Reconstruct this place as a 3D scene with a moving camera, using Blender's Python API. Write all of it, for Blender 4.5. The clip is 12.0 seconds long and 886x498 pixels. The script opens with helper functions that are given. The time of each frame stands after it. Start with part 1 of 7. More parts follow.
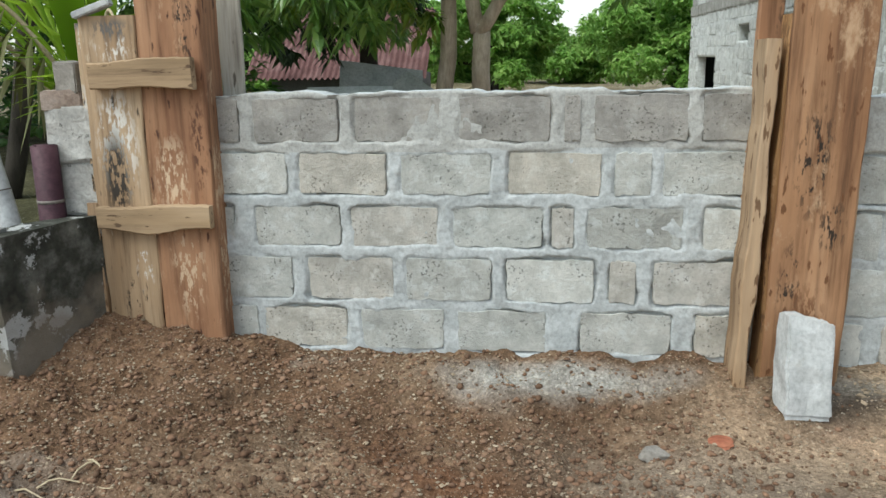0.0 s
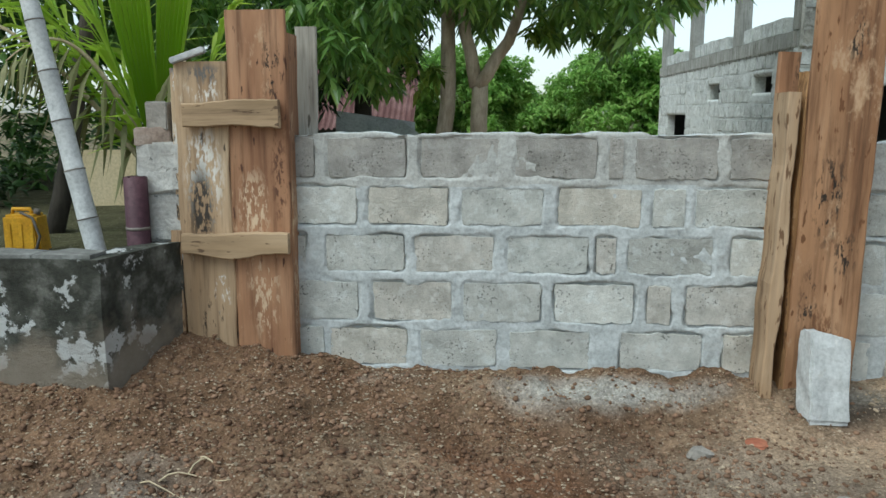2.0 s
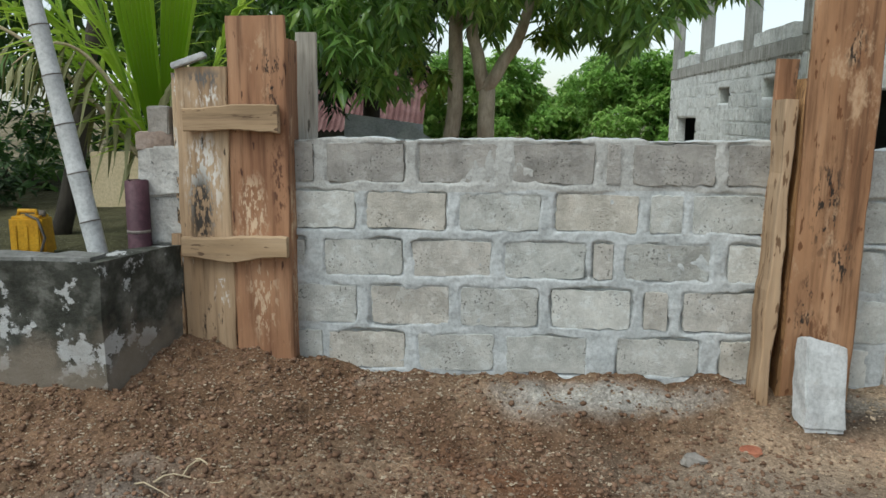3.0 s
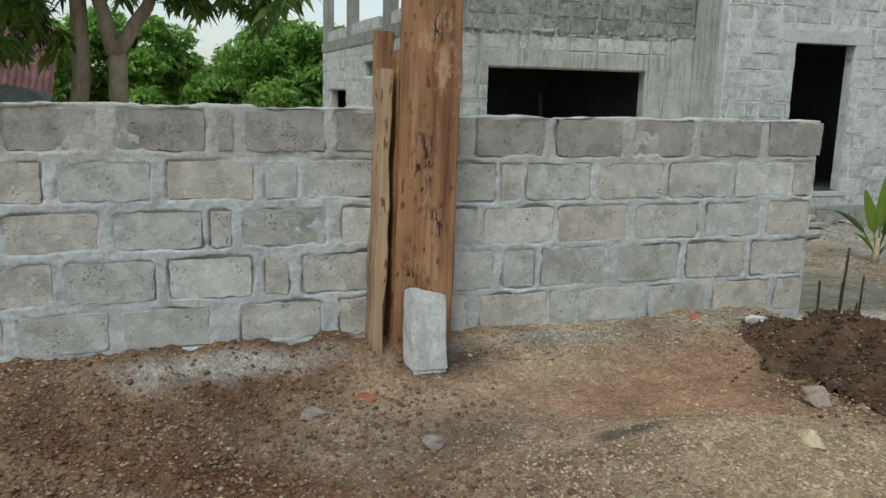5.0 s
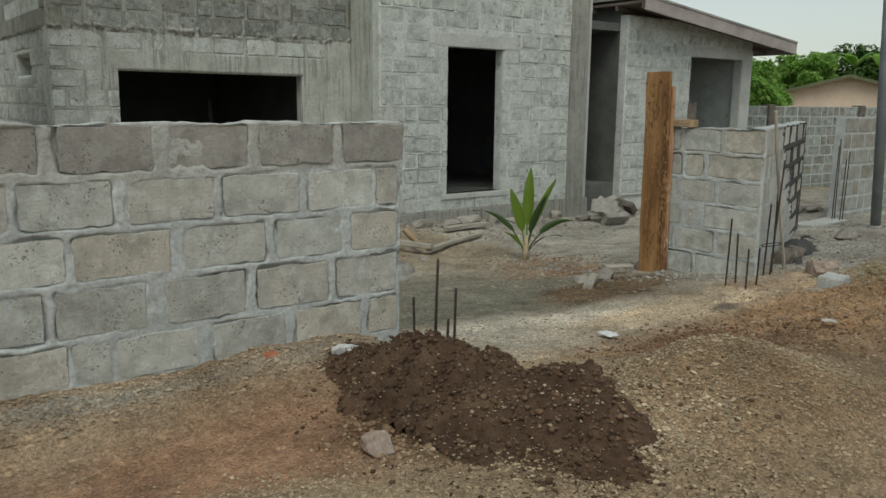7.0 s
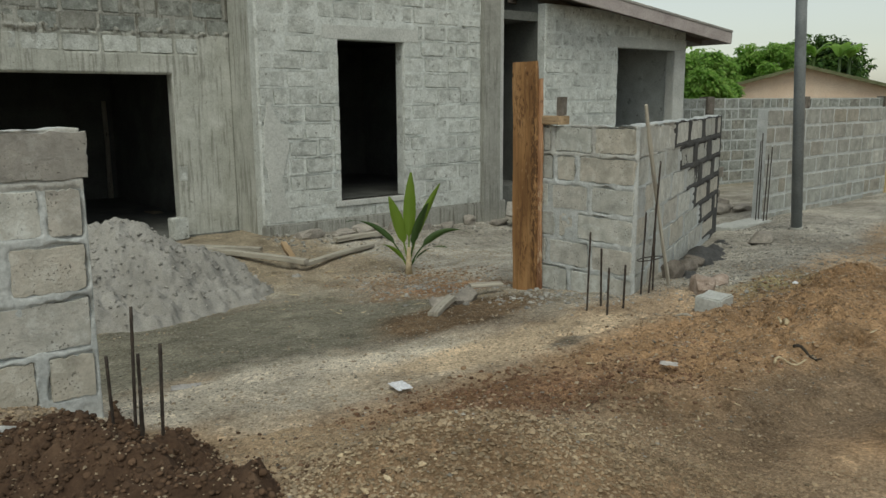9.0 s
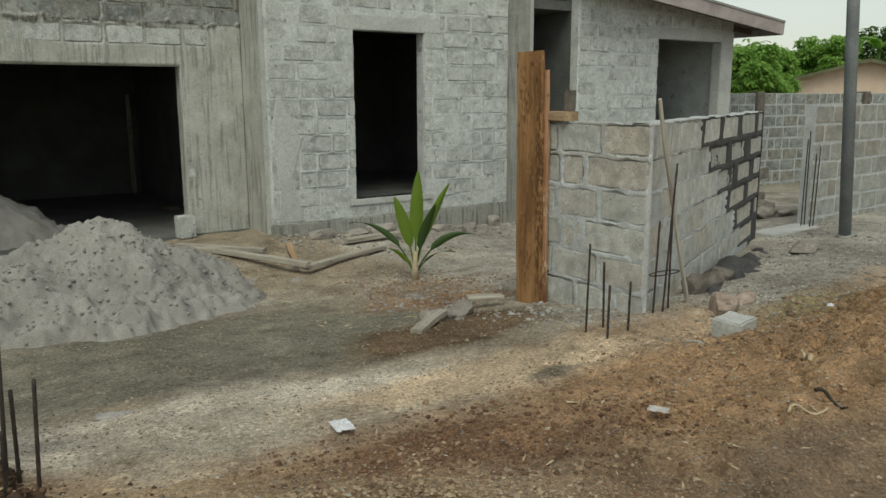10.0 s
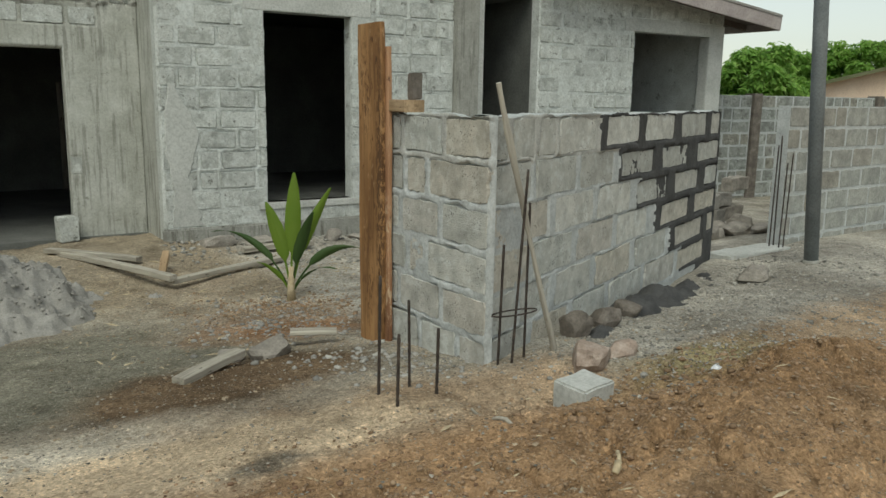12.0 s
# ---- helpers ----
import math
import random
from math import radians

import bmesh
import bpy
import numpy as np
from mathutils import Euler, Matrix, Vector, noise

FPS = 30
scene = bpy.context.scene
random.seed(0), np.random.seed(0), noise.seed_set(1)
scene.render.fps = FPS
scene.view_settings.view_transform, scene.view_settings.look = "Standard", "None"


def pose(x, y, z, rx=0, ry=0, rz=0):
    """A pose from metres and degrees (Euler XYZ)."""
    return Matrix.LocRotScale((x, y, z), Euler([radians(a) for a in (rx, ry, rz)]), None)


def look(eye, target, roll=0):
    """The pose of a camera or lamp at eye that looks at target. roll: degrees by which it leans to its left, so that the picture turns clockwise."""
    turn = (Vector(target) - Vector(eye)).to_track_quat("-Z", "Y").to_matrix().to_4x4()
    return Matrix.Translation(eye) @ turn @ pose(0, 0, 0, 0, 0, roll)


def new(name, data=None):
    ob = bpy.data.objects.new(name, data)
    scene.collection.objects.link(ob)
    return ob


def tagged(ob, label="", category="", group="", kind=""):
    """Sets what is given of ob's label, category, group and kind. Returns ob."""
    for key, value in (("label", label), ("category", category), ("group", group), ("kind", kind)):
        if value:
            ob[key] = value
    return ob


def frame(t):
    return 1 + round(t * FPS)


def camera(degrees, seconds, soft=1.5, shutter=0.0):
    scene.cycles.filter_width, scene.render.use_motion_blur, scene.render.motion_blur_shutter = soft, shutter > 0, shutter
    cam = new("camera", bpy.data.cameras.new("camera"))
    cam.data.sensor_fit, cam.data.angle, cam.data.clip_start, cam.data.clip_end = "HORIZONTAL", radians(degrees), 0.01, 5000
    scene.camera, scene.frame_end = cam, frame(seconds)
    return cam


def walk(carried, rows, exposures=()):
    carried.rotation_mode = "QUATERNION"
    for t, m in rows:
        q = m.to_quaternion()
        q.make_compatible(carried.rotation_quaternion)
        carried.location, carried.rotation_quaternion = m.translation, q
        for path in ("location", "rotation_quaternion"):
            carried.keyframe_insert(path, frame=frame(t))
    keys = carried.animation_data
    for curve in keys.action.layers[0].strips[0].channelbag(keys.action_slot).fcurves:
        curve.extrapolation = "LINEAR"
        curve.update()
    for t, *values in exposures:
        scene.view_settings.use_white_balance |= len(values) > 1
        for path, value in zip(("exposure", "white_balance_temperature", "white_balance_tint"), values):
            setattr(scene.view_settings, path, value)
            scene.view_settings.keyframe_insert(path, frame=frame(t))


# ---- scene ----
cam = camera(58.2, 12.0)
PATH = [
    (0, (0.523, -0.108, 1.574), (0.278, 1.821, 1.104), -1.0),
    (0.3, (0.422, -0.235, 1.535), (0.243, 1.682, 0.933), -1.3),
    (0.5, (0.355, -0.319, 1.513), (0.253, 1.589, 0.921), -1.5),
    (1, (0.134, -0.463, 1.508), (0.169, 1.454, 0.94), -1.2),
    (1.2, (0.112, -0.501, 1.517), (0.15, 1.432, 0.952), -1.15),
    (1.5, (0.079, -0.558, 1.531), (0.051, 1.399, 1.119), -1.1),
    (2, (0.078, -0.579, 1.529), (-0.068, 1.386, 1.19), -0.0),
    (2.5, (0.117, -0.581, 1.553), (-0.068, 1.383, 1.22), 0.3),
    (2.7, (0.132, -0.584, 1.554), (-0.065, 1.378, 1.221), 0.2),
    (4.3, (0.288, -0.636, 1.525), (0.586, 1.305, 1.146), 1.0),
    (4.5, (0.315, -0.644, 1.531), (0.721, 1.277, 1.148), 1.2),
    (5, (0.432, -0.657, 1.522), (1.052, 1.204, 1.131), 1.4),
    (5.5, (0.593, -0.61, 1.519), (1.378, 1.173, 1.067), 1.8),
    (6, (0.854, -0.467, 1.506), (1.825, 1.222, 1.055), 1.2),
    (6.2, (1.06, -0.442, 1.499), (2.145, 1.182, 1.078), 0.6),
    (6.5, (1.253, -0.416, 1.489), (2.424, 1.162, 1.112), -0.3),
    (7, (1.666, -0.354, 1.491), (2.877, 1.197, 1.132), 0.6),
    (7.5, (2.07, -0.319, 1.503), (3.328, 1.195, 1.145), -0.3),
    (7.7, (2.244, -0.319, 1.478), (3.528, 1.172, 1.119), -0.8),
    (9.3, (3.538, -0.26, 1.494), (4.759, 1.281, 1.125), 0.0),
    (9.5, (3.689, -0.219, 1.464), (4.871, 1.351, 1.092), -0.2),
    (10, (4.093, -0.075, 1.483), (5.238, 1.52, 1.106), -0.2),
    (10.2, (4.271, -0.041, 1.467), (5.4, 1.564, 1.088), -0.5),
    (10.5, (4.538, 0.009, 1.442), (5.556, 1.688, 1.06), -0.9),
    (11, (4.964, 0.104, 1.394), (5.919, 1.809, 0.969), -1.3),
    (11.5, (5.465, 0.158, 1.367), (6.542, 1.788, 0.938), -0.5),
    (11.8, (5.805, 0.207, 1.371), (6.886, 1.842, 0.941), 0.3),
    (12, (6.026, 0.24, 1.377), (7.11, 1.879, 1.004), 0.9),
]
walk(cam, [(t, look(eye, target, roll)) for t, eye, target, roll in PATH],
     exposures=((0, 0.9, 6350, 3), (0.5, 1.23, 6050, 1), (1.0, 0.92, 6100, -1), (1.5, 0.72, 6000, -3), (2.0, 0.66, 6050, -1), (2.5, 0.64, 6300, 3), (4.5, 0.32, 6350, 4),
                (5.5, 0.18, 6500, 2), (7.0, -0.06, 6850, 1), (7.5, -0.03, 6900, 1), (9.5, 0.03, 7050, 1), (11, 0.2, 7100, 1), (12, 0.2, 6950, 0)))


# ---- light ----
world = bpy.data.worlds.new("world")
scene.world = world
world.use_nodes = True
wn, wl = world.node_tree.nodes, world.node_tree.links
wn.clear()
sky = wn.new("ShaderNodeTexSky")
sky.sky_type, sky.sun_disc = "NISHITA", False
sky.sun_elevation, sky.sun_rotation = radians(56), radians(223)
sky.air_density, sky.dust_density, sky.ozone_density = 1.0, 1.0, 1.0
cloud = wn.new("ShaderNodeHueSaturation")
cloud.inputs["Saturation"].default_value, cloud.inputs["Value"].default_value = 0.42, 0.9
sky_bg = wn.new("ShaderNodeBackground")
sky_bg.inputs["Strength"].default_value = 0.13
sky_out = wn.new("ShaderNodeOutputWorld")
wl.new(sky.outputs[0], cloud.inputs["Color"])
wl.new(cloud.outputs[0], sky_bg.inputs["Color"])
wl.new(sky_bg.outputs[0], sky_out.inputs["Surface"])
sun = new("sun", bpy.data.lights.new("sun", "SUN"))
sun.data.energy, sun.data.angle, sun.data.color = 1.5, radians(38), (1.0, 0.985, 0.95)
sun.matrix_world = look((-6, -6.5, 13), (0, 0, 0))


# ---- materials ----
def srgb(r, g, b):
    return tuple(((c / 255 + 0.055) / 1.055) ** 2.4 if c > 10 else c / 3294 for c in (r, g, b)) + (1.0,)


def graph(name):
    m = bpy.data.materials.new(name)
    m.use_nodes = True
    n, l = m.node_tree.nodes, m.node_tree.links
    return m, n, l, n["Principled BSDF"]


def coords(n, l, stretch=(1, 1, 1), shift=True, metres=False):
    tc, mp = n.new("ShaderNodeTexCoord"), n.new("ShaderNodeMapping")
    mp.inputs["Scale"].default_value = stretch
    l.new(n.new("ShaderNodeNewGeometry").outputs["Position"] if metres else tc.outputs["Object"], mp.inputs["Vector"])
    if shift:
        oi, mul = n.new("ShaderNodeObjectInfo"), n.new("ShaderNodeVectorMath")
        mul.operation = "SCALE"
        mul.inputs[0].default_value = (31.0, 17.0, 43.0)
        l.new(oi.outputs["Random"], mul.inputs["Scale"])
        l.new(mul.outputs[0], mp.inputs["Location"])
    return mp.outputs[0]


def noise_tex(n, l, vec, scale, detail=6.0, rough=0.6):
    t = n.new("ShaderNodeTexNoise")
    t.inputs["Scale"].default_value, t.inputs["Detail"].default_value = scale, detail
    t.inputs["Roughness"].default_value = rough
    l.new(vec, t.inputs["Vector"])
    return t.outputs["Fac"]


def noise_vec(n, l, vec):
    t = n.new("ShaderNodeTexNoise")
    t.inputs["Scale"].default_value, t.inputs["Detail"].default_value = 5.0, 8.0
    l.new(vec, t.inputs["Vector"])
    return t.outputs["Color"]


def ramp(n, l, fac, *stops):
    r = n.new("ShaderNodeValToRGB")
    while len(r.color_ramp.elements) < len(stops):
        r.color_ramp.elements.new(0.5)
    for e, (p, c) in zip(r.color_ramp.elements, stops):
        e.position, e.color = p, c if len(c) == 4 else (*c, 1.0)
    l.new(fac, r.inputs["Fac"])
    return r.outputs["Color"]


def mixed(n, l, a, b, fac, kind="MIX"):
    m = n.new("ShaderNodeMix")
    m.data_type, m.blend_type = "RGBA", kind
    for sock, v in ((m.inputs[6], a), (m.inputs[7], b), (m.inputs[0], fac)):
        if isinstance(v, (float, int)):
            sock.default_value = v
        elif isinstance(v, tuple):
            sock.default_value = v if len(v) == 4 else (*v, 1.0)
        else:
            l.new(v, sock)
    return m.outputs[2]


def bumped(n, l, bsdf, height, strength, distance):
    b = n.new("ShaderNodeBump")
    b.inputs["Strength"].default_value, b.inputs["Distance"].default_value = strength, distance
    l.new(height, b.inputs["Height"])
    l.new(b.outputs[0], bsdf.inputs["Normal"])


def jitter(n, l, col, amount, island=False):
    """Lightness varied from piece to piece."""
    if island:
        src = n.new("ShaderNodeNewGeometry").outputs["Random Per Island"]
    else:
        src = n.new("ShaderNodeObjectInfo").outputs["Random"]
    mr, hs = n.new("ShaderNodeMapRange"), n.new("ShaderNodeHueSaturation")
    mr.inputs["To Min"].default_value, mr.inputs["To Max"].default_value = 1 - amount, 1 + amount
    l.new(src, mr.inputs["Value"])
    l.new(mr.outputs[0], hs.inputs["Value"])
    l.new(col, hs.inputs["Color"])
    return hs.outputs[0]


M = {}
FACE = (0.42, 0.02, 0.2)


def surface(name, dark, mid, light, coarse=3.0, fine=60.0, rough=0.9, bump=0.4, depth=0.004, stretch=(1, 1, 1),
            vary=0.0, island=False, shift=True, stain=None, stain_scale=2.0, stain_at=(0.55, 0.7), odd=False, smear=None, mud=None, grainy=0.85):
    """A mottled matt surface: coarse patches, fine grain, stains of their own shape, relief."""
    m, n, l, bsdf = graph(name)
    vec = coords(n, l, (1, 1, 1) if stretch == FACE else stretch, shift, stretch == FACE)
    a, b = noise_tex(n, l, vec, coarse), noise_tex(n, l, vec, fine, 8.0, 0.7)
    col = ramp(n, l, a, (0.28, dark), (0.5, mid), (0.72, light))
    grain = ramp(n, l, b, (0.3, (0.62, 0.62, 0.62)), (0.55, (1.0, 1.0, 1.0)), (0.8, (1.16, 1.16, 1.16)))
    col = mixed(n, l, col, grain, grainy, "MULTIPLY")
    if smear:
        f = ramp(n, l, noise_tex(n, l, vec, 13.0, 7.0, 0.7), (0.52, (0, 0, 0)), (0.62, (0.75, 0.75, 0.75)))
        col = mixed(n, l, col, smear, f)
        f = ramp(n, l, noise_tex(n, l, vec, 6.0, 5.0, 0.6), (0.36, (0.8, 0.8, 0.8)), (0.48, (0, 0, 0)))
        col = mixed(n, l, col, stain, mixed(n, l, (0, 0, 0), f, 0.35))
        near = ramp(n, l, noise_tex(n, l, vec, 8.0, 3.0, 0.5), (0.5, (0, 0, 0)), (0.6, (1, 1, 1)))
        pit = ramp(n, l, noise_tex(n, l, vec, 75.0, 2.0, 0.5), (0.6, (0, 0, 0)), (0.65, (0.85, 0.85, 0.85)))
        col = mixed(n, l, col, stain, mixed(n, l, (0, 0, 0), pit, near))
    if stain:
        s = noise_tex(n, l, vec, stain_scale, 9.0, 0.68)
        f = ramp(n, l, s, (stain_at[0], (0, 0, 0)), (stain_at[1], (1, 1, 1)))
        col = mixed(n, l, col, stain, f)
    if mud:
        g = mixed(n, l, vec, noise_vec(n, l, vec), 0.75, "ADD")
        sp = n.new("ShaderNodeSeparateXYZ")
        l.new(g, sp.inputs[0])
        col = mixed(n, l, col, mud, ramp(n, l, sp.outputs["Z"], (0.74, (0.72, 0.72, 0.72)), (0.92, (0, 0, 0))))
    if odd:
        rnd = n.new("ShaderNodeObjectInfo").outputs["Random"]
        tint = ramp(n, l, rnd, (0.0, (1.1, 1.05, 0.96)), (0.22, (1.02, 1, 0.97)), (0.5, (0.96, 1.0, 1.0)), (0.72, (0.92, 0.94, 0.93)), (0.82, (0.76, 0.78, 0.77)), (0.92, (1.05, 1.07, 1.06)))
        col = mixed(n, l, col, tint, 1.0, "MULTIPLY")
    if vary:
        col = jitter(n, l, col, vary, island)
    l.new(col, bsdf.inputs["Base Color"])
    bsdf.inputs["Roughness"].default_value = rough
    bsdf.inputs["Specular IOR Level"].default_value = 0.25
    bumped(n, l, bsdf, b, bump, depth)
    return m


TONES = {
    "block": ((0.385, 0.38, 0.352), (0.485, 0.475, 0.442), (0.58, 0.565, 0.525), (0.15, 0.148, 0.135)),
    "block_top": ((0.25, 0.24, 0.22), (0.335, 0.32, 0.292), (0.42, 0.4, 0.362), (0.12, 0.115, 0.1)),
}
for tone, (c1, c2, c3, c4) in TONES.items():
    M[tone] = surface("sandcrete", c1, c2, c3, 7.0, 48.0, 0.95, 1.0, 0.012, vary=0.13, stain=c4, stain_scale=24.0, stain_at=(0.6, 0.66))
    M["laid_" + tone] = surface("laid_sandcrete", c1, c2, c3, 9.0, 60.0, 0.95, 0.5, 0.02, stretch=FACE, grainy=0.45, vary=0.08, stain=c4, stain_scale=26.0, stain_at=(0.645, 0.685), odd=tone == "block", smear=(0.6, 0.61, 0.59) if tone == "block" else (0.4, 0.39, 0.365))
M["mortar"] = surface("mortar", (0.37, 0.39, 0.385), (0.47, 0.492, 0.487), (0.56, 0.583, 0.578), 5.0, 50.0, 0.95, 0.7, 0.004, shift=False,
                      stain=(0.22, 0.22, 0.21), stain_scale=9.0, stain_at=(0.62, 0.75))
M["mortar_top"] = surface("grey_mortar", (0.33, 0.33, 0.31), (0.43, 0.43, 0.405), (0.51, 0.51, 0.48), 2.5, 70.0, 0.95, 0.7, 0.004, shift=False,
                          stain=(0.19, 0.185, 0.17), stain_scale=9.0, stain_at=(0.6, 0.75))
M["wet_mortar"] = surface("fresh_dark_mortar", (0.045, 0.046, 0.046), (0.066, 0.066, 0.066), (0.09, 0.09, 0.088), 5.0, 70.0, 0.85, 0.7, 0.005, shift=False)
for tone, fit_face in (("house_block", (1, 1, 1)), ("laid_house_block", FACE)):
    M[tone] = surface("pale_sandcrete", (0.42, 0.435, 0.41), (0.53, 0.55, 0.522), (0.64, 0.66, 0.63), 6.0, 40.0, 0.95, 1.0, 0.014, stretch=fit_face, vary=0.1,
                      stain=(0.2, 0.205, 0.185), stain_scale=11.0, stain_at=(0.61, 0.66), smear=(0.66, 0.69, 0.67))
M["house_mortar"] = surface("house_mortar", (0.46, 0.48, 0.455), (0.58, 0.605, 0.58), (0.68, 0.71, 0.69), 3.2, 35.0, 0.95, 0.8, 0.01, shift=False,
                            stain=(0.24, 0.245, 0.225), stain_scale=5.0, stain_at=(0.585, 0.68))
M["dark_laid"] = surface("weathered_parapet_block", (0.2, 0.205, 0.19), (0.28, 0.287, 0.268), (0.37, 0.378, 0.355), 6.0, 40.0, 0.95, 1.0, 0.014, stretch=FACE, vary=0.14,
                         stain=(0.12, 0.12, 0.108), stain_scale=8.0, stain_at=(0.56, 0.66), odd=True, smear=(0.42, 0.43, 0.405))
M["far_block"] = surface("weathered_block", (0.2, 0.2, 0.19), (0.28, 0.28, 0.262), (0.37, 0.368, 0.34), 3.0, 30.0, 0.95, 0.7, 0.008, vary=0.22, island=True, shift=False)


def streaked(name, dark, mid, light, run, amount, width=22.0, long=1.3):
    """Board-marked concrete with thin rain runs of many lengths down its face, in groups, and mildew spots."""
    m, n, l, bsdf = graph(name)
    v1, v2 = coords(n, l, (width, width, long), False), coords(n, l, (1, 1, 1), False)
    v3 = coords(n, l, (3.0, 3.0, 1.6), False)
    a, b = noise_tex(n, l, v2, 2.4, 8.0, 0.68), noise_tex(n, l, v2, 40.0, 8.0, 0.7)
    r, where = noise_tex(n, l, v1, 1.0, 5.0, 0.6), noise_tex(n, l, v3, 1.0, 4.0, 0.6)
    col = ramp(n, l, a, (0.3, dark), (0.5, mid), (0.68, light))
    gate = ramp(n, l, where, (0.38, (0, 0, 0)), (0.52, (1, 1, 1)))
    f = ramp(n, l, r, (0.5, (0, 0, 0)), (0.6, (amount, amount, amount)))
    col = mixed(n, l, col, run, mixed(n, l, f, gate, 1.0, "MULTIPLY"))
    pale = ramp(n, l, noise_tex(n, l, v1, 1.9, 3.0, 0.5), (0.6, (0, 0, 0)), (0.7, (0.6, 0.6, 0.6)))
    col = mixed(n, l, col, light, pale)
    spots = ramp(n, l, noise_tex(n, l, v2, 14.0, 7.0, 0.7), (0.62, (0, 0, 0)), (0.68, (0.8, 0.8, 0.8)))
    col = mixed(n, l, col, run, spots)
    grain = ramp(n, l, b, (0.3, (0.68, 0.68, 0.68)), (0.6, (1, 1, 1)), (0.8, (1.12, 1.12, 1.12)))
    col = mixed(n, l, col, grain, 0.8, "MULTIPLY")
    l.new(col, bsdf.inputs["Base Color"])
    bsdf.inputs["Roughness"].default_value = 0.95
    bsdf.inputs["Specular IOR Level"].default_value = 0.2
    bumped(n, l, bsdf, b, 0.6, 0.006)
    return m


M["laid_far_block"] = surface("laid_weathered_block", (0.25, 0.25, 0.235), (0.345, 0.343, 0.318), (0.45, 0.445, 0.415), 6.0, 40.0, 0.95, 0.7, 0.01, stretch=FACE, vary=0.2, odd=True)
M["streaked"] = streaked("rain_streaked_concrete", (0.36, 0.365, 0.325), (0.47, 0.478, 0.435), (0.57, 0.578, 0.54), (0.21, 0.21, 0.18), 0.6)
M["beam"] = streaked("ring_beam_concrete", (0.25, 0.25, 0.225), (0.34, 0.34, 0.31), (0.43, 0.43, 0.395), (0.13, 0.125, 0.1), 0.8)
M["column"] = streaked("column_concrete", (0.24, 0.24, 0.215), (0.32, 0.32, 0.29), (0.4, 0.4, 0.365), (0.17, 0.17, 0.15), 0.6)
M["olive_paint"] = surface("faded_olive_board", (0.09, 0.1, 0.05), (0.13, 0.14, 0.075), (0.18, 0.19, 0.11), 2.0, 30.0, 0.8, 0.2, 0.003)
M["plaster"] = surface("plaster", (0.4, 0.41, 0.385), (0.5, 0.51, 0.485), (0.59, 0.6, 0.57), 1.8, 40.0, 0.95, 0.4, 0.004, shift=False)
# Darker than the outer blocks: the rooms' shade is put into this colour.
M["inner"] = surface("inner_wall_shade_dark", (0.09, 0.094, 0.087), (0.125, 0.13, 0.121), (0.17, 0.174, 0.164), 1.8, 30.0, 0.95, 0.4, 0.006, shift=False)
M["pale_concrete"] = surface("pale_cast_concrete", (0.4, 0.41, 0.4), (0.52, 0.53, 0.52), (0.62, 0.63, 0.62), 6.0, 40.0, 0.9, 0.5, 0.005,
                             stain=(0.36, 0.33, 0.28), stain_scale=7.0, stain_at=(0.6, 0.75))
M["mossy"] = surface("black_mossy_render", (0.024, 0.026, 0.02), (0.06, 0.062, 0.05), (0.2, 0.2, 0.175), 8.0, 45.0, 0.9, 1.0, 0.014, shift=False,
                     stain=(0.46, 0.47, 0.46), stain_scale=5.0, stain_at=(0.56, 0.585), mud=(0.25, 0.208, 0.16))
M["mossy_cap"] = surface("worn_wall_cap", (0.1, 0.1, 0.09), (0.2, 0.2, 0.185), (0.36, 0.36, 0.34), 6.0, 45.0, 0.9, 0.8, 0.006, shift=False)


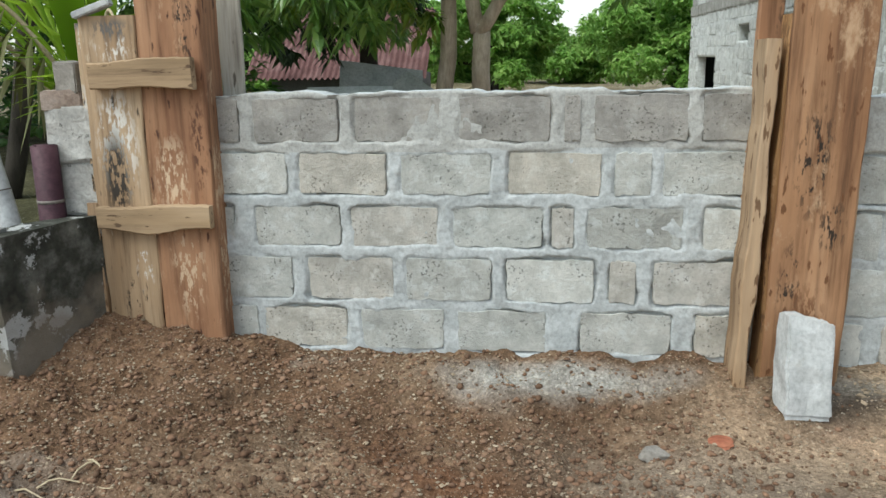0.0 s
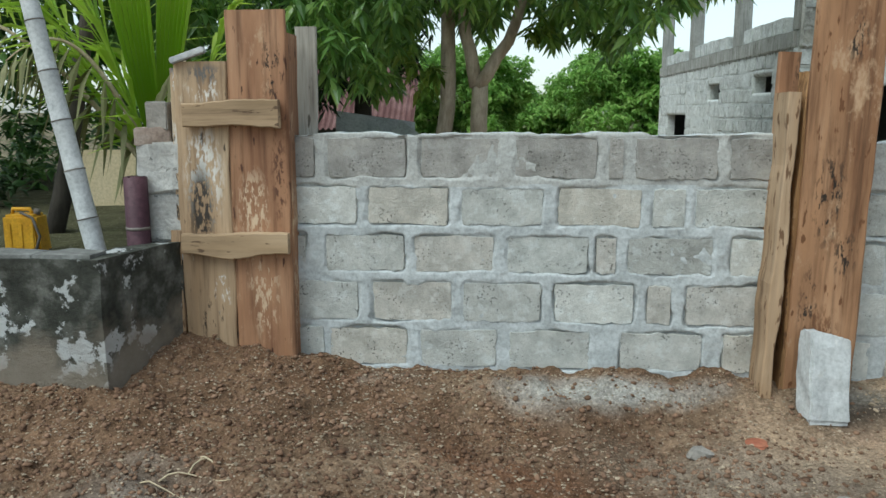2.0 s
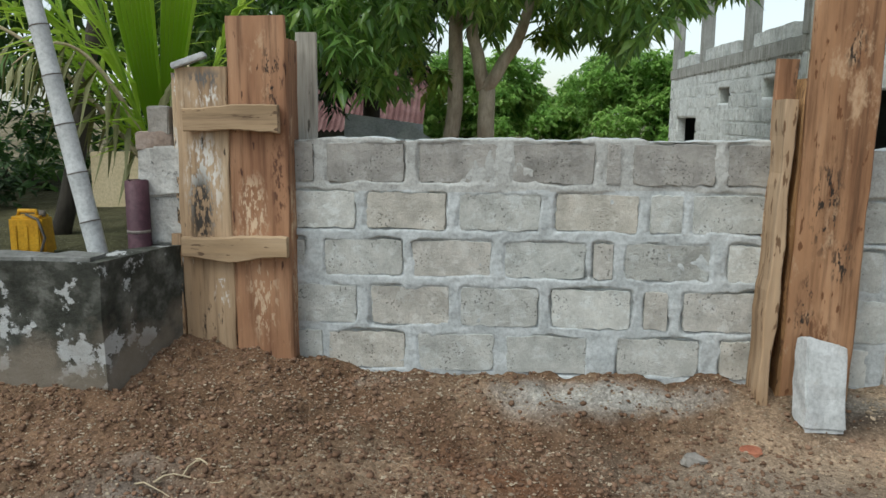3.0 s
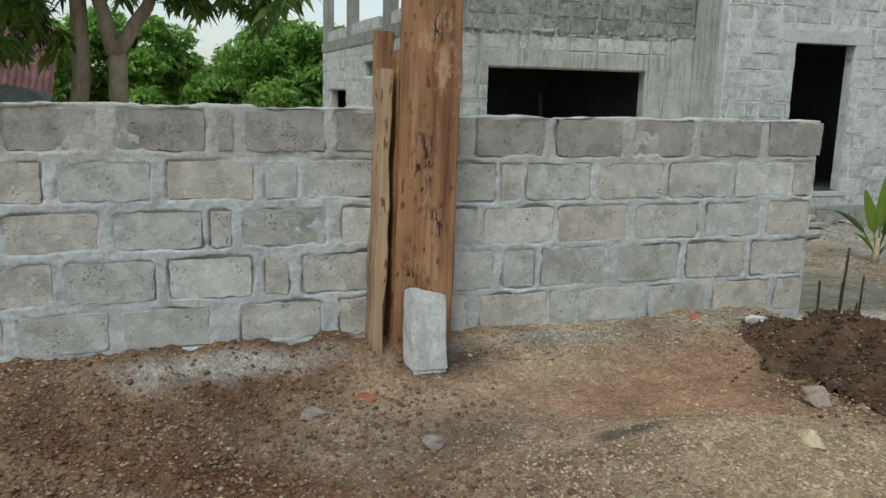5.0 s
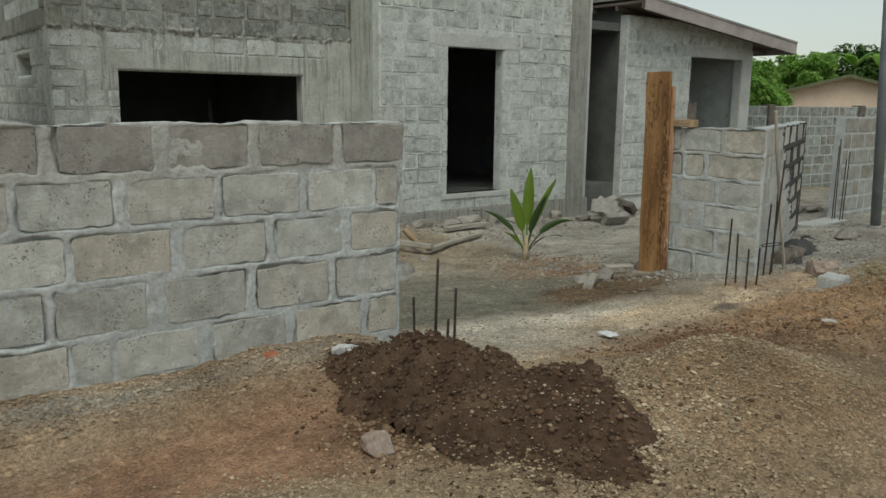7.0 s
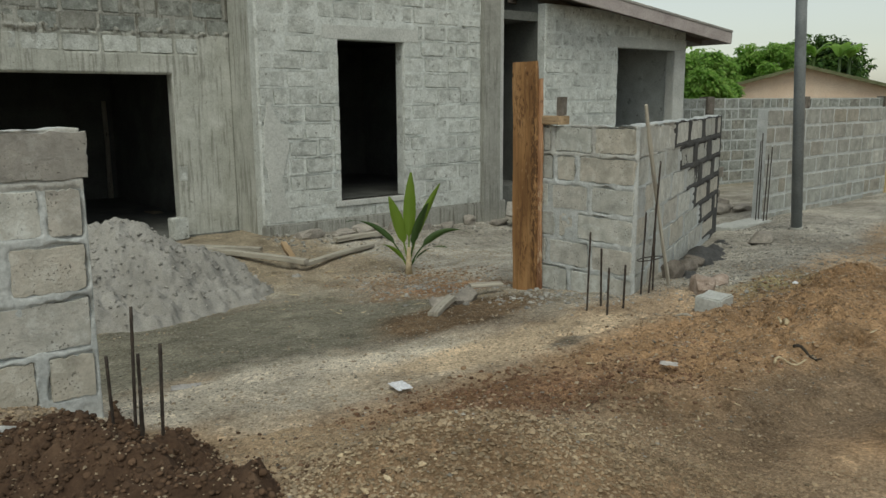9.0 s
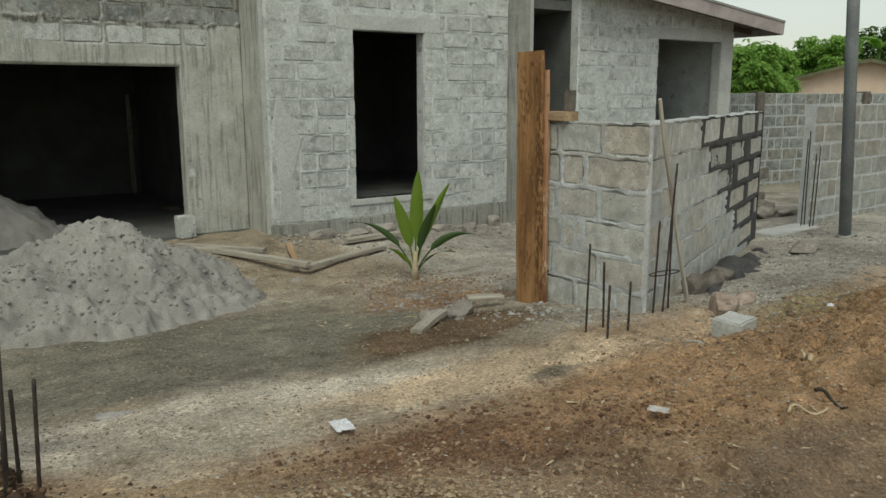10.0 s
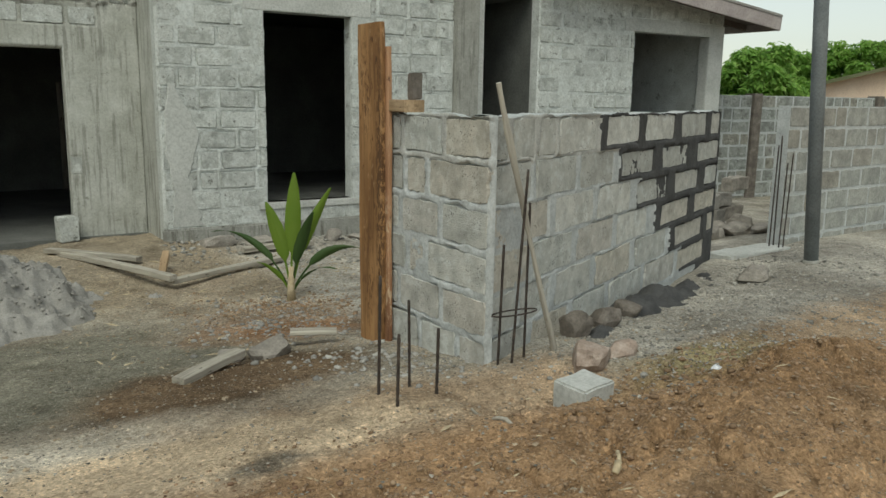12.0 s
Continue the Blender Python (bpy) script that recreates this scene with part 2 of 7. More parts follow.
def timber(name, dark, mid, light, ring=(0.12, 0.05, 0.02), pale=None, pale_at=(0.6, 0.66), scale=1.0, mould=0.0, marks=(0.655, 0.7), spots=()):
    """Sawn boards: grain along z, knots, dark worm marks, bark or lime patches."""
    m, n, l, bsdf = graph(name)
    v1 = coords(n, l, (26 * scale, 26 * scale, 1.3 * scale))
    v2 = coords(n, l, (5 * scale, 5 * scale, 1.1 * scale))
    v3 = coords(n, l, (34 * scale, 34 * scale, 9 * scale))
    g, c, k = noise_tex(n, l, v1, 1.0, 7.0, 0.65), noise_tex(n, l, v2, 1.0, 5.0, 0.55), noise_tex(n, l, v3, 1.0, 3.0, 0.5)
    col = ramp(n, l, c, (0.3, dark), (0.5, mid), (0.68, light))
    grain = ramp(n, l, g, (0.32, (0.45, 0.42, 0.4)), (0.5, (1, 1, 1)), (0.75, (1.22, 1.2, 1.15)))
    col = mixed(n, l, col, grain, 0.9, "MULTIPLY")
    if pale:
        p = noise_tex(n, l, coords(n, l, (7, 7, 3.2)), 1.0, 9.0, 0.72)
        col = mixed(n, l, col, pale, ramp(n, l, p, (pale_at[0], (0, 0, 0)), (pale_at[1], (0.9, 0.9, 0.9))))
    if mould:
        d = noise_tex(n, l, coords(n, l, (6.5, 6.5, 2.6)), 1.3, 10.0, 0.75)
        col = mixed(n, l, col, (0.02, 0.017, 0.014), ramp(n, l, d, (mould, (0, 0, 0)), (mould + 0.04, (0.95, 0.95, 0.95))))
    col = mixed(n, l, col, ring, ramp(n, l, k, (marks[0], (0, 0, 0)), (marks[1], (0.92, 0.92, 0.92))))
    for cx, cz, rx, rz, shade, start in spots:
        mp, ln = n.new("ShaderNodeMapping"), n.new("ShaderNodeVectorMath")
        mp.inputs["Location"].default_value, mp.inputs["Scale"].default_value = (-cx / rx, 0, -cz / rz), (1 / rx, 0, 1 / rz)
        l.new(n.new("ShaderNodeTexCoord").outputs["Object"], mp.inputs["Vector"])
        ln.operation = "LENGTH"
        l.new(mp.outputs[0], ln.inputs[0])
        inside = ramp(n, l, ln.outputs["Value"], (0.45, (1, 1, 1)), (1.0, (0, 0, 0)))
        ragged = ramp(n, l, noise_tex(n, l, coords(n, l, (46, 46, 15), False), 1.0, 6.0, 0.7), (start, (0, 0, 0)), (start + 0.05, (0.95, 0.95, 0.95)))
        col = mixed(n, l, col, shade, mixed(n, l, inside, ragged, 1.0, "MULTIPLY"))
    col = jitter(n, l, col, 0.1)
    l.new(col, bsdf.inputs["Base Color"])
    bsdf.inputs["Roughness"].default_value = 0.75
    bsdf.inputs["Specular IOR Level"].default_value = 0.3
    bumped(n, l, bsdf, g, 0.5, 0.004)
    return m


DARK, LIME = (0.016, 0.013, 0.01), (0.62, 0.6, 0.55)
M["plank"] = timber("fresh_sawn_board", (0.2, 0.1, 0.05), (0.32, 0.175, 0.092), (0.43, 0.265, 0.155), pale=(0.46, 0.31, 0.19), pale_at=(0.54, 0.64), marks=(0.65, 0.69),
                    spots=((-0.03, 1.0, 0.09, 0.3, DARK, 0.53), (0.07, 0.72, 0.07, 0.14, DARK, 0.51), (-0.08, 0.45, 0.06, 0.25, DARK, 0.53), (0.03, 1.75, 0.06, 0.14, DARK, 0.51), (0.0, 0.3, 0.1, 0.2, (0.16, 0.075, 0.035), 0.5)))
M["plank_worn"] = timber("weathered_board", (0.25, 0.165, 0.095), (0.37, 0.26, 0.16), (0.48, 0.36, 0.235), (0.03, 0.022, 0.018), (0.5, 0.42, 0.31), (0.6, 0.66),
                         spots=((0.0, 1.0, 0.12, 0.3, LIME, 0.5), (0.02, 1.45, 0.1, 0.1, LIME, 0.54), (0.07, 0.4, 0.05, 0.16, LIME, 0.56), (-0.02, 0.84, 0.085, 0.27, DARK, 0.46), (0.0, 0.25, 0.08, 0.12, DARK, 0.57), (0.02, 1.52, 0.12, 0.06, (0.12, 0.11, 0.1), 0.45)))
M["plank_red"] = timber("reddish_board", (0.2, 0.095, 0.05), (0.31, 0.165, 0.09), (0.41, 0.24, 0.14), (0.06, 0.025, 0.015), (0.46, 0.31, 0.19), (0.58, 0.66),
                        spots=((-0.04, 0.85, 0.1, 0.22, (0.56, 0.42, 0.28), 0.5), (0.0, 0.4, 0.1, 0.3, (0.52, 0.38, 0.25), 0.52), (0.08, 1.55, 0.06, 0.22, DARK, 0.54), (0.1, 1.0, 0.05, 0.3, (0.1, 0.045, 0.025), 0.52)))
M["plank_gold"] = timber("golden_board", (0.17, 0.085, 0.034), (0.3, 0.162, 0.068), (0.43, 0.26, 0.125), (0.07, 0.03, 0.012), (0.45, 0.29, 0.16), (0.58, 0.66),
                         spots=((0.12, 1.0, 0.06, 1.4, (0.09, 0.045, 0.02), 0.46), (-0.05, 1.7, 0.1, 0.4, (0.12, 0.06, 0.028), 0.5), (-0.02, 0.5, 0.1, 0.5, (0.13, 0.065, 0.03), 0.52)))
M["slab_edge"] = timber("pale_split_board", (0.2, 0.125, 0.068), (0.31, 0.205, 0.12), (0.43, 0.31, 0.2), (0.13, 0.07, 0.035), marks=(0.62, 0.66))
M["batten"] = timber("pale_batten", (0.22, 0.15, 0.085), (0.35, 0.245, 0.145), (0.45, 0.33, 0.21), (0.1, 0.06, 0.035))
M["old_wood"] = timber("grey_old_board", (0.25, 0.23, 0.19), (0.39, 0.365, 0.31), (0.52, 0.49, 0.425), (0.1, 0.085, 0.065))
M["bamboo"] = surface("lime_washed_bamboo", (0.36, 0.37, 0.37), (0.5, 0.51, 0.5), (0.62, 0.63, 0.62), 6.0, 50.0, 0.6, 0.3, 0.002)
M["bark"] = surface("pale_bark", (0.27, 0.215, 0.16), (0.43, 0.36, 0.28), (0.56, 0.48, 0.39), 5.0, 30.0, 0.95, 0.9, 0.01, stretch=(1, 1, 0.3))
M["dark_bark"] = surface("dark_bark", (0.03, 0.026, 0.02), (0.055, 0.047, 0.037), (0.1, 0.085, 0.065), 5.0, 30.0, 0.95, 0.9, 0.01, stretch=(1, 1, 0.3))
M["stone"] = surface("field_stone", (0.2, 0.185, 0.165), (0.31, 0.285, 0.25), (0.42, 0.385, 0.34), 9.0, 60.0, 0.9, 0.8, 0.008, vary=0.2)
M["pink_stone"] = surface("pinkish_rock", (0.2, 0.14, 0.105), (0.36, 0.285, 0.235), (0.52, 0.44, 0.38), 9.0, 60.0, 0.9, 0.8, 0.008)
M["dark_stone"] = surface("mortar_smeared_stone", (0.09, 0.08, 0.07), (0.16, 0.14, 0.12), (0.25, 0.225, 0.2), 7.0, 50.0, 0.9, 0.8, 0.008)
M["red_clay"] = surface("red_brick_bits", (0.22, 0.07, 0.04), (0.36, 0.13, 0.075), (0.45, 0.19, 0.11), 9.0, 60.0, 0.9, 0.6, 0.005)
M["dark_soil"] = surface("dark_damp_soil", (0.055, 0.033, 0.021), (0.1, 0.061, 0.039), (0.16, 0.104, 0.067), 6.0, 70.0, 1.0, 1.0, 0.012, shift=False,
                         stain=(0.3, 0.24, 0.17), stain_scale=42.0, stain_at=(0.66, 0.7))
M["sand"] = surface("grey_building_sand", (0.24, 0.232, 0.21), (0.33, 0.32, 0.295), (0.41, 0.4, 0.37), 2.4, 80.0, 1.0, 0.8, 0.008, shift=False)
M["steel"] = surface("rusty_rebar", (0.03, 0.024, 0.02), (0.05, 0.04, 0.034), (0.09, 0.07, 0.055), 20.0, 120.0, 0.7, 0.4, 0.001)
M["pole"] = surface("galvanised_pole", (0.16, 0.18, 0.19), (0.2, 0.225, 0.235), (0.25, 0.275, 0.285), 4.0, 60.0, 0.55, 0.2, 0.001)
M["pipe"] = surface("wine_red_pipe", (0.03, 0.012, 0.018), (0.05, 0.021, 0.029), (0.1, 0.05, 0.06), 6.0, 40.0, 0.6, 0.3, 0.002)
M["yellow"] = surface("yellow_plastic", (0.42, 0.2, 0.012), (0.56, 0.3, 0.02), (0.64, 0.38, 0.04), 5.0, 50.0, 0.5, 0.1, 0.001)
M["cream"] = surface("cream_render", (0.5, 0.4, 0.24), (0.6, 0.49, 0.3), (0.66, 0.55, 0.36), 2.0, 40.0, 0.9, 0.3, 0.003, shift=False)
M["peach"] = surface("peach_render", (0.62, 0.47, 0.36), (0.7, 0.55, 0.43), (0.76, 0.62, 0.5), 1.0, 20.0, 0.9, 0.3, 0.003, shift=False)
M["fascia"] = surface("weathered_fascia_board", (0.3, 0.26, 0.255), (0.4, 0.355, 0.345), (0.5, 0.45, 0.44), 2.0, 30.0, 0.85, 0.3, 0.003)
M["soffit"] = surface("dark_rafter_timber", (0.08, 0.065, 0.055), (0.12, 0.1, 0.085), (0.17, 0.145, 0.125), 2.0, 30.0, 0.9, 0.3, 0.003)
M["tin"] = surface("dull_roof_sheet", (0.22, 0.21, 0.2), (0.32, 0.31, 0.29), (0.42, 0.4, 0.375), 1.2, 20.0, 0.6, 0.2, 0.003)
M["red_tin"] = surface("red_brown_roof_sheet", (0.09, 0.042, 0.039), (0.15, 0.075, 0.069), (0.26, 0.16, 0.148), 2.0, 30.0, 0.75, 0.2, 0.003)
M["zinc"] = surface("old_zinc_sheet", (0.32, 0.34, 0.34), (0.44, 0.46, 0.46), (0.56, 0.58, 0.58), 3.0, 30.0, 0.6, 0.3, 0.003)
M["paper"] = surface("crumpled_plastic", (0.62, 0.64, 0.68), (0.74, 0.75, 0.78), (0.82, 0.83, 0.85), 12.0, 60.0, 0.5, 0.5, 0.004)
M["scrap"] = surface("soiled_plastic", (0.36, 0.34, 0.32), (0.48, 0.455, 0.43), (0.6, 0.57, 0.54), 12.0, 60.0, 0.6, 0.5, 0.004)
M["straw"] = surface("dry_stalk", (0.38, 0.3, 0.19), (0.5, 0.41, 0.27), (0.6, 0.51, 0.36), 9.0, 50.0, 0.9, 0.3, 0.002)
M["pebble"] = surface("pebbles", (0.22, 0.165, 0.112), (0.33, 0.26, 0.18), (0.44, 0.37, 0.275), 2.0, 60.0, 0.95, 0.5, 0.003, vary=0.3, island=True, shift=False)
M["clod"] = surface("soil_crumbs", (0.115, 0.065, 0.039), (0.19, 0.112, 0.07), (0.275, 0.18, 0.12), 2.0, 60.0, 1.0, 0.6, 0.004, vary=0.35, island=True, shift=False)

M["gravel"] = surface("pea_gravel", (0.31, 0.24, 0.155), (0.43, 0.345, 0.23), (0.54, 0.455, 0.325), 2.0, 60.0, 0.95, 0.5, 0.003, vary=0.4, island=True, shift=False)
M["gravel_brown"] = surface("brown_gravel", (0.22, 0.16, 0.1), (0.32, 0.245, 0.16), (0.43, 0.35, 0.245), 2.0, 60.0, 0.95, 0.5, 0.003, vary=0.4, island=True, shift=False)
M["clod_red"] = surface("reddish_crumbs", (0.19, 0.125, 0.075), (0.28, 0.19, 0.12), (0.36, 0.26, 0.17), 2.0, 60.0, 1.0, 0.6, 0.004, vary=0.3, island=True, shift=False)
M["dark_crumb"] = surface("dark_soil_crumbs", (0.062, 0.038, 0.024), (0.11, 0.068, 0.043), (0.17, 0.108, 0.07), 2.0, 60.0, 1.0, 0.6, 0.004, vary=0.4, island=True, shift=False)
M["grit"] = surface("mixed_grit", (0.12, 0.11, 0.09), (0.24, 0.22, 0.185), (0.4, 0.37, 0.32), 9.0, 60.0, 0.95, 0.5, 0.003, vary=0.6, island=True, shift=False)
M["chips"] = surface("grey_chippings", (0.19, 0.185, 0.165), (0.29, 0.28, 0.252), (0.4, 0.385, 0.35), 9.0, 60.0, 0.95, 0.5, 0.003, vary=0.45, island=True, shift=False)
M["sand_crumb"] = surface("sand_crumbs", (0.24, 0.23, 0.21), (0.32, 0.31, 0.285), (0.4, 0.39, 0.36), 2.0, 60.0, 1.0, 0.6, 0.004, vary=0.3, island=True, shift=False)


def foliage(name, dark, mid, light, gloss=0.45, through_light=0.25, shine=0.35):
    m, n, l, bsdf = graph(name)
    vec = coords(n, l, (1, 1, 1), False)
    isl = n.new("ShaderNodeNewGeometry").outputs["Random Per Island"]
    big = noise_tex(n, l, vec, 0.9, 3.0, 0.5)
    add = n.new("ShaderNodeMath")
    add.operation = "MULTIPLY_ADD"
    add.inputs[1].default_value, add.inputs[2].default_value = 0.45, 0.0
    l.new(isl, add.inputs[0])
    tot = n.new("ShaderNodeMath")
    l.new(add.outputs[0], tot.inputs[0])
    sub = n.new("ShaderNodeMath")
    sub.operation = "MULTIPLY"
    sub.inputs[1].default_value = 0.6
    l.new(big, sub.inputs[0])
    l.new(sub.outputs[0], tot.inputs[1])
    col = ramp(n, l, tot.outputs[0], (0.25, dark), (0.52, mid), (0.8, light))
    l.new(col, bsdf.inputs["Base Color"])
    bsdf.inputs["Roughness"].default_value = gloss
    bsdf.inputs["Specular IOR Level"].default_value = shine
    tr, mx = n.new("ShaderNodeBsdfTranslucent"), n.new("ShaderNodeMixShader")
    mx.inputs[0].default_value = through_light
    l.new(col, tr.inputs["Color"])
    l.new(bsdf.outputs[0], mx.inputs[1])
    l.new(tr.outputs[0], mx.inputs[2])
    l.new(mx.outputs[0], n["Material Output"].inputs["Surface"])
    return m


M["mango"] = foliage("mango_leaves", (0.075, 0.15, 0.036), (0.17, 0.32, 0.07), (0.33, 0.48, 0.11), 0.3, 0.5, 0.7)
M["mango_far"] = foliage("far_mango_leaves", (0.14, 0.29, 0.06), (0.27, 0.47, 0.1), (0.41, 0.58, 0.17), 0.45, 0.55)
M["frond"] = foliage("coconut_leaflets", (0.2, 0.36, 0.03), (0.36, 0.54, 0.05), (0.52, 0.66, 0.12), 0.35, 0.5, 0.5)
M["dry_frond"] = foliage("dry_leaflets", (0.13, 0.13, 0.05), (0.22, 0.22, 0.1), (0.32, 0.31, 0.17), 0.7)
M["seedling"] = foliage("coconut_seedling_leaf", (0.06, 0.12, 0.015), (0.13, 0.22, 0.025), (0.28, 0.36, 0.07), 0.45, 0.3)
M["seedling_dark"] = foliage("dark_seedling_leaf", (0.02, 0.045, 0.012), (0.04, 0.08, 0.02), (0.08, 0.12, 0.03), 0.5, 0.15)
M["bush"] = foliage("bush_leaves", (0.03, 0.075, 0.018), (0.07, 0.15, 0.032), (0.15, 0.25, 0.06), 0.5, 0.35)
# Mango and undergrowth leaves coloured near black, with their shade painted in.
M["shade_dark_leaf"] = foliage("shade_dark_leaves", (0.012, 0.028, 0.008), (0.025, 0.05, 0.015), (0.04, 0.08, 0.022), 0.6, 0.15)


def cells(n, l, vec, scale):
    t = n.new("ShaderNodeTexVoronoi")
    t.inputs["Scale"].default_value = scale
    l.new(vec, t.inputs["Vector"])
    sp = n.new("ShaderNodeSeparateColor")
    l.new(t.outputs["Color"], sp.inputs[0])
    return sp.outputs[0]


def ground_material():
    """Soils differ from place to place; their colours ride on the sheet, with mixed crumbs, grit and pebbles over them."""
    m, n, l, bsdf = graph("bare_earth")
    vec = coords(n, l, (1, 1, 1), False)
    at = n.new("ShaderNodeAttribute")
    at.attribute_name = "soil"
    a, b, c = noise_tex(n, l, vec, 2.6, 9.0, 0.7), noise_tex(n, l, vec, 45.0, 6.0, 0.7), noise_tex(n, l, vec, 90.0, 2.0, 0.5)
    col = mixed(n, l, at.outputs["Color"], ramp(n, l, a, (0.3, (0.5, 0.47, 0.44)), (0.44, (0.86, 0.85, 0.84)), (0.56, (1.1, 1.09, 1.08)), (0.7, (1.45, 1.43, 1.4))), 0.9, "MULTIPLY")
    big = noise_tex(n, l, vec, 0.75, 6.0, 0.62)
    col = mixed(n, l, col, ramp(n, l, big, (0.36, (0.7, 0.68, 0.66)), (0.5, (1, 1, 1)), (0.64, (1.2, 1.19, 1.18))), 0.9, "MULTIPLY")
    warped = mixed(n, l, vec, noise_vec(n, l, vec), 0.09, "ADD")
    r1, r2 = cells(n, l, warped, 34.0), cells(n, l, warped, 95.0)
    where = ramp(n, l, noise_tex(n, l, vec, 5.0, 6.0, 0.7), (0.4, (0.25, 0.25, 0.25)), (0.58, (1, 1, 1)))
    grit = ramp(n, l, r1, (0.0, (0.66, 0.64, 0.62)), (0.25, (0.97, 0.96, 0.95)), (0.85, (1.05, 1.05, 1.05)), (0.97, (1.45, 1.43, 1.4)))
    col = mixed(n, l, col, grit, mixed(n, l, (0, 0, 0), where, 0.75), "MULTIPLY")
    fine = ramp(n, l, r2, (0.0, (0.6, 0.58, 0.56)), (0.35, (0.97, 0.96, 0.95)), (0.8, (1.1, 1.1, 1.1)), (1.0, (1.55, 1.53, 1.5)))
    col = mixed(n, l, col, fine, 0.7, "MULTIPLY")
    col = mixed(n, l, col, ramp(n, l, b, (0.3, (0.55, 0.53, 0.5)), (0.52, (1, 1, 1)), (0.75, (1.3, 1.28, 1.25))), 0.8, "MULTIPLY")
    col = mixed(n, l, col, (0.45, 0.4, 0.32), ramp(n, l, c, (0.66, (0, 0, 0)), (0.7, (0.7, 0.7, 0.7))))
    l.new(col, bsdf.inputs["Base Color"])
    bsdf.inputs["Roughness"].default_value = 1.0
    bsdf.inputs["Specular IOR Level"].default_value = 0.1
    bumped(n, l, bsdf, noise_tex(n, l, vec, 20.0, 9.0, 0.72), 1.0, 0.03)
    return m


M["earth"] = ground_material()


# ---- building helpers ----
def mesh_of(name, verts, faces, mat, smooth=False):
    me = bpy.data.meshes.new(name)
    me.from_pydata([tuple(v) for v in verts], [], faces)
    me.materials.append(mat)
    if smooth:
        me.polygons.foreach_set("use_smooth", [True] * len(me.polygons))
    me.update()
    return me


def quads_of(name, verts, faces, mat, smooth=True):
    """A large mesh from arrays: verts (n, 3), faces (m, 3 or 4)."""
    me = bpy.data.meshes.new(name)
    k = faces.shape[1]
    me.vertices.add(len(verts))
    me.vertices.foreach_set("co", np.asarray(verts, np.float32).ravel())
    me.loops.add(faces.size)
    me.loops.foreach_set("vertex_index", faces.astype(np.int32).ravel())
    me.polygons.add(len(faces))
    me.polygons.foreach_set("loop_start", np.arange(0, faces.size, k, dtype=np.int32))
    me.polygons.foreach_set("use_smooth", np.full(len(faces), smooth))
    me.materials.append(mat)
    me.update(calc_edges=True)
    return me


def finish(bm, name, mat, smooth=False):
    me = bpy.data.meshes.new(name)
    bmesh.ops.recalc_face_normals(bm, faces=bm.faces[:])
    bm.to_mesh(me)
    bm.free()
    me.materials.append(mat)
    if smooth:
        me.polygons.foreach_set("use_smooth", [True] * len(me.polygons))
    return me


def part(name, mesh, parent, label="", m=None):
    ob = new(name, mesh)
    ob.parent = parent
    if m is not None:
        ob.matrix_basis = m
    return tagged(ob, label) if label else ob


def thing(name, label, category, m=None, group="", kind="", mesh=None):
    ob = new(name, mesh)
    if m is not None:
        ob.matrix_basis = m
    return tagged(ob, label, category, group, kind)


def box_bm(x0, x1, y0, y1, z0, z1, bevel=0.0, bm=None):
    bm = bm or bmesh.new()
    got = bmesh.ops.create_cube(bm, size=1.0)["verts"]
    for v in got:
        v.co = Vector(((x0 + x1) / 2 + v.co.x * (x1 - x0), (y0 + y1) / 2 + v.co.y * (y1 - y0), (z0 + z1) / 2 + v.co.z * (z1 - z0)))
    if bevel:
        edges = {e for v in got for e in v.link_edges}
        bmesh.ops.bevel(bm, geom=list(edges), offset=bevel, segments=2, affect="EDGES")
    return bm


def box(name, x0, x1, y0, y1, z0, z1, mat, bevel=0.0):
    return finish(box_bm(x0, x1, y0, y1, z0, z1, bevel), name, mat)


def board(name, width, thick, length, mat, wobble=0.006, seed=0, bend=0.0, notch=0.0, steps=26):
    """A sawn board that stands on its foot at the origin, its face along x: uneven edges, chamfered."""
    rng = random.Random(seed)
    ph = [rng.uniform(0, 6.3) for _ in range(6)]
    verts, faces = [], []
    c = min(0.006, thick / 4)
    for i in range(steps + 1):
        z = length * i / steps
        s = z * 5
        l = -width / 2 + wobble * (math.sin(s + ph[0]) + 0.6 * math.sin(2.7 * s + ph[1])) + rng.uniform(-1, 1) * wobble * 0.4
        r = width / 2 + wobble * (math.sin(s * 1.2 + ph[2]) + 0.6 * math.sin(3.1 * s + ph[3])) + rng.uniform(-1, 1) * wobble * 0.4
        if notch:
            r -= notch * max(0, math.sin(i / steps * math.pi)) ** 3
        y = bend * math.sin(i / steps * math.pi)
        e = rng.uniform(-0.5, 0.5) * wobble if i in (0, steps) else 0
        for px, py in ((l + c, 0), (r - c, 0), (r, c), (r, thick - c), (r - c, thick), (l + c, thick), (l, thick - c), (l, c)):
            verts.append((px, y + py - thick / 2, z + e))
    for i in range(steps):
        for k in range(8):
            a, b = i * 8 + k, i * 8 + (k + 1) % 8
            faces.append((a, b, b + 8, a + 8))
    faces += [tuple(range(7, -1, -1)), tuple(range(steps * 8, steps * 8 + 8))]
    return mesh_of(name, verts, faces, mat)


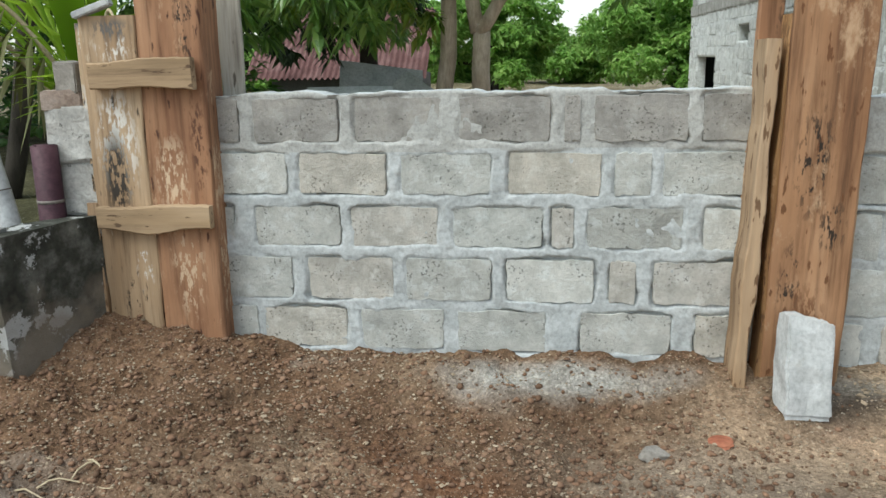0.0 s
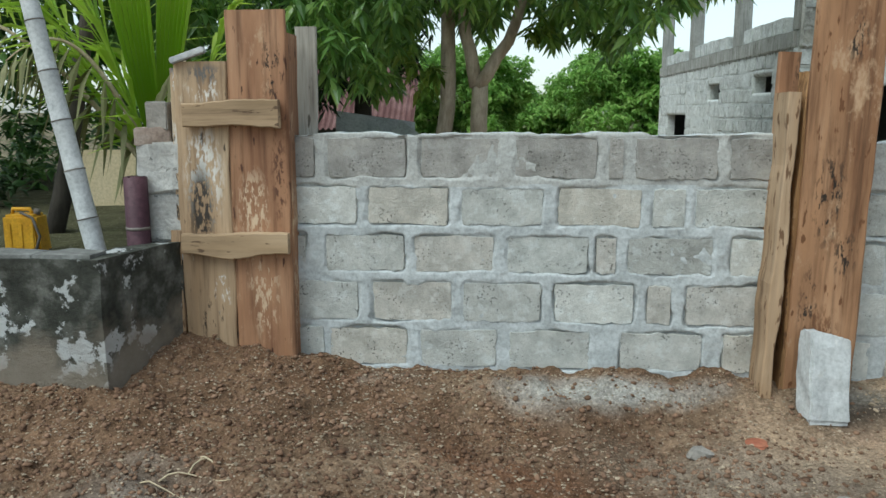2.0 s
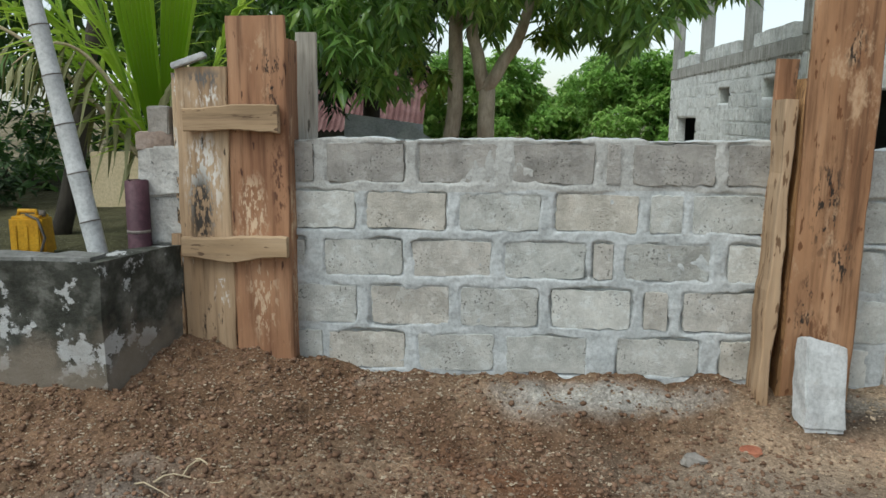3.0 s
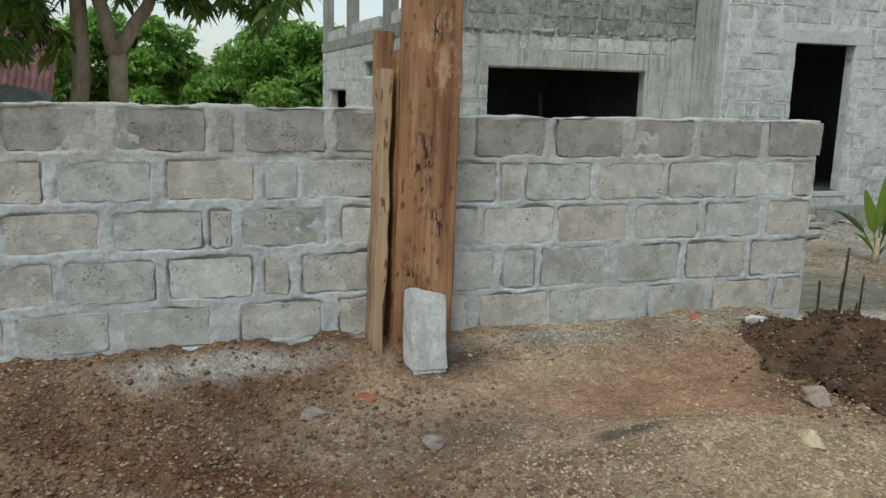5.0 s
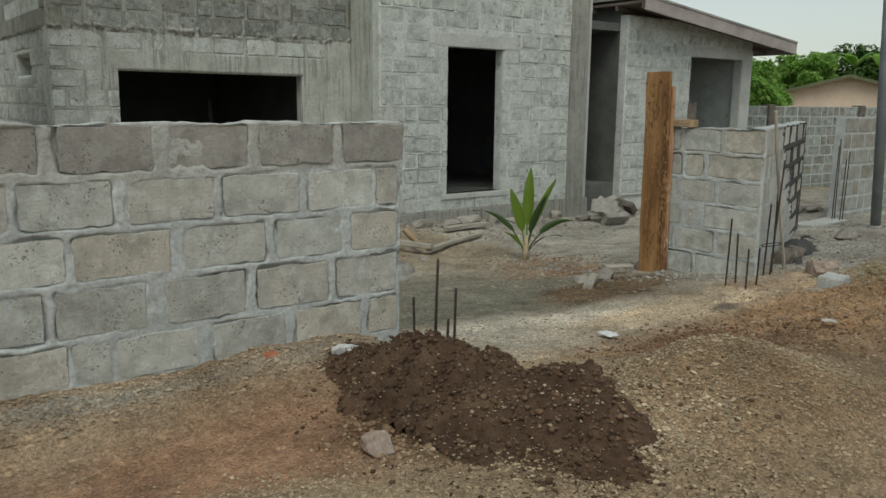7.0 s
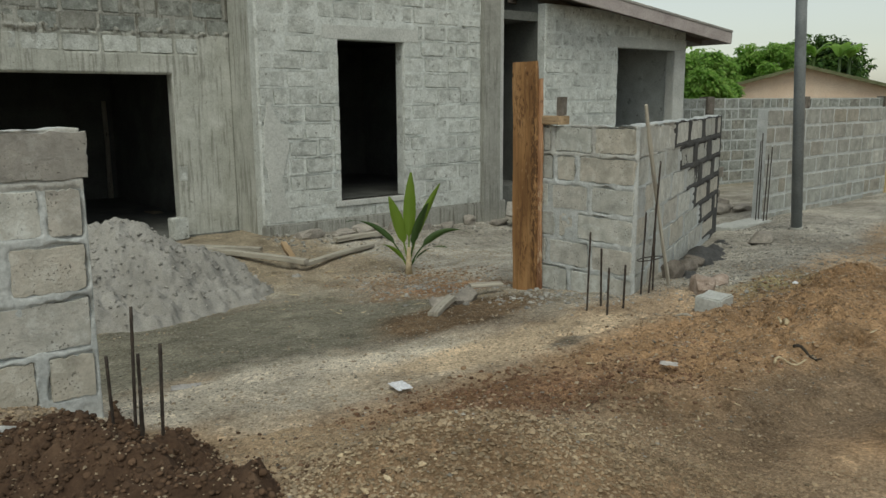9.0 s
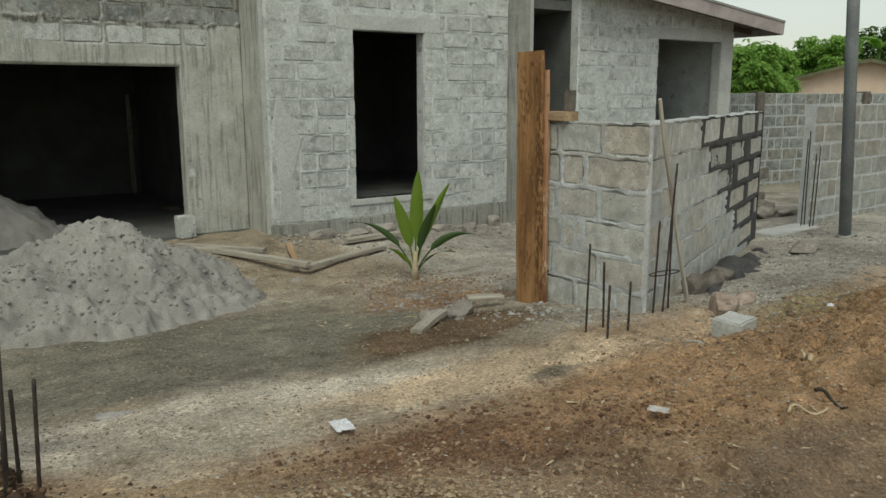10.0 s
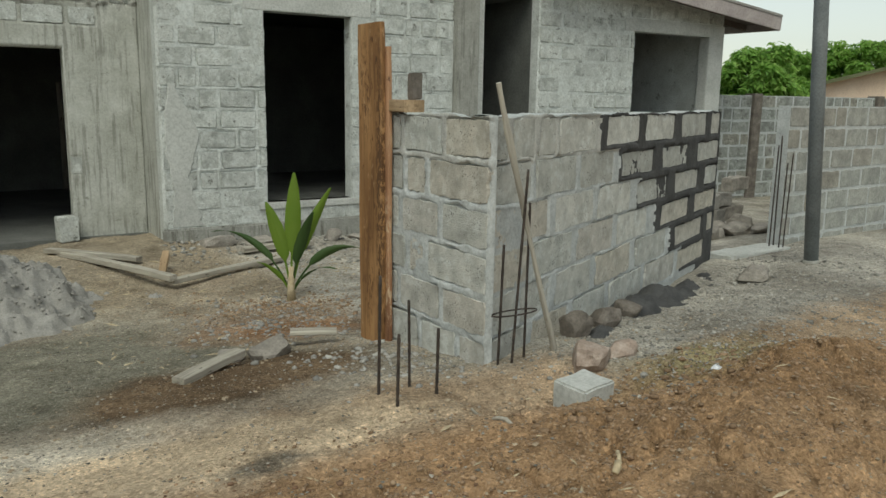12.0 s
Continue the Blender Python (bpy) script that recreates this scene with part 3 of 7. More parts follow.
def tube(name, points, radii, mat, sides=10, caps=True):
    """A tapering round limb along points."""
    verts, faces = [], []
    pts = [Vector(p) for p in points]
    for i, p in enumerate(pts):
        t = (pts[min(i + 1, len(pts) - 1)] - pts[max(i - 1, 0)]).normalized()
        u = t.cross(Vector((0.3, 1, 0.1))).normalized()
        w = t.cross(u)
        for k in range(sides):
            a = 2 * math.pi * k / sides
            verts.append(p + float(radii[i]) * (u * math.cos(a) + w * math.sin(a)))
    for i in range(len(pts) - 1):
        for k in range(sides):
            a, b = i * sides + k, i * sides + (k + 1) % sides
            faces.append((a, b, b + sides, a + sides))
    if caps:
        faces += [tuple(range(sides - 1, -1, -1)), tuple(range((len(pts) - 1) * sides, len(pts) * sides))]
    return mesh_of(name, verts, faces, mat, True)


def lump(name, sx, sy, sz, mat, seed=0, rough=0.3, level=3, flat=True):
    """A broken stone: a ball cut and knocked about."""
    bm = bmesh.new()
    bmesh.ops.create_icosphere(bm, subdivisions=level, radius=1.0)
    off = Vector((seed * 3.1, seed * 1.7, seed * 0.9))
    for v in bm.verts:
        p = v.co.normalized()
        k = 1 + rough * noise.noise(p * 1.3 + off) + rough * 0.5 * noise.noise(p * 3.1 + off)
        q = Vector((math.copysign(abs(p.x) ** 0.75, p.x), math.copysign(abs(p.y) ** 0.75, p.y), math.copysign(abs(p.z) ** 0.75, p.z)))
        v.co = Vector((q.x * k, q.y * k, q.z * k))
    rg = random.Random(seed)
    for _ in range(7):
        nrm = Vector((rg.gauss(0, 1), rg.gauss(0, 1), rg.gauss(0, 1))).normalized()
        d = rg.uniform(0.55, 0.85)
        for v in bm.verts:
            over = v.co.dot(nrm) - d
            if over > 0:
                v.co -= nrm * over * 0.92
    for v in bm.verts:
        v.co = Vector((v.co.x * sx, v.co.y * sy, v.co.z * sz)) / 2 * 1.15
    return finish(bm, name, mat, not flat)


def rough_block(name, sx, sy, sz, mat, seed=0, amp=0.012, n=5):
    """A cast block with chipped edges and uneven faces, on its base at the origin."""
    bm = bmesh.new()
    bmesh.ops.create_cube(bm, size=1.0)
    bmesh.ops.bevel(bm, geom=bm.edges[:], offset=0.05, segments=2, affect="EDGES")
    bmesh.ops.subdivide_edges(bm, edges=bm.edges[:], cuts=n - 2, use_grid_fill=True)
    off = Vector((seed * 2.3, seed * 1.1, seed * 4.7))
    for v in bm.verts:
        p = Vector((v.co.x * sx, v.co.y * sy, (v.co.z + 0.5) * sz))
        d = Vector((noise.noise(p * 9 + off), noise.noise(p * 9 + off + Vector((5, 0, 0))), noise.noise(p * 9 + off + Vector((0, 7, 0)))))
        v.co = p + d * amp
    return finish(bm, name, mat)


class Field:
    """Smooth value noise on a lattice, over arrays."""

    def __init__(self, seed):
        self.t = np.random.default_rng(seed).random((256, 256))

    def at(self, x, y):
        xi, yi = np.floor(x).astype(int), np.floor(y).astype(int)
        u, v = x - xi, y - yi
        u, v = u * u * (3 - 2 * u), v * v * (3 - 2 * v)
        t = self.t
        a, b = t[xi % 256, yi % 256], t[(xi + 1) % 256, yi % 256]
        c, d = t[xi % 256, (yi + 1) % 256], t[(xi + 1) % 256, (yi + 1) % 256]
        return (a * (1 - u) + b * u) * (1 - v) + (c * (1 - u) + d * u) * v - 0.5

    def octaves(self, x, y, scale, n=4, gain=0.5):
        s, amp, f = 0.0, 1.0, scale
        for k in range(n):
            s = s + amp * self.at(x * f + 17.3 * k, y * f + 9.1 * k)
            amp, f = amp * gain, f * 2.03
        return s


FIELD = Field(5)


def grid_faces(nx, ny):
    i = np.arange(nx * ny).reshape(nx, ny)
    return np.stack([i[:-1, :-1], i[1:, :-1], i[1:, 1:], i[:-1, 1:]], -1).reshape(-1, 4)


def step(a, b, v):
    t = np.clip((v - a) / (b - a), 0, 1)
    return t * t * (3 - 2 * t)


def mound(x, y, cx, cy, rx, ry, turn=0.0):
    """A heap's share, 1 at its top and 0 at its foot."""
    c, s = math.cos(radians(turn)), math.sin(radians(turn))
    u, v = ((x - cx) * c + (y - cy) * s) / rx, (-(x - cx) * s + (y - cy) * c) / ry
    return np.exp(-(u * u + v * v) * 1.6)


def ground_z(x, y):
    """Height of the bare ground, without crumbs."""
    x, y = np.asarray(x, float), np.asarray(y, float)
    yard = -0.5 * np.clip((y - 2.65 - 0.43 * np.clip(x - 8.6, 0, 6)) / 4.4, 0, 1) * step(3.9, 4.7, x + 0.3 * (y > 3.7))
    yard = yard + 0.12 * step(8.3, 9.8, y) * step(6.0, 8.0, x) - 0.17 * step(9.0, 12.0, x)
    foot = 0.16 * step(2.95, 3.5, y) * (1 - step(3.9, 4.6, x)) * step(-9.0, -2.0, x)
    left = 0.21 * mound(x, y, -1.7, 3.2, 1.25, 1.1) + 0.24 * mound(x, y, -3.0, 2.85, 1.1, 0.4) + 0.07 * mound(x, y, -0.6, 2.4, 1.1, 0.6)
    bed = 0.62 * step(2.98, 3.04, y) * (1 - step(-1.93, -1.88, x - 0.33 * np.clip(y - 2.9, 0, 0.6)))
    piles = 0.3 * mound(x, y, 2.35, 1.5, 1.1, 0.85, 10) + 0.37 * mound(x, y, 5.0, 1.7, 1.0, 0.75, -20) + 0.1 * mound(x, y, 7.2, 2.0, 1.5, 0.5)
    ridge = 0.23 * mound(x, y, 9.6, 2.35, 1.2, 0.45, 12) + 0.08 * mound(x, y, 8.4, 1.9, 0.9, 0.35, 5)
    ridge = ridge - 0.085 * mound(x, y, 8.6, 3.05, 0.6, 0.32)
    rut = -0.05 * mound(x, y, 7.4, 1.25, 1.6, 0.2, -8)
    return np.maximum(yard + foot + left + piles + ridge + rut, np.where(bed > 0.3, bed, -9.0))


def gravel_share(x, y):
    return np.clip(mound(x, y, 2.5, 1.2, 1.35, 1.0, 8) * 1.8 + mound(x, y, 4.9, 1.6, 1.3, 0.95, -20) * 1.7, 0, 1)


def brown_share(x, y):
    return step(1.6, 0.2, x - 0.7 * (y - 2.2)) * (1 - step(3.6, 3.8, y))


def relief(x, y):
    """Lumps, clods and wheel-dragged ridges over the bare ground."""
    road = mound(x, y, 8.8, 2.3, 2.6, 1.0)
    rough = 0.5 + 1.45 * brown_share(x, y) + 0.35 * gravel_share(x, y) + 1.3 * road
    z = 0.05 * FIELD.octaves(x, y, 1.1, 3) + rough * (0.032 * FIELD.octaves(x + 40, y, 5.0, 4, 0.6) + 0.022 * np.maximum(FIELD.octaves(x, y + 30, 14.0, 2), 0))
    u, v = x * 0.97 + y * 0.24, y * 0.97 - x * 0.24
    torn = np.abs(FIELD.octaves(u * 0.55 + 13, v + 21, 3.4, 4, 0.6))
    return z + 0.085 * road * FIELD.octaves(u * 0.4, v + 70, 4.2, 3, 0.55) - 0.09 * road * np.exp(-(torn / 0.05) ** 2)


def gz(x, y):
    return float(ground_z(x, y))


# ---- ground ----
def spaced(a, b, fine, far):
    """Coordinates: even between a and b, then ever wider out to far."""
    mid = np.arange(a, b + fine, fine)
    grow = fine * np.cumsum(1.16 ** np.arange(1, 70))
    grow = grow[grow < far]
    return np.concatenate([a - grow[::-1], mid, mid[-1] + grow])


def build_ground():
    gx, gy = spaced(-2.6, 10.6, 0.026, 900), spaced(0.9, 8.0, 0.026, 900)
    x, y = np.meshgrid(gx, gy, indexing="ij")
    z = ground_z(x, y)
    near = (1 - step(14, 22, np.abs(x - 4))) * (1 - step(10, 16, np.abs(y - 4)))
    brown, gravel = brown_share(x, y), gravel_share(x, y)
    z = z + near * relief(x, y)
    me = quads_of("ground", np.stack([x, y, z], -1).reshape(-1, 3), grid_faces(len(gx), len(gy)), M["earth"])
    # soils: brown fill, laterite, gravel, grey yard, pale sand, trodden road
    w = lambda v: np.clip(v + 0.7 * FIELD.octaves(x, y, 1.6, 4, 0.6), 0, 1)[..., None]
    col = np.ones(x.shape + (3,)) * np.array((0.31, 0.235, 0.162))
    soils = (
        (brown, (0.142, 0.089, 0.055)),
        (1.1 * step(5.8, 7.2, x) * step(3.2, 2.6, y), (0.32, 0.21, 0.122)),
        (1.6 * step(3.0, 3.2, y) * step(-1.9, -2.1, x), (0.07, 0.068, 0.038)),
        (0.8 * mound(x, y, 0.4, 1.2, 1.6, 0.8), (0.21, 0.163, 0.122)),
        (1.3 * mound(x, y, 1.35, 2.55, 0.9, 0.5, -15), (0.235, 0.188, 0.142)),
        (1.5 * mound(x, y, 0.3, 2.5, 1.3, 0.2, -33), (0.15, 0.082, 0.048)),
        (1.1 * mound(x, y, -1.5, 1.9, 0.8, 0.35, 5), (0.28, 0.24, 0.2)),
        (gravel, (0.36, 0.28, 0.19)),
        (1.5 * mound(x, y, 5.0, 1.5, 1.4, 0.8, -20), (0.25, 0.175, 0.11)),
        (mound(x, y, 3.0, 2.75, 1.1, 0.5, 4) * 1.6, (0.32, 0.2, 0.13)),
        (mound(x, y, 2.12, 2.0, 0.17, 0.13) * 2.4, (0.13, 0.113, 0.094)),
        (step(3.3, 3.9, y - 0.43 * np.clip(x - 8.6, 0, 9)) * step(4.0, 4.6, x), (0.32, 0.298, 0.25)),
        (3.2 * mound(x, y, 6.0, 5.5, 2.2, 1.3, 4), (0.185, 0.18, 0.145)),
        (1.5 * mound(x, y, 5.5, 2.95, 1.0, 0.45, -10), (0.4, 0.305, 0.205)),
        (3.0 * mound(x, y, 5.35, 3.68, 1.8, 0.5, -9), (0.5, 0.462, 0.39)),
        (2.4 * mound(x, y, 7.35, 4.4, 0.85, 0.55, 15), (0.15, 0.108, 0.07)),
        (1.3 * mound(x, y, 8.4, 6.3, 0.8, 1.1, 0), (0.24, 0.2, 0.155)),
        (1.2 * mound(x, y, 8.3, 5.6, 0.6, 0.5, 0), (0.24, 0.145, 0.085)),
        (step(6.8, 7.6, y) * step(5.0, 8.0, x), (0.26, 0.225, 0.17)),
        (1.6 * step(8.7, 9.6, x) * step(2.7, 3.4, y - 0.2 * (x - 9)), (0.3, 0.29, 0.26)),
        (1.5 * mound(x, y, 6.2, 2.5, 0.8, 0.33, -14), (0.21, 0.13, 0.078)),
        (1.6 * mound(x, y, 9.2, 2.3, 1.7, 0.5, 8), (0.315, 0.207, 0.12)),
        (1.1 * mound(x, y, 9.7, 2.95, 1.0, 0.3, 14), (0.23, 0.2, 0.115)),
        (2.2 * mound(x, y, 6.95, 3.3, 1.2, 0.33, -6), (0.45, 0.365, 0.262)),
        (1.7 * mound(x, y, 7.07, 3.0, 0.17, 0.08), (0.19, 0.165, 0.13)),
        (2.0 * mound(x, y, 4.0, 2.25, 0.42, 1.05, 6), (0.105, 0.066, 0.042)),
        (1.4 * mound(x, y, 7.2, 1.4, 1.2, 0.45, -6), (0.19, 0.14, 0.095)),
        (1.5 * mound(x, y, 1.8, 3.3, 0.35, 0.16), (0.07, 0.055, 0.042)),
        (mound(x, y, 0.6, 3.33, 0.85, 0.14) * 1.3, (0.36, 0.35, 0.32)),
        (mound(x, y, 2.6, 3.36, 1.1, 0.1) * 1.2, (0.3, 0.285, 0.25)),
        (step(12.0, 25.0, np.hypot(x - 5, y - 4)), (0.16, 0.14, 0.09)),
    )
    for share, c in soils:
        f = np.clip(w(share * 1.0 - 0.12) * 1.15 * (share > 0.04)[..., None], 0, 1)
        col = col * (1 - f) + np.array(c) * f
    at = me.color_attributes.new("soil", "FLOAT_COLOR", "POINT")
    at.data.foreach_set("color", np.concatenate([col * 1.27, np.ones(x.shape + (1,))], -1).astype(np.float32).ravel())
    return tagged(new("ground", me), "bare uneven earth of brown soil, gravel and grey sand", "ground", kind="structure")


ground = build_ground()


# ---- block walls ----
def unit_block(seed, mat, power=34.0, sides=36):
    """A block face 1 wide and 1 high, rounded and chipped round its edge, its front at y = -1."""
    rng = random.Random(seed)
    edge = [(rng.uniform(-0.014, 0.008) * math.cos(k), rng.uniform(-0.035, 0.03)) for k in range(sides)]
    verts, faces = [], []
    for y, s in ((0.0, 1.0), (-0.8, 0.993), (-1.0, 0.975)):
        for k in range(sides):
            a = 2 * math.pi * (k + 0.5) / sides
            c, q = math.cos(a), math.sin(a)
            r = 0.5 / (abs(c) ** power + abs(q) ** power) ** (1 / power)
            jx, jz = edge[k]
            verts.append((c * r * s + jx, y, q * r * s + jz))
    for i in range(2):
        for k in range(sides):
            a, b = i * sides + k, i * sides + (k + 1) % sides
            faces.append((a, b, b + sides, a + sides))
    verts.append((0, -1.0, 0))
    for k in range(sides):
        faces.append((2 * sides + k, 2 * sides + (k + 1) % sides, len(verts) - 1))
    return mesh_of("block", verts, faces, mat)


BLOCKS = {k: [unit_block(11 * i + len(k), M["laid_" + k]) for i in range(6)] for k in ("block", "block_top", "house_block", "far_block")}
BLOCKS["dark_laid"] = [unit_block(97 + i, M["dark_laid"]) for i in range(6)]


def relief_wall(name, length, z0, z1, thick, rects, cell, mats, label, wet=None, deep=0.022, mitre=0.0):
    """A wall along local x, its laid face at y = 0 towards -y. Mortar stands round the blocks, with a ragged groove along each block."""
    nx, nz = int(length / cell) + 1, int((z1 - z0) / cell) + 1
    x, z = np.meshgrid(np.linspace(0, length, nx), np.linspace(z0, z1, nz), indexing="ij")
    wx, wz = x + 0.02 * FIELD.octaves(x, z, 9.0, 3), z + 0.018 * FIELD.octaves(x + 60, z, 9.0, 3)
    sd = np.full(x.shape, 9.0)
    for a, b, c, d, _ in rects:
        qx, qz = np.abs(wx - (a + b) / 2) - (b - a) / 2 + 0.016, np.abs(wz - (c + d) / 2) - (d - c) / 2 + 0.016
        sd = np.minimum(sd, np.hypot(np.maximum(qx, 0), np.maximum(qz, 0)) + np.minimum(np.maximum(qx, qz), 0) - 0.016)
    over = 0.022 * FIELD.octaves(x + 31, z + 5, 7.0, 3)
    smear = step(-0.05, 0.2, FIELD.octaves(x + 77, z + 41, 2.2, 3))
    y = deep * np.clip(0.5 + 2.4 * FIELD.octaves(x + 11, z + 7, 3.0, 3), 0.05, 1.2) * (1 - step(0.001 + over, 0.009 + over, sd)) - 0.007 * smear * step(over - 0.006, over + 0.004, sd) + 0.008 * FIELD.octaves(x, z + 20, 5.0, 4, 0.6) + 0.005 * FIELD.octaves(x, z + 90, 30.0, 2)
    if wet:
        y = np.where(wet(x, z), y - 0.014 * step(-0.002, 0.012, sd), y)
    top = z >= z1 - 1e-6
    z = np.where(top, z + 0.022 * FIELD.octaves(x, x * 0, 6.0, 4, 0.6), z)
    n = nx * nz
    front = np.stack([x, y, z], -1).reshape(-1, 3)
    ring = np.concatenate([np.arange(nx) * nz, (nx - 1) * nz + np.arange(1, nz), np.arange(nx - 2, -1, -1) * nz + nz - 1, np.arange(nz - 2, 0, -1)])
    back = front[ring].copy()
    back[:, 1] = thick
    back[:, 0] += mitre * (back[:, 0] < 0.02)
    k = len(ring)
    faces = grid_faces(nx, nz)
    rim = np.stack([ring, n + np.arange(k), n + (np.arange(k) + 1) % k, np.roll(ring, -1)], -1)
    me = quads_of(name, np.concatenate([front, back]), np.concatenate([faces[:, ::-1], rim[:, ::-1]]), M[mats[0]])
    for q in mats[1:]:
        me.materials.append(M[q])
    idx = np.zeros(len(faces) + k, np.int32)
    cx, cz = (x[:-1, :-1] + cell / 2).ravel(), (z[:-1, :-1] + cell / 2).ravel()
    if len(mats) > 1:
        split = rects[0][2] - 0.045
        idx[: len(faces)][cz > split + 0.03 * FIELD.octaves(cx, cz, 4.0, 3)] = 1
    if wet:
        idx[: len(faces)][wet(cx, cz)] = 2
    me.polygons.foreach_set("material_index", idx)
    return new(name, me)


def lay(wall, rects, mats, seed=0, proud=0.003, deep=0.022, face=0.0):
    rng = random.Random(seed)
    for a, b, c, d, m in rects:
        me = BLOCKS[mats[m]][rng.randrange(6)]
        w, h = b - a, d - c
        flip = rng.choice((-1, 1))
        p = proud + rng.uniform(-0.004, 0.005)
        part("block", me, wall, "", Matrix.Translation(((a + b) / 2, face + deep + 0.004, (c + d) / 2)) @ pose(0, 0, 0, 0, rng.uniform(-0.7, 0.7), 0)
             @ Matrix.Diagonal((w * flip, deep + 0.004 + p, h, 1)))


def rects_from(courses, x0=0.0, rng=None):
    out = []
    for k, (z0, z1, spans) in enumerate(courses):
        for a, b in spans:
            out.append((a - x0, b - x0, z0, z1, 0 if k == 0 else 1))
    return out


# the wall between the two timber forms, and the wall from there to the gateway
COURSES_1 = (
    (1.195, 1.40, ((-1.2, -0.9), (-0.83, -0.42), (-0.34, 0.07), (0.14, 0.56), (0.62, 0.69), (0.75, 1.16), (1.22, 1.5))),
    (0.95, 1.143, ((-1.1, -0.68), (-0.62, -0.2), (-0.13, 0.29), (0.37, 0.79), (0.85, 1.01), (1.06, 1.5))),
    (0.70, 0.89, ((-1.2, -0.96), (-0.85, -0.43), (-0.38, 0.04), (0.11, 0.53), (0.57, 0.67), (0.73, 1.16), (1.25, 1.5))),
    (0.435, 0.64, ((-1.1, -0.68), (-0.6, -0.18), (-0.12, 0.29), (0.36, 0.77), (0.84, 0.96), (1.04, 1.46))),
    (0.185, 0.385, ((-1.2, -0.87), (-0.84, -0.42), (-0.35, 0.06), (0.13, 0.55), (0.71, 1.13), (1.24, 1.5))),
)
COURSES_2 = (
    (1.165, 1.375, ((1.7, 1.9), (2.01, 2.42), (2.5, 2.92), (2.99, 3.4), (3.46, 3.89), (3.96, 4.36))),
    (0.915, 1.12, ((1.72, 2.13), (2.17, 2.28), (2.32, 2.72), (2.79, 3.21), (3.26, 3.68), (3.74, 4.14), (4.17, 4.31))),
    (0.665, 0.87, ((1.7, 2.01), (2.07, 2.5), (2.53, 2.98), (3.05, 3.48), (3.55, 3.95), (4.0, 4.31))),
    (0.40, 0.62, ((1.72, 2.13), (2.2, 2.39), (2.44, 2.85), (2.94, 3.36), (3.43, 3.85), (3.91, 4.31))),
    (0.16, 0.36, ((1.7, 1.98), (2.06, 2.48), (2.5, 2.67), (2.7, 3.1), (3.18, 3.58), (3.65, 4.06), (4.12, 4.31))),
)
R1, R2 = rects_from(COURSES_1, -1.25), rects_from(COURSES_2, 1.65)
wall_1 = relief_wall("wall_front_1", 2.75, 0.0, 1.42, 0.16, R1, 0.0085, ("mortar", "mortar_top"), "")
wall_1.matrix_basis = pose(-1.25, 3.53, 0)
tagged(wall_1, "unplastered sandcrete block wall with smeared grey mortar joints", "block wall", kind="structure")
wall_2 = relief_wall("wall_front_2", 2.68, 0.0, 1.385, 0.16, R2, 0.0085, ("mortar", "mortar_top"), "")
wall_2.matrix_basis = pose(1.65, 3.535, 0, 0, 0, -1.2)
tagged(wall_2, "unplastered sandcrete block wall ending at an open gateway", "block wall", kind="structure")


def regular(length, z0, courses, pitch=0.25, block=0.45, joint=0.04, seed=0, first=0.0, upright=0.0):
    """Courses of stretchers with staggered joints, the top course first."""
    rng = random.Random(seed)
    out = []
    for k in range(courses):
        z = z0 - k * pitch
        a = first - (0.22 if k % 2 else 0.0) - rng.uniform(0, 0.06)
        while a < length - 0.06:
            b = a + block * rng.choice((1, 1, 1, 1, 0.45))
            s, e = max(a, 0.005), min(b, length - 0.005)
            if e - s > 0.07:
                out.append((s, e, z - pitch + joint, z - rng.uniform(0, 0.012), 0 if k == 0 else 1))
            a = b + (upright or joint) + rng.uniform(0, 0.02)
    return out


# the gate pier's face and the wall that runs off it along the road
PIER_SPANS = (((0.005, 0.14), (0.2, 0.6), (0.64, 1.045)), ((0.005, 0.17), (0.23, 0.42), (0.48, 1.045)), ((0.005, 0.12), (0.18, 0.56), (0.62, 1.045)),
              ((0.005, 0.2), (0.26, 0.41), (0.47, 1.045)), ((0.005, 0.1), (0.16, 0.58), (0.64, 1.045)), ((0.005, 0.35), (0.41, 0.76), (0.81, 1.045)))
R3 = [(p, q, 1.06 - 0.25 * k, 1.262 - 0.25 * k, 0 if k == 0 else 1) for k, row in enumerate(PIER_SPANS) for p, q in row]
pier = relief_wall("wall_gate_pier", 1.05, -0.35, 1.285, 0.05, R3, 0.01, ("mortar", "mortar_top"), "", None, 0.022)
pier.matrix_basis = pose(8.57, 4.735, 0, 0, 0, -88.5)
tagged(pier, "short sandcrete block return wall of the gateway", "block wall", kind="structure")
part("core", box("core", 0.0, 0.8, 0.045, 0.16, -0.35, 1.27, M["mortar"], 0.01), pier)
W3_LEN, W3_TURN = 4.82, 23.9
ROAD_SPANS = (((0.0, 0.2), (0.27, 0.53), (0.59, 0.82), (0.88, 1.47), (1.66, 2.34), (2.5, 3.25), (3.48, 4.27), (4.47, 4.8)),
              ((0.0, 0.5), (0.57, 1.15), (1.24, 1.82), (1.99, 2.73), (2.93, 3.72), (4.03, 4.8)),
              ((0.0, 0.31), (0.38, 0.74), (0.85, 1.48), (1.57, 2.22), (2.38, 3.14), (3.37, 4.12), (4.36, 4.8)),
              ((0.0, 0.48), (0.56, 1.13), (1.23, 1.89), (2.0, 2.66), (3.02, 3.84), (4.05, 4.8)),
              ((0.0, 0.34), (0.42, 0.8), (0.9, 1.48), (1.6, 2.3), (2.45, 3.2), (3.47, 4.38), (4.58, 4.8)),
              ((0.0, 0.5), (0.58, 1.1), (1.2, 1.8), (1.9, 2.6), (2.7, 3.5), (3.62, 4.5)))
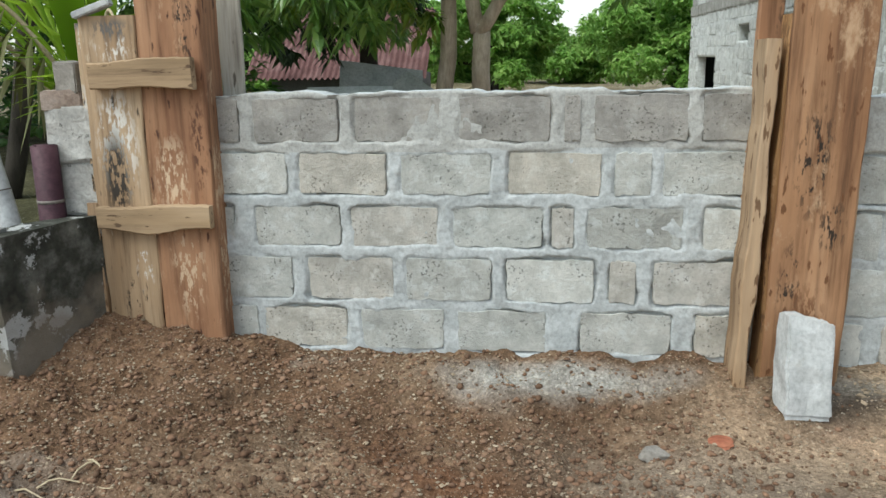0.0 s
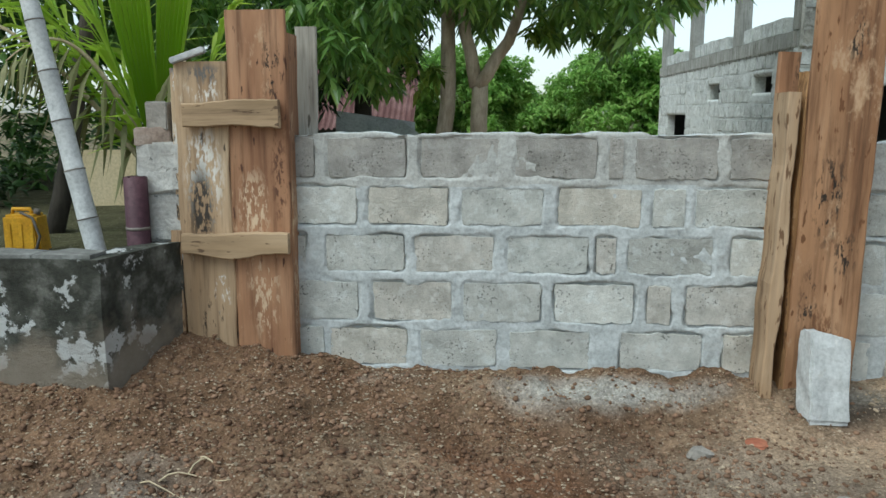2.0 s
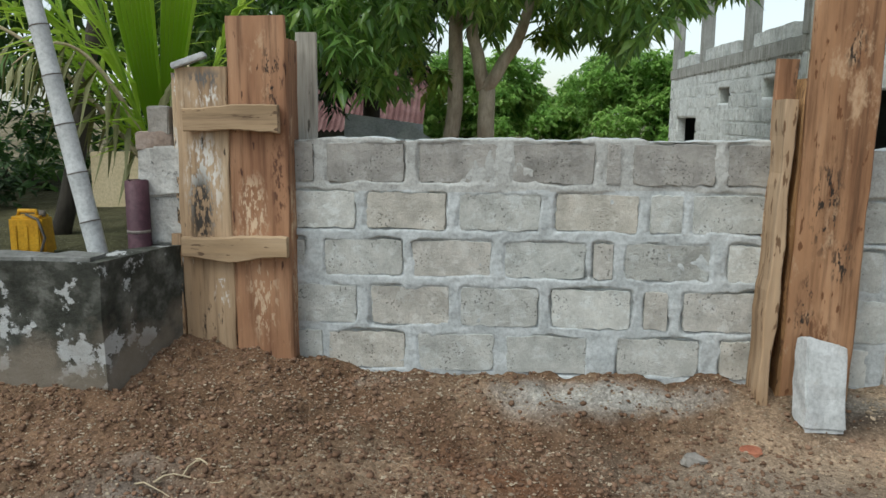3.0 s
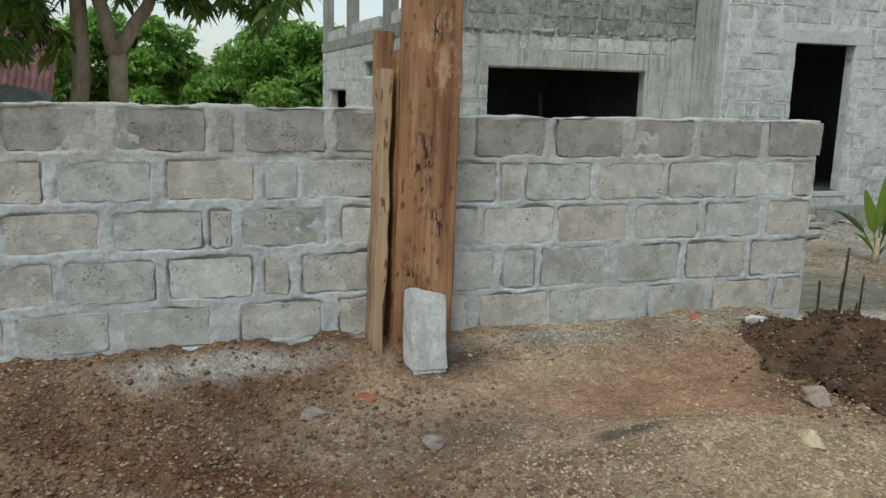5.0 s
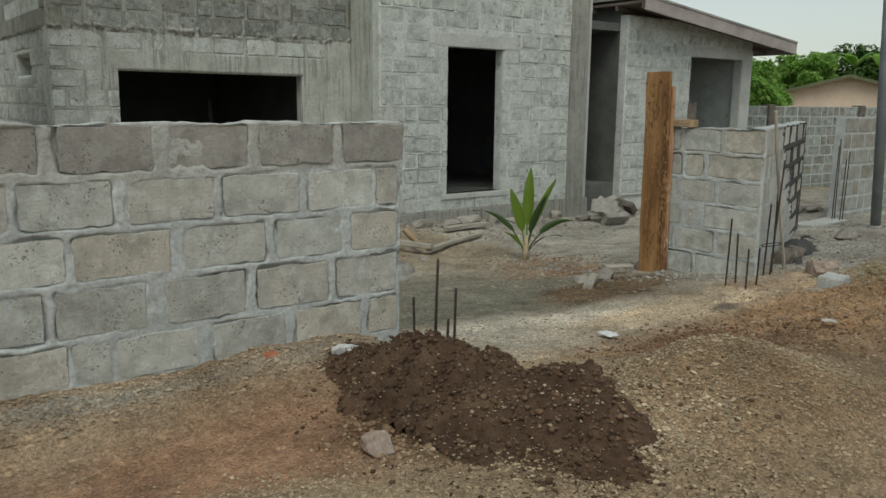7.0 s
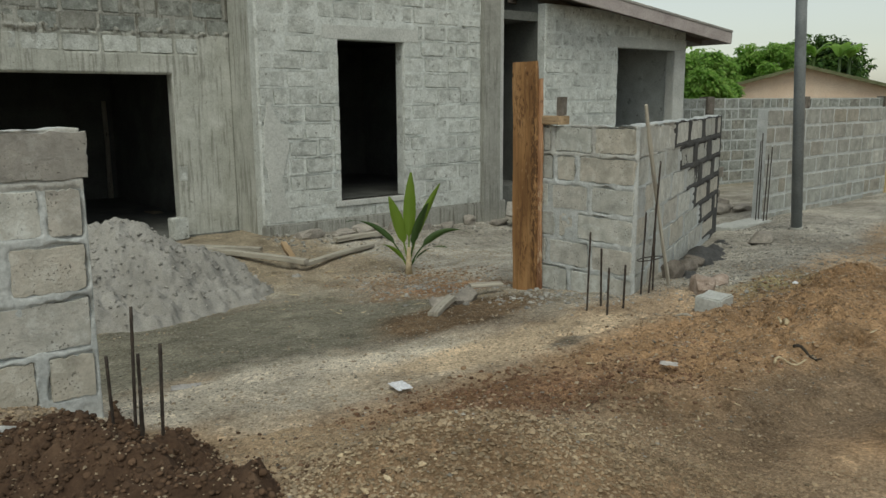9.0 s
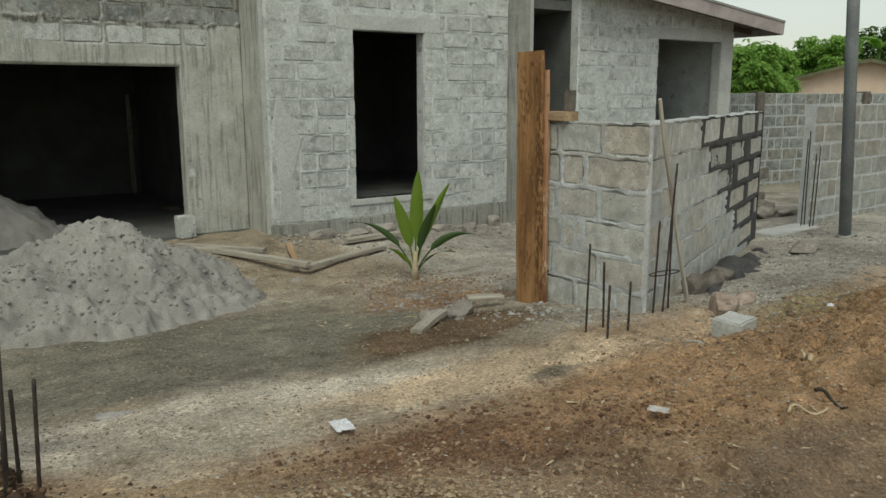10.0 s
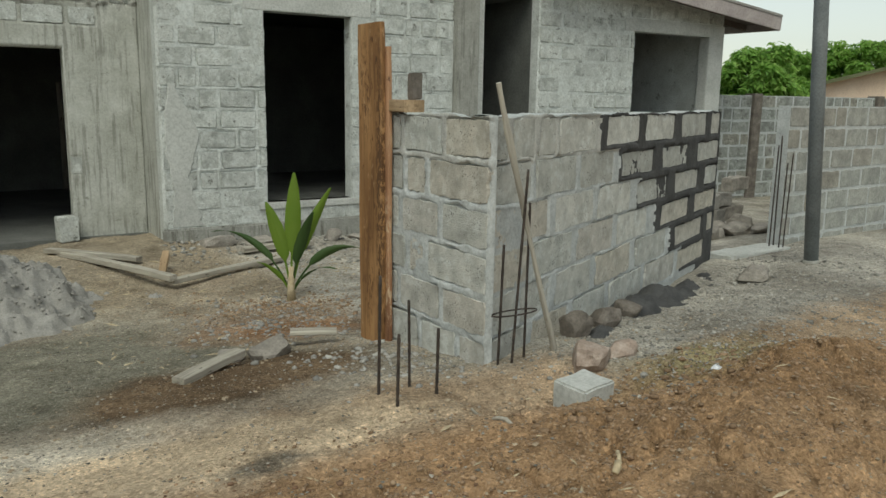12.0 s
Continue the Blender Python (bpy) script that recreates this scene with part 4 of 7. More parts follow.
wet_from = lambda v: 1.5 + 0.45 * math.floor((1.28 - v) / 0.25)
R4 = []
for k, row in enumerate(ROAD_SPANS):
    for p, q in row:
        soft = (p + q) / 2 > wet_from(1.15 - 0.25 * k)
        R4.append((p, q, 1.045 + 0.018 * soft - 0.25 * k, 1.268 - 0.028 * (soft and k > 0) - 0.25 * k, 0 if k == 0 else 1))
fresh = lambda u, v: u > 1.5 + 0.45 * np.floor((1.28 - v) / 0.25) + 0.05 * FIELD.octaves(u, v, 6.0, 2)
road_wall = relief_wall("wall_road_1", W3_LEN, -0.45, 1.285, 0.15, R4, 0.014, ("mortar", "mortar_top", "wet_mortar"), "", fresh, mitre=0.12)
road_wall.matrix_basis = pose(8.608, 3.693, 0, 0, 0, W3_TURN)
tagged(road_wall, "sandcrete block wall, its far joints freshly pointed with dark mortar", "block wall", kind="structure")


def far_wall(name, length, z0, z1, thick, seed, label, m, pitch=0.25):
    """A block wall far off; its blocks are laid at the end."""
    wall = thing(name, label, "block wall", m, kind="structure", mesh=box(name, 0, length, 0, thick, z0, z1, M["mortar"]))
    FAR.append((wall, regular(length, z1 - 0.01, min(9, int((z1 - z0) / pitch)), pitch, 0.45, 0.035, seed), seed))
    return wall


FAR = []
far_wall("wall_road_2", 4.6, -0.6, 1.35, 0.15, 21, "sandcrete block wall beyond the small gate gap", pose(14.25, 5.66, 0, 0, 0, 2))
far_wall("wall_back", 16.0, -0.9, 1.52, 0.15, 23, "low dark block boundary wall behind the yard", pose(18.7, 10.6, 0, 0, 0, -7))
for px in (1.45, 5.2, 9.0, 12.8):
    part("post", box("post", px, px + 0.25, -0.06, 0.2, -0.9, 1.56, M["dark_stone"], 0.012), bpy.data.objects["wall_back"], "dark stained concrete post")


# ---- house ----
house = thing("house", "unfinished two-part sandcrete block house with empty openings", "house", pose(0, 0, 0))


def wall_with_holes(name, x0, x1, y0, y1, z0, z1, holes, mat):
    """A wall slab along x with openings (x0, x1, z0, z1) right through it."""
    xs = sorted({x0, x1, *(h[0] for h in holes), *(h[1] for h in holes)})
    zs = sorted({z0, z1, *(h[2] for h in holes), *(h[3] for h in holes)})
    solid = lambda a, b: not any(h[0] <= a < h[1] and h[2] <= b < h[3] for h in holes)
    full = [[solid((xs[i] + xs[i + 1]) / 2, (zs[k] + zs[k + 1]) / 2) for k in range(len(zs) - 1)] for i in range(len(xs) - 1)]
    has = lambda i, k: 0 <= i < len(full) and 0 <= k < len(full[0]) and full[i][k]
    verts, faces, seen = [], [], {}

    def v(*p):
        return seen.setdefault(p, len(seen)) if p in seen else (verts.append(p), seen.setdefault(p, len(seen)))[1]

    for i in range(len(full)):
        for k in range(len(full[0])):
            if not full[i][k]:
                continue
            a, b, c, d = xs[i], xs[i + 1], zs[k], zs[k + 1]
            faces.append((v(a, y0, c), v(b, y0, c), v(b, y0, d), v(a, y0, d)))
            faces.append((v(a, y1, c), v(a, y1, d), v(b, y1, d), v(b, y1, c)))
            if not has(i - 1, k):
                faces.append((v(a, y0, c), v(a, y0, d), v(a, y1, d), v(a, y1, c)))
            if not has(i + 1, k):
                faces.append((v(b, y0, c), v(b, y1, c), v(b, y1, d), v(b, y0, d)))
            if not has(i, k - 1):
                faces.append((v(a, y0, c), v(a, y1, c), v(b, y1, c), v(b, y0, c)))
            if not has(i, k + 1):
                faces.append((v(a, y0, d), v(b, y0, d), v(b, y1, d), v(a, y1, d)))
    return mesh_of(name, verts, faces, mat)


def clear(rects, holes, edge=0.004):
    """Blocks with the openings cut out of their rows."""
    out = []
    for a, b, c, d, m in rects:
        spans = [(a, b)]
        for h0, h1, h2, h3 in holes:
            if d > h2 - edge and c < h3 + edge:
                spans = [s for p, q in spans for s in ((p, min(q, h0 - edge)), (max(p, h1 + edge), q)) if s[1] - s[0] > 0.06]
        out += [(p, q, c, d, m) for p, q in spans]
    return out


def laid_skin(wall, x0, x1, z0, z1, rects, holes, face, mats, split=None, cell=0.02, deep=0.02, seed=0, label="smeared uneven mortar face"):
    """The rough mortar face of a wall round its blocks, grooved along each block and broken back at the openings."""
    edges = lambda a, b, k: np.unique(np.round(np.concatenate([np.linspace(a, b, int((b - a) / cell)), [h[i] for h in holes for i in (k, k + 1)]]), 4))
    xs, zs = edges(x0, x1, 0), edges(z0, z1, 2)
    xs, zs = xs[(xs >= x0) & (xs <= x1)], zs[(zs >= z0) & (zs <= z1)]
    x, z = np.meshgrid(xs, zs, indexing="ij")
    wx, wz = x + 0.022 * FIELD.octaves(x + seed, z, 8.0, 3), z + 0.02 * FIELD.octaves(x + 60 + seed, z, 8.0, 3)
    sd = np.full(x.shape, 9.0)
    for a, b, c, d, _ in rects:
        qx, qz = np.abs(wx - (a + b) / 2) - (b - a) / 2 + 0.016, np.abs(wz - (c + d) / 2) - (d - c) / 2 + 0.016
        sd = np.minimum(sd, np.hypot(np.maximum(qx, 0), np.maximum(qz, 0)) + np.minimum(np.maximum(qx, qz), 0) - 0.016)
    groove = deep * np.clip(0.55 + 2.4 * FIELD.octaves(x + 11 + seed, z + 7, 2.4, 3), 0.05, 1.3)
    y = face + groove * (1 - step(0.004, 0.02, sd)) + 0.01 * FIELD.octaves(x + seed, z + 20, 4.0, 4, 0.6) - 0.004
    if split is not None:
        ledge = split + 0.05 * FIELD.octaves(x, x * 0 + 3, 2.5, 4, 0.65)
        y = y - 0.045 * np.exp(-((z - ledge) / 0.03) ** 2) * np.clip(0.4 + 2.6 * FIELD.octaves(x, z + 50, 16.0, 3, 0.65), 0, 1.6)
    rim = (x <= x0) | (x >= x1) | (z <= z0) | (z >= z1)
    for a, b, c, d in holes:
        rim |= (x >= a - 1e-4) & (x <= b + 1e-4) & (z >= c - 1e-4) & (z <= d + 1e-4)
    y = np.where(rim, face + 0.034, y)
    f = grid_faces(len(xs), len(zs))
    cx, cz = np.meshgrid((xs[:-1] + xs[1:]) / 2, (zs[:-1] + zs[1:]) / 2, indexing="ij")
    solid = np.ones(cx.shape, bool)
    for a, b, c, d in holes:
        solid &= ~((cx > a) & (cx < b) & (cz > c) & (cz < d))
    me = quads_of("mortar_face", np.stack([x, y, z], -1).reshape(-1, 3), f[solid.ravel()][:, ::-1], M[mats[0]])
    if split is not None:
        me.materials.append(M[mats[1]])
        over = (cz > split + 0.05 * FIELD.octaves(cx, cx * 0 + 3, 2.5, 4, 0.65) - 0.04 - 0.12 * np.maximum(FIELD.octaves(cx + 5, cz * 0.3, 14.0, 2), 0)).ravel()[solid.ravel()]
        me.polygons.foreach_set("material_index", over.astype(np.int32))
    return part("mortar_face", me, wall, label)


GF, BF = 10.70, 9.88
DOOR, WIN, GAR = (9.72, 10.91, 0.03, 2.39), (16.15, 18.02, 0.95, 2.51), (4.86, 7.56, -0.37, 1.88)
PORCH = (13.05, 14.1, -0.22, 3.4)
wall_garage = part("wall", wall_with_holes("wall", 4.03, 8.44, GF + 0.03, GF + 0.2, -0.8, 2.4, [GAR], M["streaked"]), house, "rain-streaked concrete garage front")
part("ring_beam", box("ring_beam", 4.04, 8.44, GF + 0.032, GF + 0.2, 2.4, 2.62, M["beam"], 0.012), house, "rough dark concrete ring beam")
wall_bay = part("wall", wall_with_holes("wall", 8.42, 13.05, BF + 0.03, BF + 0.2, -0.8, 3.9, [DOOR], M["house_mortar"]), house, "pale sandcrete front wall with a tall doorway")
part("return_wall", box("return_wall", 8.42, 8.6, BF + 0.2, GF + 0.2, -0.8, 3.9, M["streaked"]), house, "concrete return between garage and front room")
part("pilaster", box("pilaster", 12.52, 12.92, BF - 0.09, BF + 0.1, -0.8, 3.9, M["column"], 0.015), house, "dark grey cast concrete pilaster")
part("jamb", box("jamb", 12.92, 13.05, BF - 0.02, BF + 0.6, -0.8, 3.9, M["plaster"], 0.01), house, "pale plastered porch jamb")
wall_win = part("wall", wall_with_holes("wall", 14.1, 18.4, BF + 0.03, BF + 0.2, -0.8, 3.2, [WIN], M["house_mortar"]), house, "pale sandcrete wall with an empty window")
part("lintel", box("lintel", 15.9, 18.42, BF - 0.014, BF + 0.1, 2.51, 2.72, M["plaster"], 0.01), house, "pale concrete lintel band")
part("window_jamb", box("window_jamb", 18.012, 18.42, BF - 0.012, BF + 0.2, 0.0, 2.51, M["plaster"], 0.01), house, "pale smooth concrete window jamb")
part("door_lintel", box("door_lintel", 9.45, 11.2, BF - 0.012, BF + 0.1, 2.39, 2.6, M["plaster"], 0.01), house, "concrete lintel over the doorway")
part("sill", box("sill", 9.6, 11.05, BF - 0.03, BF + 0.22, -0.06, 0.03, M["plaster"], 0.012), house, "worn concrete door sill")
part("footing", box("footing", 8.4, 13.1, BF - 0.05, BF + 0.05, -0.8, -0.22, M["beam"], 0.02), house, "rough stained footing course")
# porch recess, side and inner walls, floor slab, roof slab: the shell round the dark rooms; unseen rear walls and slabs
# are added to close off light, and the inner colour is darkened for shade
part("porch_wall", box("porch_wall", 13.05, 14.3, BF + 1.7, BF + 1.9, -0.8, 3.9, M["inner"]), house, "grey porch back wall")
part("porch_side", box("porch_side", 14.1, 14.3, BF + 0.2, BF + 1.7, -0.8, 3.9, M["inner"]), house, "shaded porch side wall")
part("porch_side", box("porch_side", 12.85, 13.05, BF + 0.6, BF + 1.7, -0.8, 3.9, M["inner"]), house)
SIDE_WIN = ((17.3, 19.3, 0.6, 1.47), (14.65, 15.45, 1.76, 2.04), (11.75, 12.65, 1.82, 2.08))
side = wall_with_holes("wall", -20.3, -GF - 0.2, 0.03, 0.2, -0.8, 2.4, [(-b, -a, c, d) for a, b, c, d in SIDE_WIN], M["house_mortar"])
wall_side = part("wall", side, house, "block side wall with small window holes", pose(4.03, 0, 0, 0, 0, -90))
part("side_beam", box("side_beam", 4.005, 4.2, GF + 0.2, 20.3, 2.4, 2.62, M["beam"], 0.012), house, "rough concrete ring beam")
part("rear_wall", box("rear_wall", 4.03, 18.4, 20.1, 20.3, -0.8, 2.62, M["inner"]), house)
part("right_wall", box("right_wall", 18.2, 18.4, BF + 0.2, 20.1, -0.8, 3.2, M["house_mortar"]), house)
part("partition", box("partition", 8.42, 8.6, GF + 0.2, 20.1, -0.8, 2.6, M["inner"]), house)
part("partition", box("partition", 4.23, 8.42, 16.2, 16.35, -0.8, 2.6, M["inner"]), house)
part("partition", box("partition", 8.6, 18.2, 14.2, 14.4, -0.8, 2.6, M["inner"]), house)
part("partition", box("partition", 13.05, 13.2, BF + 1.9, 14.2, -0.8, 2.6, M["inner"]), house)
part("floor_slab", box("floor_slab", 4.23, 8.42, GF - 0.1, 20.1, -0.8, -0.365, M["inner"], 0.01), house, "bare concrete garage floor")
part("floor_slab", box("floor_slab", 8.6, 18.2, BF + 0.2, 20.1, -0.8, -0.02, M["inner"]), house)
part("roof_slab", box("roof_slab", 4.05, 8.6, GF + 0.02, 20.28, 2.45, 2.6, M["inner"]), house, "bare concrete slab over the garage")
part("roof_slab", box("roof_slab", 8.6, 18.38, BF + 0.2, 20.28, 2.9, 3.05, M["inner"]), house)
for cy in (10.8, 13.7, 17.0, 20.0):
    part("roof_column", box("roof_column", 4.03, 4.27, cy, cy + 0.24, 2.62, 4.6, M["column"], 0.015), house, "bare concrete column standing above the roof")
# low parapet blocks on the beam
rng = random.Random(4)
for k in range(20):
    y0 = GF + 0.24 + k * 0.485
    if any(abs(y0 + 0.2 - c - 0.12) < 0.34 for c in (10.8, 13.7, 17.0, 20.0)):
        continue
    part("parapet_block", box("parapet_block", 4.035, 4.2, y0, y0 + 0.45, 2.62, 2.86 + rng.uniform(-0.012, 0.012), M["house_block"], 0.015), house)
part("parapet_core", box("parapet_core", 4.08, 8.41, GF + 0.03, GF + 0.15, 2.62, 3.33, M["house_mortar"]), house)


def mortar_fringe(n, length, seed):
    """Mortar squeezed out under the beam: ragged drips of many lengths."""
    rg = np.random.default_rng(seed)
    x, w = np.sort(rg.uniform(0, length, n)), rg.uniform(0.012, 0.05, n)
    h = 0.015 + 0.05 * rg.random(n) ** 2.2
    up, d = rg.uniform(0.01, 0.06, n), rg.uniform(0.012, 0.032, n)
    o = np.zeros(n)
    v = np.stack([np.stack(p, -1) for p in ((x - w, o, up), (x + w, o, up * 0.6), (x + w * 0.5, o, -h * 0.7), (x - w * 0.3, o, -h), (x, -d, up * 0.3), (x + w * 0.2, -d * 0.8, -h * 0.5))], 1)
    tri = np.array(((0, 4, 1), (1, 4, 5), (1, 5, 2), (2, 5, 3), (3, 5, 4), (3, 4, 0)))
    return quads_of("mortar_fringe", v.reshape(-1, 3), (np.arange(n)[:, None, None] * 6 + tri[None]).reshape(-1, 3), M["beam"], False)


tagged(part("mortar_fringe", mortar_fringe(420, 9.4, 6), house, "", pose(4.029, 20.3, 2.4, 0, 0, -90)), "ragged mortar drips under the ring beam", kind="stuff")


def plaster_patch(x0, x1, z0, z1, y, seed):
    """A skim of grey plaster trowelled up a wall, its edge ragged, 8 mm proud."""
    rg = random.Random(seed)
    n, verts, faces = 28, [], []
    for k in range(n + 1):
        t = k / n
        z = z0 + (z1 - z0) * t
        r = x1 - (x1 - x0) * (0.45 * t ** 3) + 0.07 * math.sin(9 * t + seed) + rg.uniform(-0.03, 0.03)
        l = x0 + 0.04 * math.sin(7 * t) + rg.uniform(-0.015, 0.015)
        for yy, s in ((0.0, 0.0), (-0.009, 0.012)):
            verts += [(l + s, y + yy, z), (max(r - s, l + s + 0.02), y + yy, z)]
    for k in range(n):
        a, b = 4 * k, 4 * k + 4
        faces += [(a + 2, a + 3, b + 3, b + 2), (a, a + 2, b + 2, b), (a + 3, a + 1, b + 1, b + 3), (a + 1, a, b, b + 1)]
    faces += [(0, 1, 3, 2), (4 * n + 2, 4 * n + 3, 4 * n + 1, 4 * n)]
    return mesh_of("plaster_patch", verts, faces, M["plaster"])


part("plaster_patch", plaster_patch(8.5, 8.82, -0.2, 1.5, BF - 0.006, 2), house, "ragged patch of grey plaster")


def low_roof():
    """The shallow roof over the window room: sheet, rafters and fascia, sloping down to the far end."""
    roof = part("roof", None, house, "low roof with a weathered fascia and dark underside")
    slope = math.degrees(math.atan(0.105))
    length = 5.4
    base = pose(19.3, BF - 0.5, 2.9, 0, slope, 0)
    part("sheet", box("sheet", -length, 0.02, -0.05, 10.9, 0.0, 0.05, M["tin"], 0.008), roof, "dull metal roof sheet", base)
    part("fascia", box("fascia", -length, 0.0, -0.035, 0.0, -0.23, 0.0, M["fascia"], 0.006), roof, "pinkish grey weathered fascia board", base)
    part("fascia", box("fascia", 0.0, 0.035, -0.03, 10.8, -0.23, 0.0, M["fascia"], 0.006), roof, "", base)
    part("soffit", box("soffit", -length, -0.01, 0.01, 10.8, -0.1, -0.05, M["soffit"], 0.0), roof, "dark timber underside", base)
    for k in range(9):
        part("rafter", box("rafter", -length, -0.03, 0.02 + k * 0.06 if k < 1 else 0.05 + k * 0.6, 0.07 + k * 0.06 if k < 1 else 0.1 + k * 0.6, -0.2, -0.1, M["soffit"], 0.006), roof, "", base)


low_roof()


# ---- timber forms along the front wall ----
def form_left():
    f = thing("column_formwork", "nailed timber column form of old stained boards with two battens", "formwork", pose(-1.3, 3.44, 0.2))
    part("plank", board("plank", 0.275, 0.028, 1.58, M["plank_worn"], 0.004, 1), f, "weathered board with white lime and dark mould", pose(-0.15, -0.012, 0, -0.5, -0.2, 0))
    part("plank", board("plank", 0.31, 0.03, 1.83, M["plank_red"], 0.003, 2), f, "reddish brown board with pale flecks", pose(0.145, -0.01, 0, -0.5, -0.2, 0))
    part("side_plank", board("side_plank", 0.05, 0.12, 0.72, M["slab_edge"], 0.003, 3), f, "pale split edge board", pose(-0.318, 0.02, 0, -1, 0, 0))
    part("side_plank", board("side_plank", 0.035, 0.14, 1.5, M["plank_worn"], 0.003, 4), f, "", pose(-0.3, 0.07, 0.05, 0, 0, 0))
    part("back_plank", board("back_plank", 0.11, 0.03, 1.72, M["old_wood"], 0.003, 5), f, "grey weathered back board", pose(0.335, 0.24, 0.05, 0, 0, 0))
    part("side_plank", board("side_plank", 0.03, 0.18, 1.72, M["plank_red"], 0.002, 6), f, "", pose(0.285, 0.095, 0.0, 0, 0, 0))
    part("batten", board("batten", 0.13, 0.05, 0.49, M["batten"], 0.007, 7), f, "pale batten", pose(-0.228, -0.05, 1.315, 0, 89, 0))
    part("batten", board("batten", 0.11, 0.05, 0.56, M["batten"], 0.006, 8, notch=-0.02), f, "pale batten with a curved lower edge", pose(-0.272, -0.05, 0.66, 0, 90, 0))
    part("concrete_core", rough_block("concrete_core", 0.5, 0.16, 1.55, M["dark_stone"], 3, 0.015), f, "rough concrete fill", pose(-0.06, 0.1, 0))


def form_right():
    f = thing("column_formwork", "tall timber column form of fresh sawn orange-brown boards", "formwork", pose(1.66, 3.42, 0.12))
    part("plank", board("plank", 0.325, 0.035, 1.95, M["plank"], 0.003, 11), f, "wide fresh sawn board with dark knots", pose(0.005, -0.03, 0, 1.0, 0.6, 0))
    part("side_plank", board("side_plank", 0.055, 0.2, 1.5, M["slab_edge"], 0.006, 12), f, "pale split board with bark edge", pose(-0.258, -0.01, 0, -1, 1.9, 0))
    part("side_plank", board("side_plank", 0.11, 0.03, 1.68, M["plank_red"], 0.004, 13), f, "reddish inner board", pose(-0.215, 0.12, 0.02, 0, 1.1, 12))
    part("side_plank", board("side_plank", 0.03, 0.13, 1.6, M["plank_gold"], 0.004, 14), f, "", pose(-0.165, 0.02, 0, 0, 1.0, 0))
    part("side_plank", board("side_plank", 0.022, 0.13, 1.62, M["slab_edge"], 0.003, 15), f, "", pose(0.172, 0.04, 0, 0, 0.6, 0))
    part("concrete_core", rough_block("concrete_core", 0.24, 0.16, 1.3, M["dark_stone"], 5, 0.015), f, "rough concrete fill", pose(0.0, 0.16, 0))


def slanted(me, h, slope):
    """The top broken off at a slant."""
    for v in me.vertices:
        cut = h - 0.02 - slope * max(v.co.x + 0.03, 0)
        v.co.z = min(v.co.z, cut + 0.012 * noise.noise(v.co * 30))
    return me


form_left()
form_right()
thing("concrete_lump", "pale rough cast concrete block leaning against the timber form", "concrete block",
      pose(1.635, 3.20, gz(1.63, 3.2) - 0.02, -9, 1.5, 4), mesh=slanted(rough_block("concrete_lump", 0.188, 0.14, 0.46, M["pale_concrete"], 5, 0.016, 7), 0.46, 0.25))

# ---- pier board, wedges and prop ----
f = thing("gate_board", "tall golden brown board nailed to the gate pier", "board", pose(8.5, 4.82, gz(8.4, 4.8) - 0.02, 0, 0, -88))
part("plank", board("plank", 0.29, 0.035, 2.1, M["plank_gold"], 0.004, 21), f, "", pose(0, 0, 0, 0, -0.6, 0))
part("side_plank", board("side_plank", 0.05, 0.03, 1.95, M["plank_red"], 0.004, 22), f, "", pose(0.15, 0.03, 0, 0, -0.4, 0))
thing("wood_offcut", "short pale timber offcut lying on the gate pier", "wood", pose(8.6, 4.86, 1.325, -90, 0, -2),
      mesh=board("wood_offcut", 0.14, 0.075, 0.4, M["batten"], 0.004, 23, steps=8)).rotation_euler = (radians(90), 0, radians(-2))
thing("dark_brick", "small dark upright brick on the gate pier", "brick", pose(8.63, 4.52, 1.365), mesh=rough_block("dark_brick", 0.07, 0.06, 0.16, M["dark_stone"], 9, 0.006))
thing("wood_prop", "thin grey stick leaning on the block wall corner", "stick", pose(9.1, 3.66, gz(9.1, 3.66) - 0.02, 0, -19, 8),
      mesh=board("wood_prop", 0.034, 0.024, 1.66, M["old_wood"], 0.004, 24, bend=0.01))


# ---- steel ----
def rebar(x, y, h, lean, turn, group):
    z = gz(x, y) - 0.04
    n = 14
    pts = [(0, 0, h * k / n) for k in range(n + 1)]
    rad = [0.0075 + 0.0012 * (k % 2) for k in range(n + 1)]
    thing("rebar", "rusty dark steel bar standing out of the ground", "rebar", pose(x, y, z, lean, 0, turn), group, mesh=tube("rebar", pts, rad, M["steel"], 6))


for x, y, h, lean, turn in ((4.38, 3.2, 0.68, 2, 80), (4.48, 3.14, 0.52, 3, 120), (4.43, 3.25, 0.46, 1, 10), (4.32, 3.3, 0.42, 2, 200), (4.36, 3.06, 0.36, 2, 60)):
    rebar(x, y, h, lean, turn, "bars at the gateway end of the front wall")
for x, y, h, lean, turn in ((7.81, 3.49, 0.68, 1.5, 0), (7.8, 3.29, 0.42, 1, 90), (8.0, 3.51, 0.53, 1, 200), (8.05, 3.34, 0.41, 1, 30)):
    rebar(x, y, h, lean, turn, "bars before the gate pier")
for x, y, h, lean, turn in ((8.64, 3.62, 0.75, 2, 0), (8.72, 3.6, 1.15, 3, 60), (8.86, 3.66, 0.95, 1, 120)):
    rebar(x, y, h, lean, turn, "bars at the corner of the gate pier")
ring = [(0.16 * math.cos(a) + 8.75, 0.05 * math.sin(a) + 3.62, 0.2) for a in np.linspace(0, 2 * math.pi, 13)]
thing("steel_stirrup", "bent steel stirrup tied round the bars", "rebar", mesh=tube("steel_stirrup", ring, [0.005] * 13, M["steel"], 6))
for k in range(4):
    rebar(14.02 + 0.08 * (k % 2), 5.5 + 0.12 * (k // 2), 1.0 + 0.1 * k, 1, 50 * k, "bars at the small gate gap")
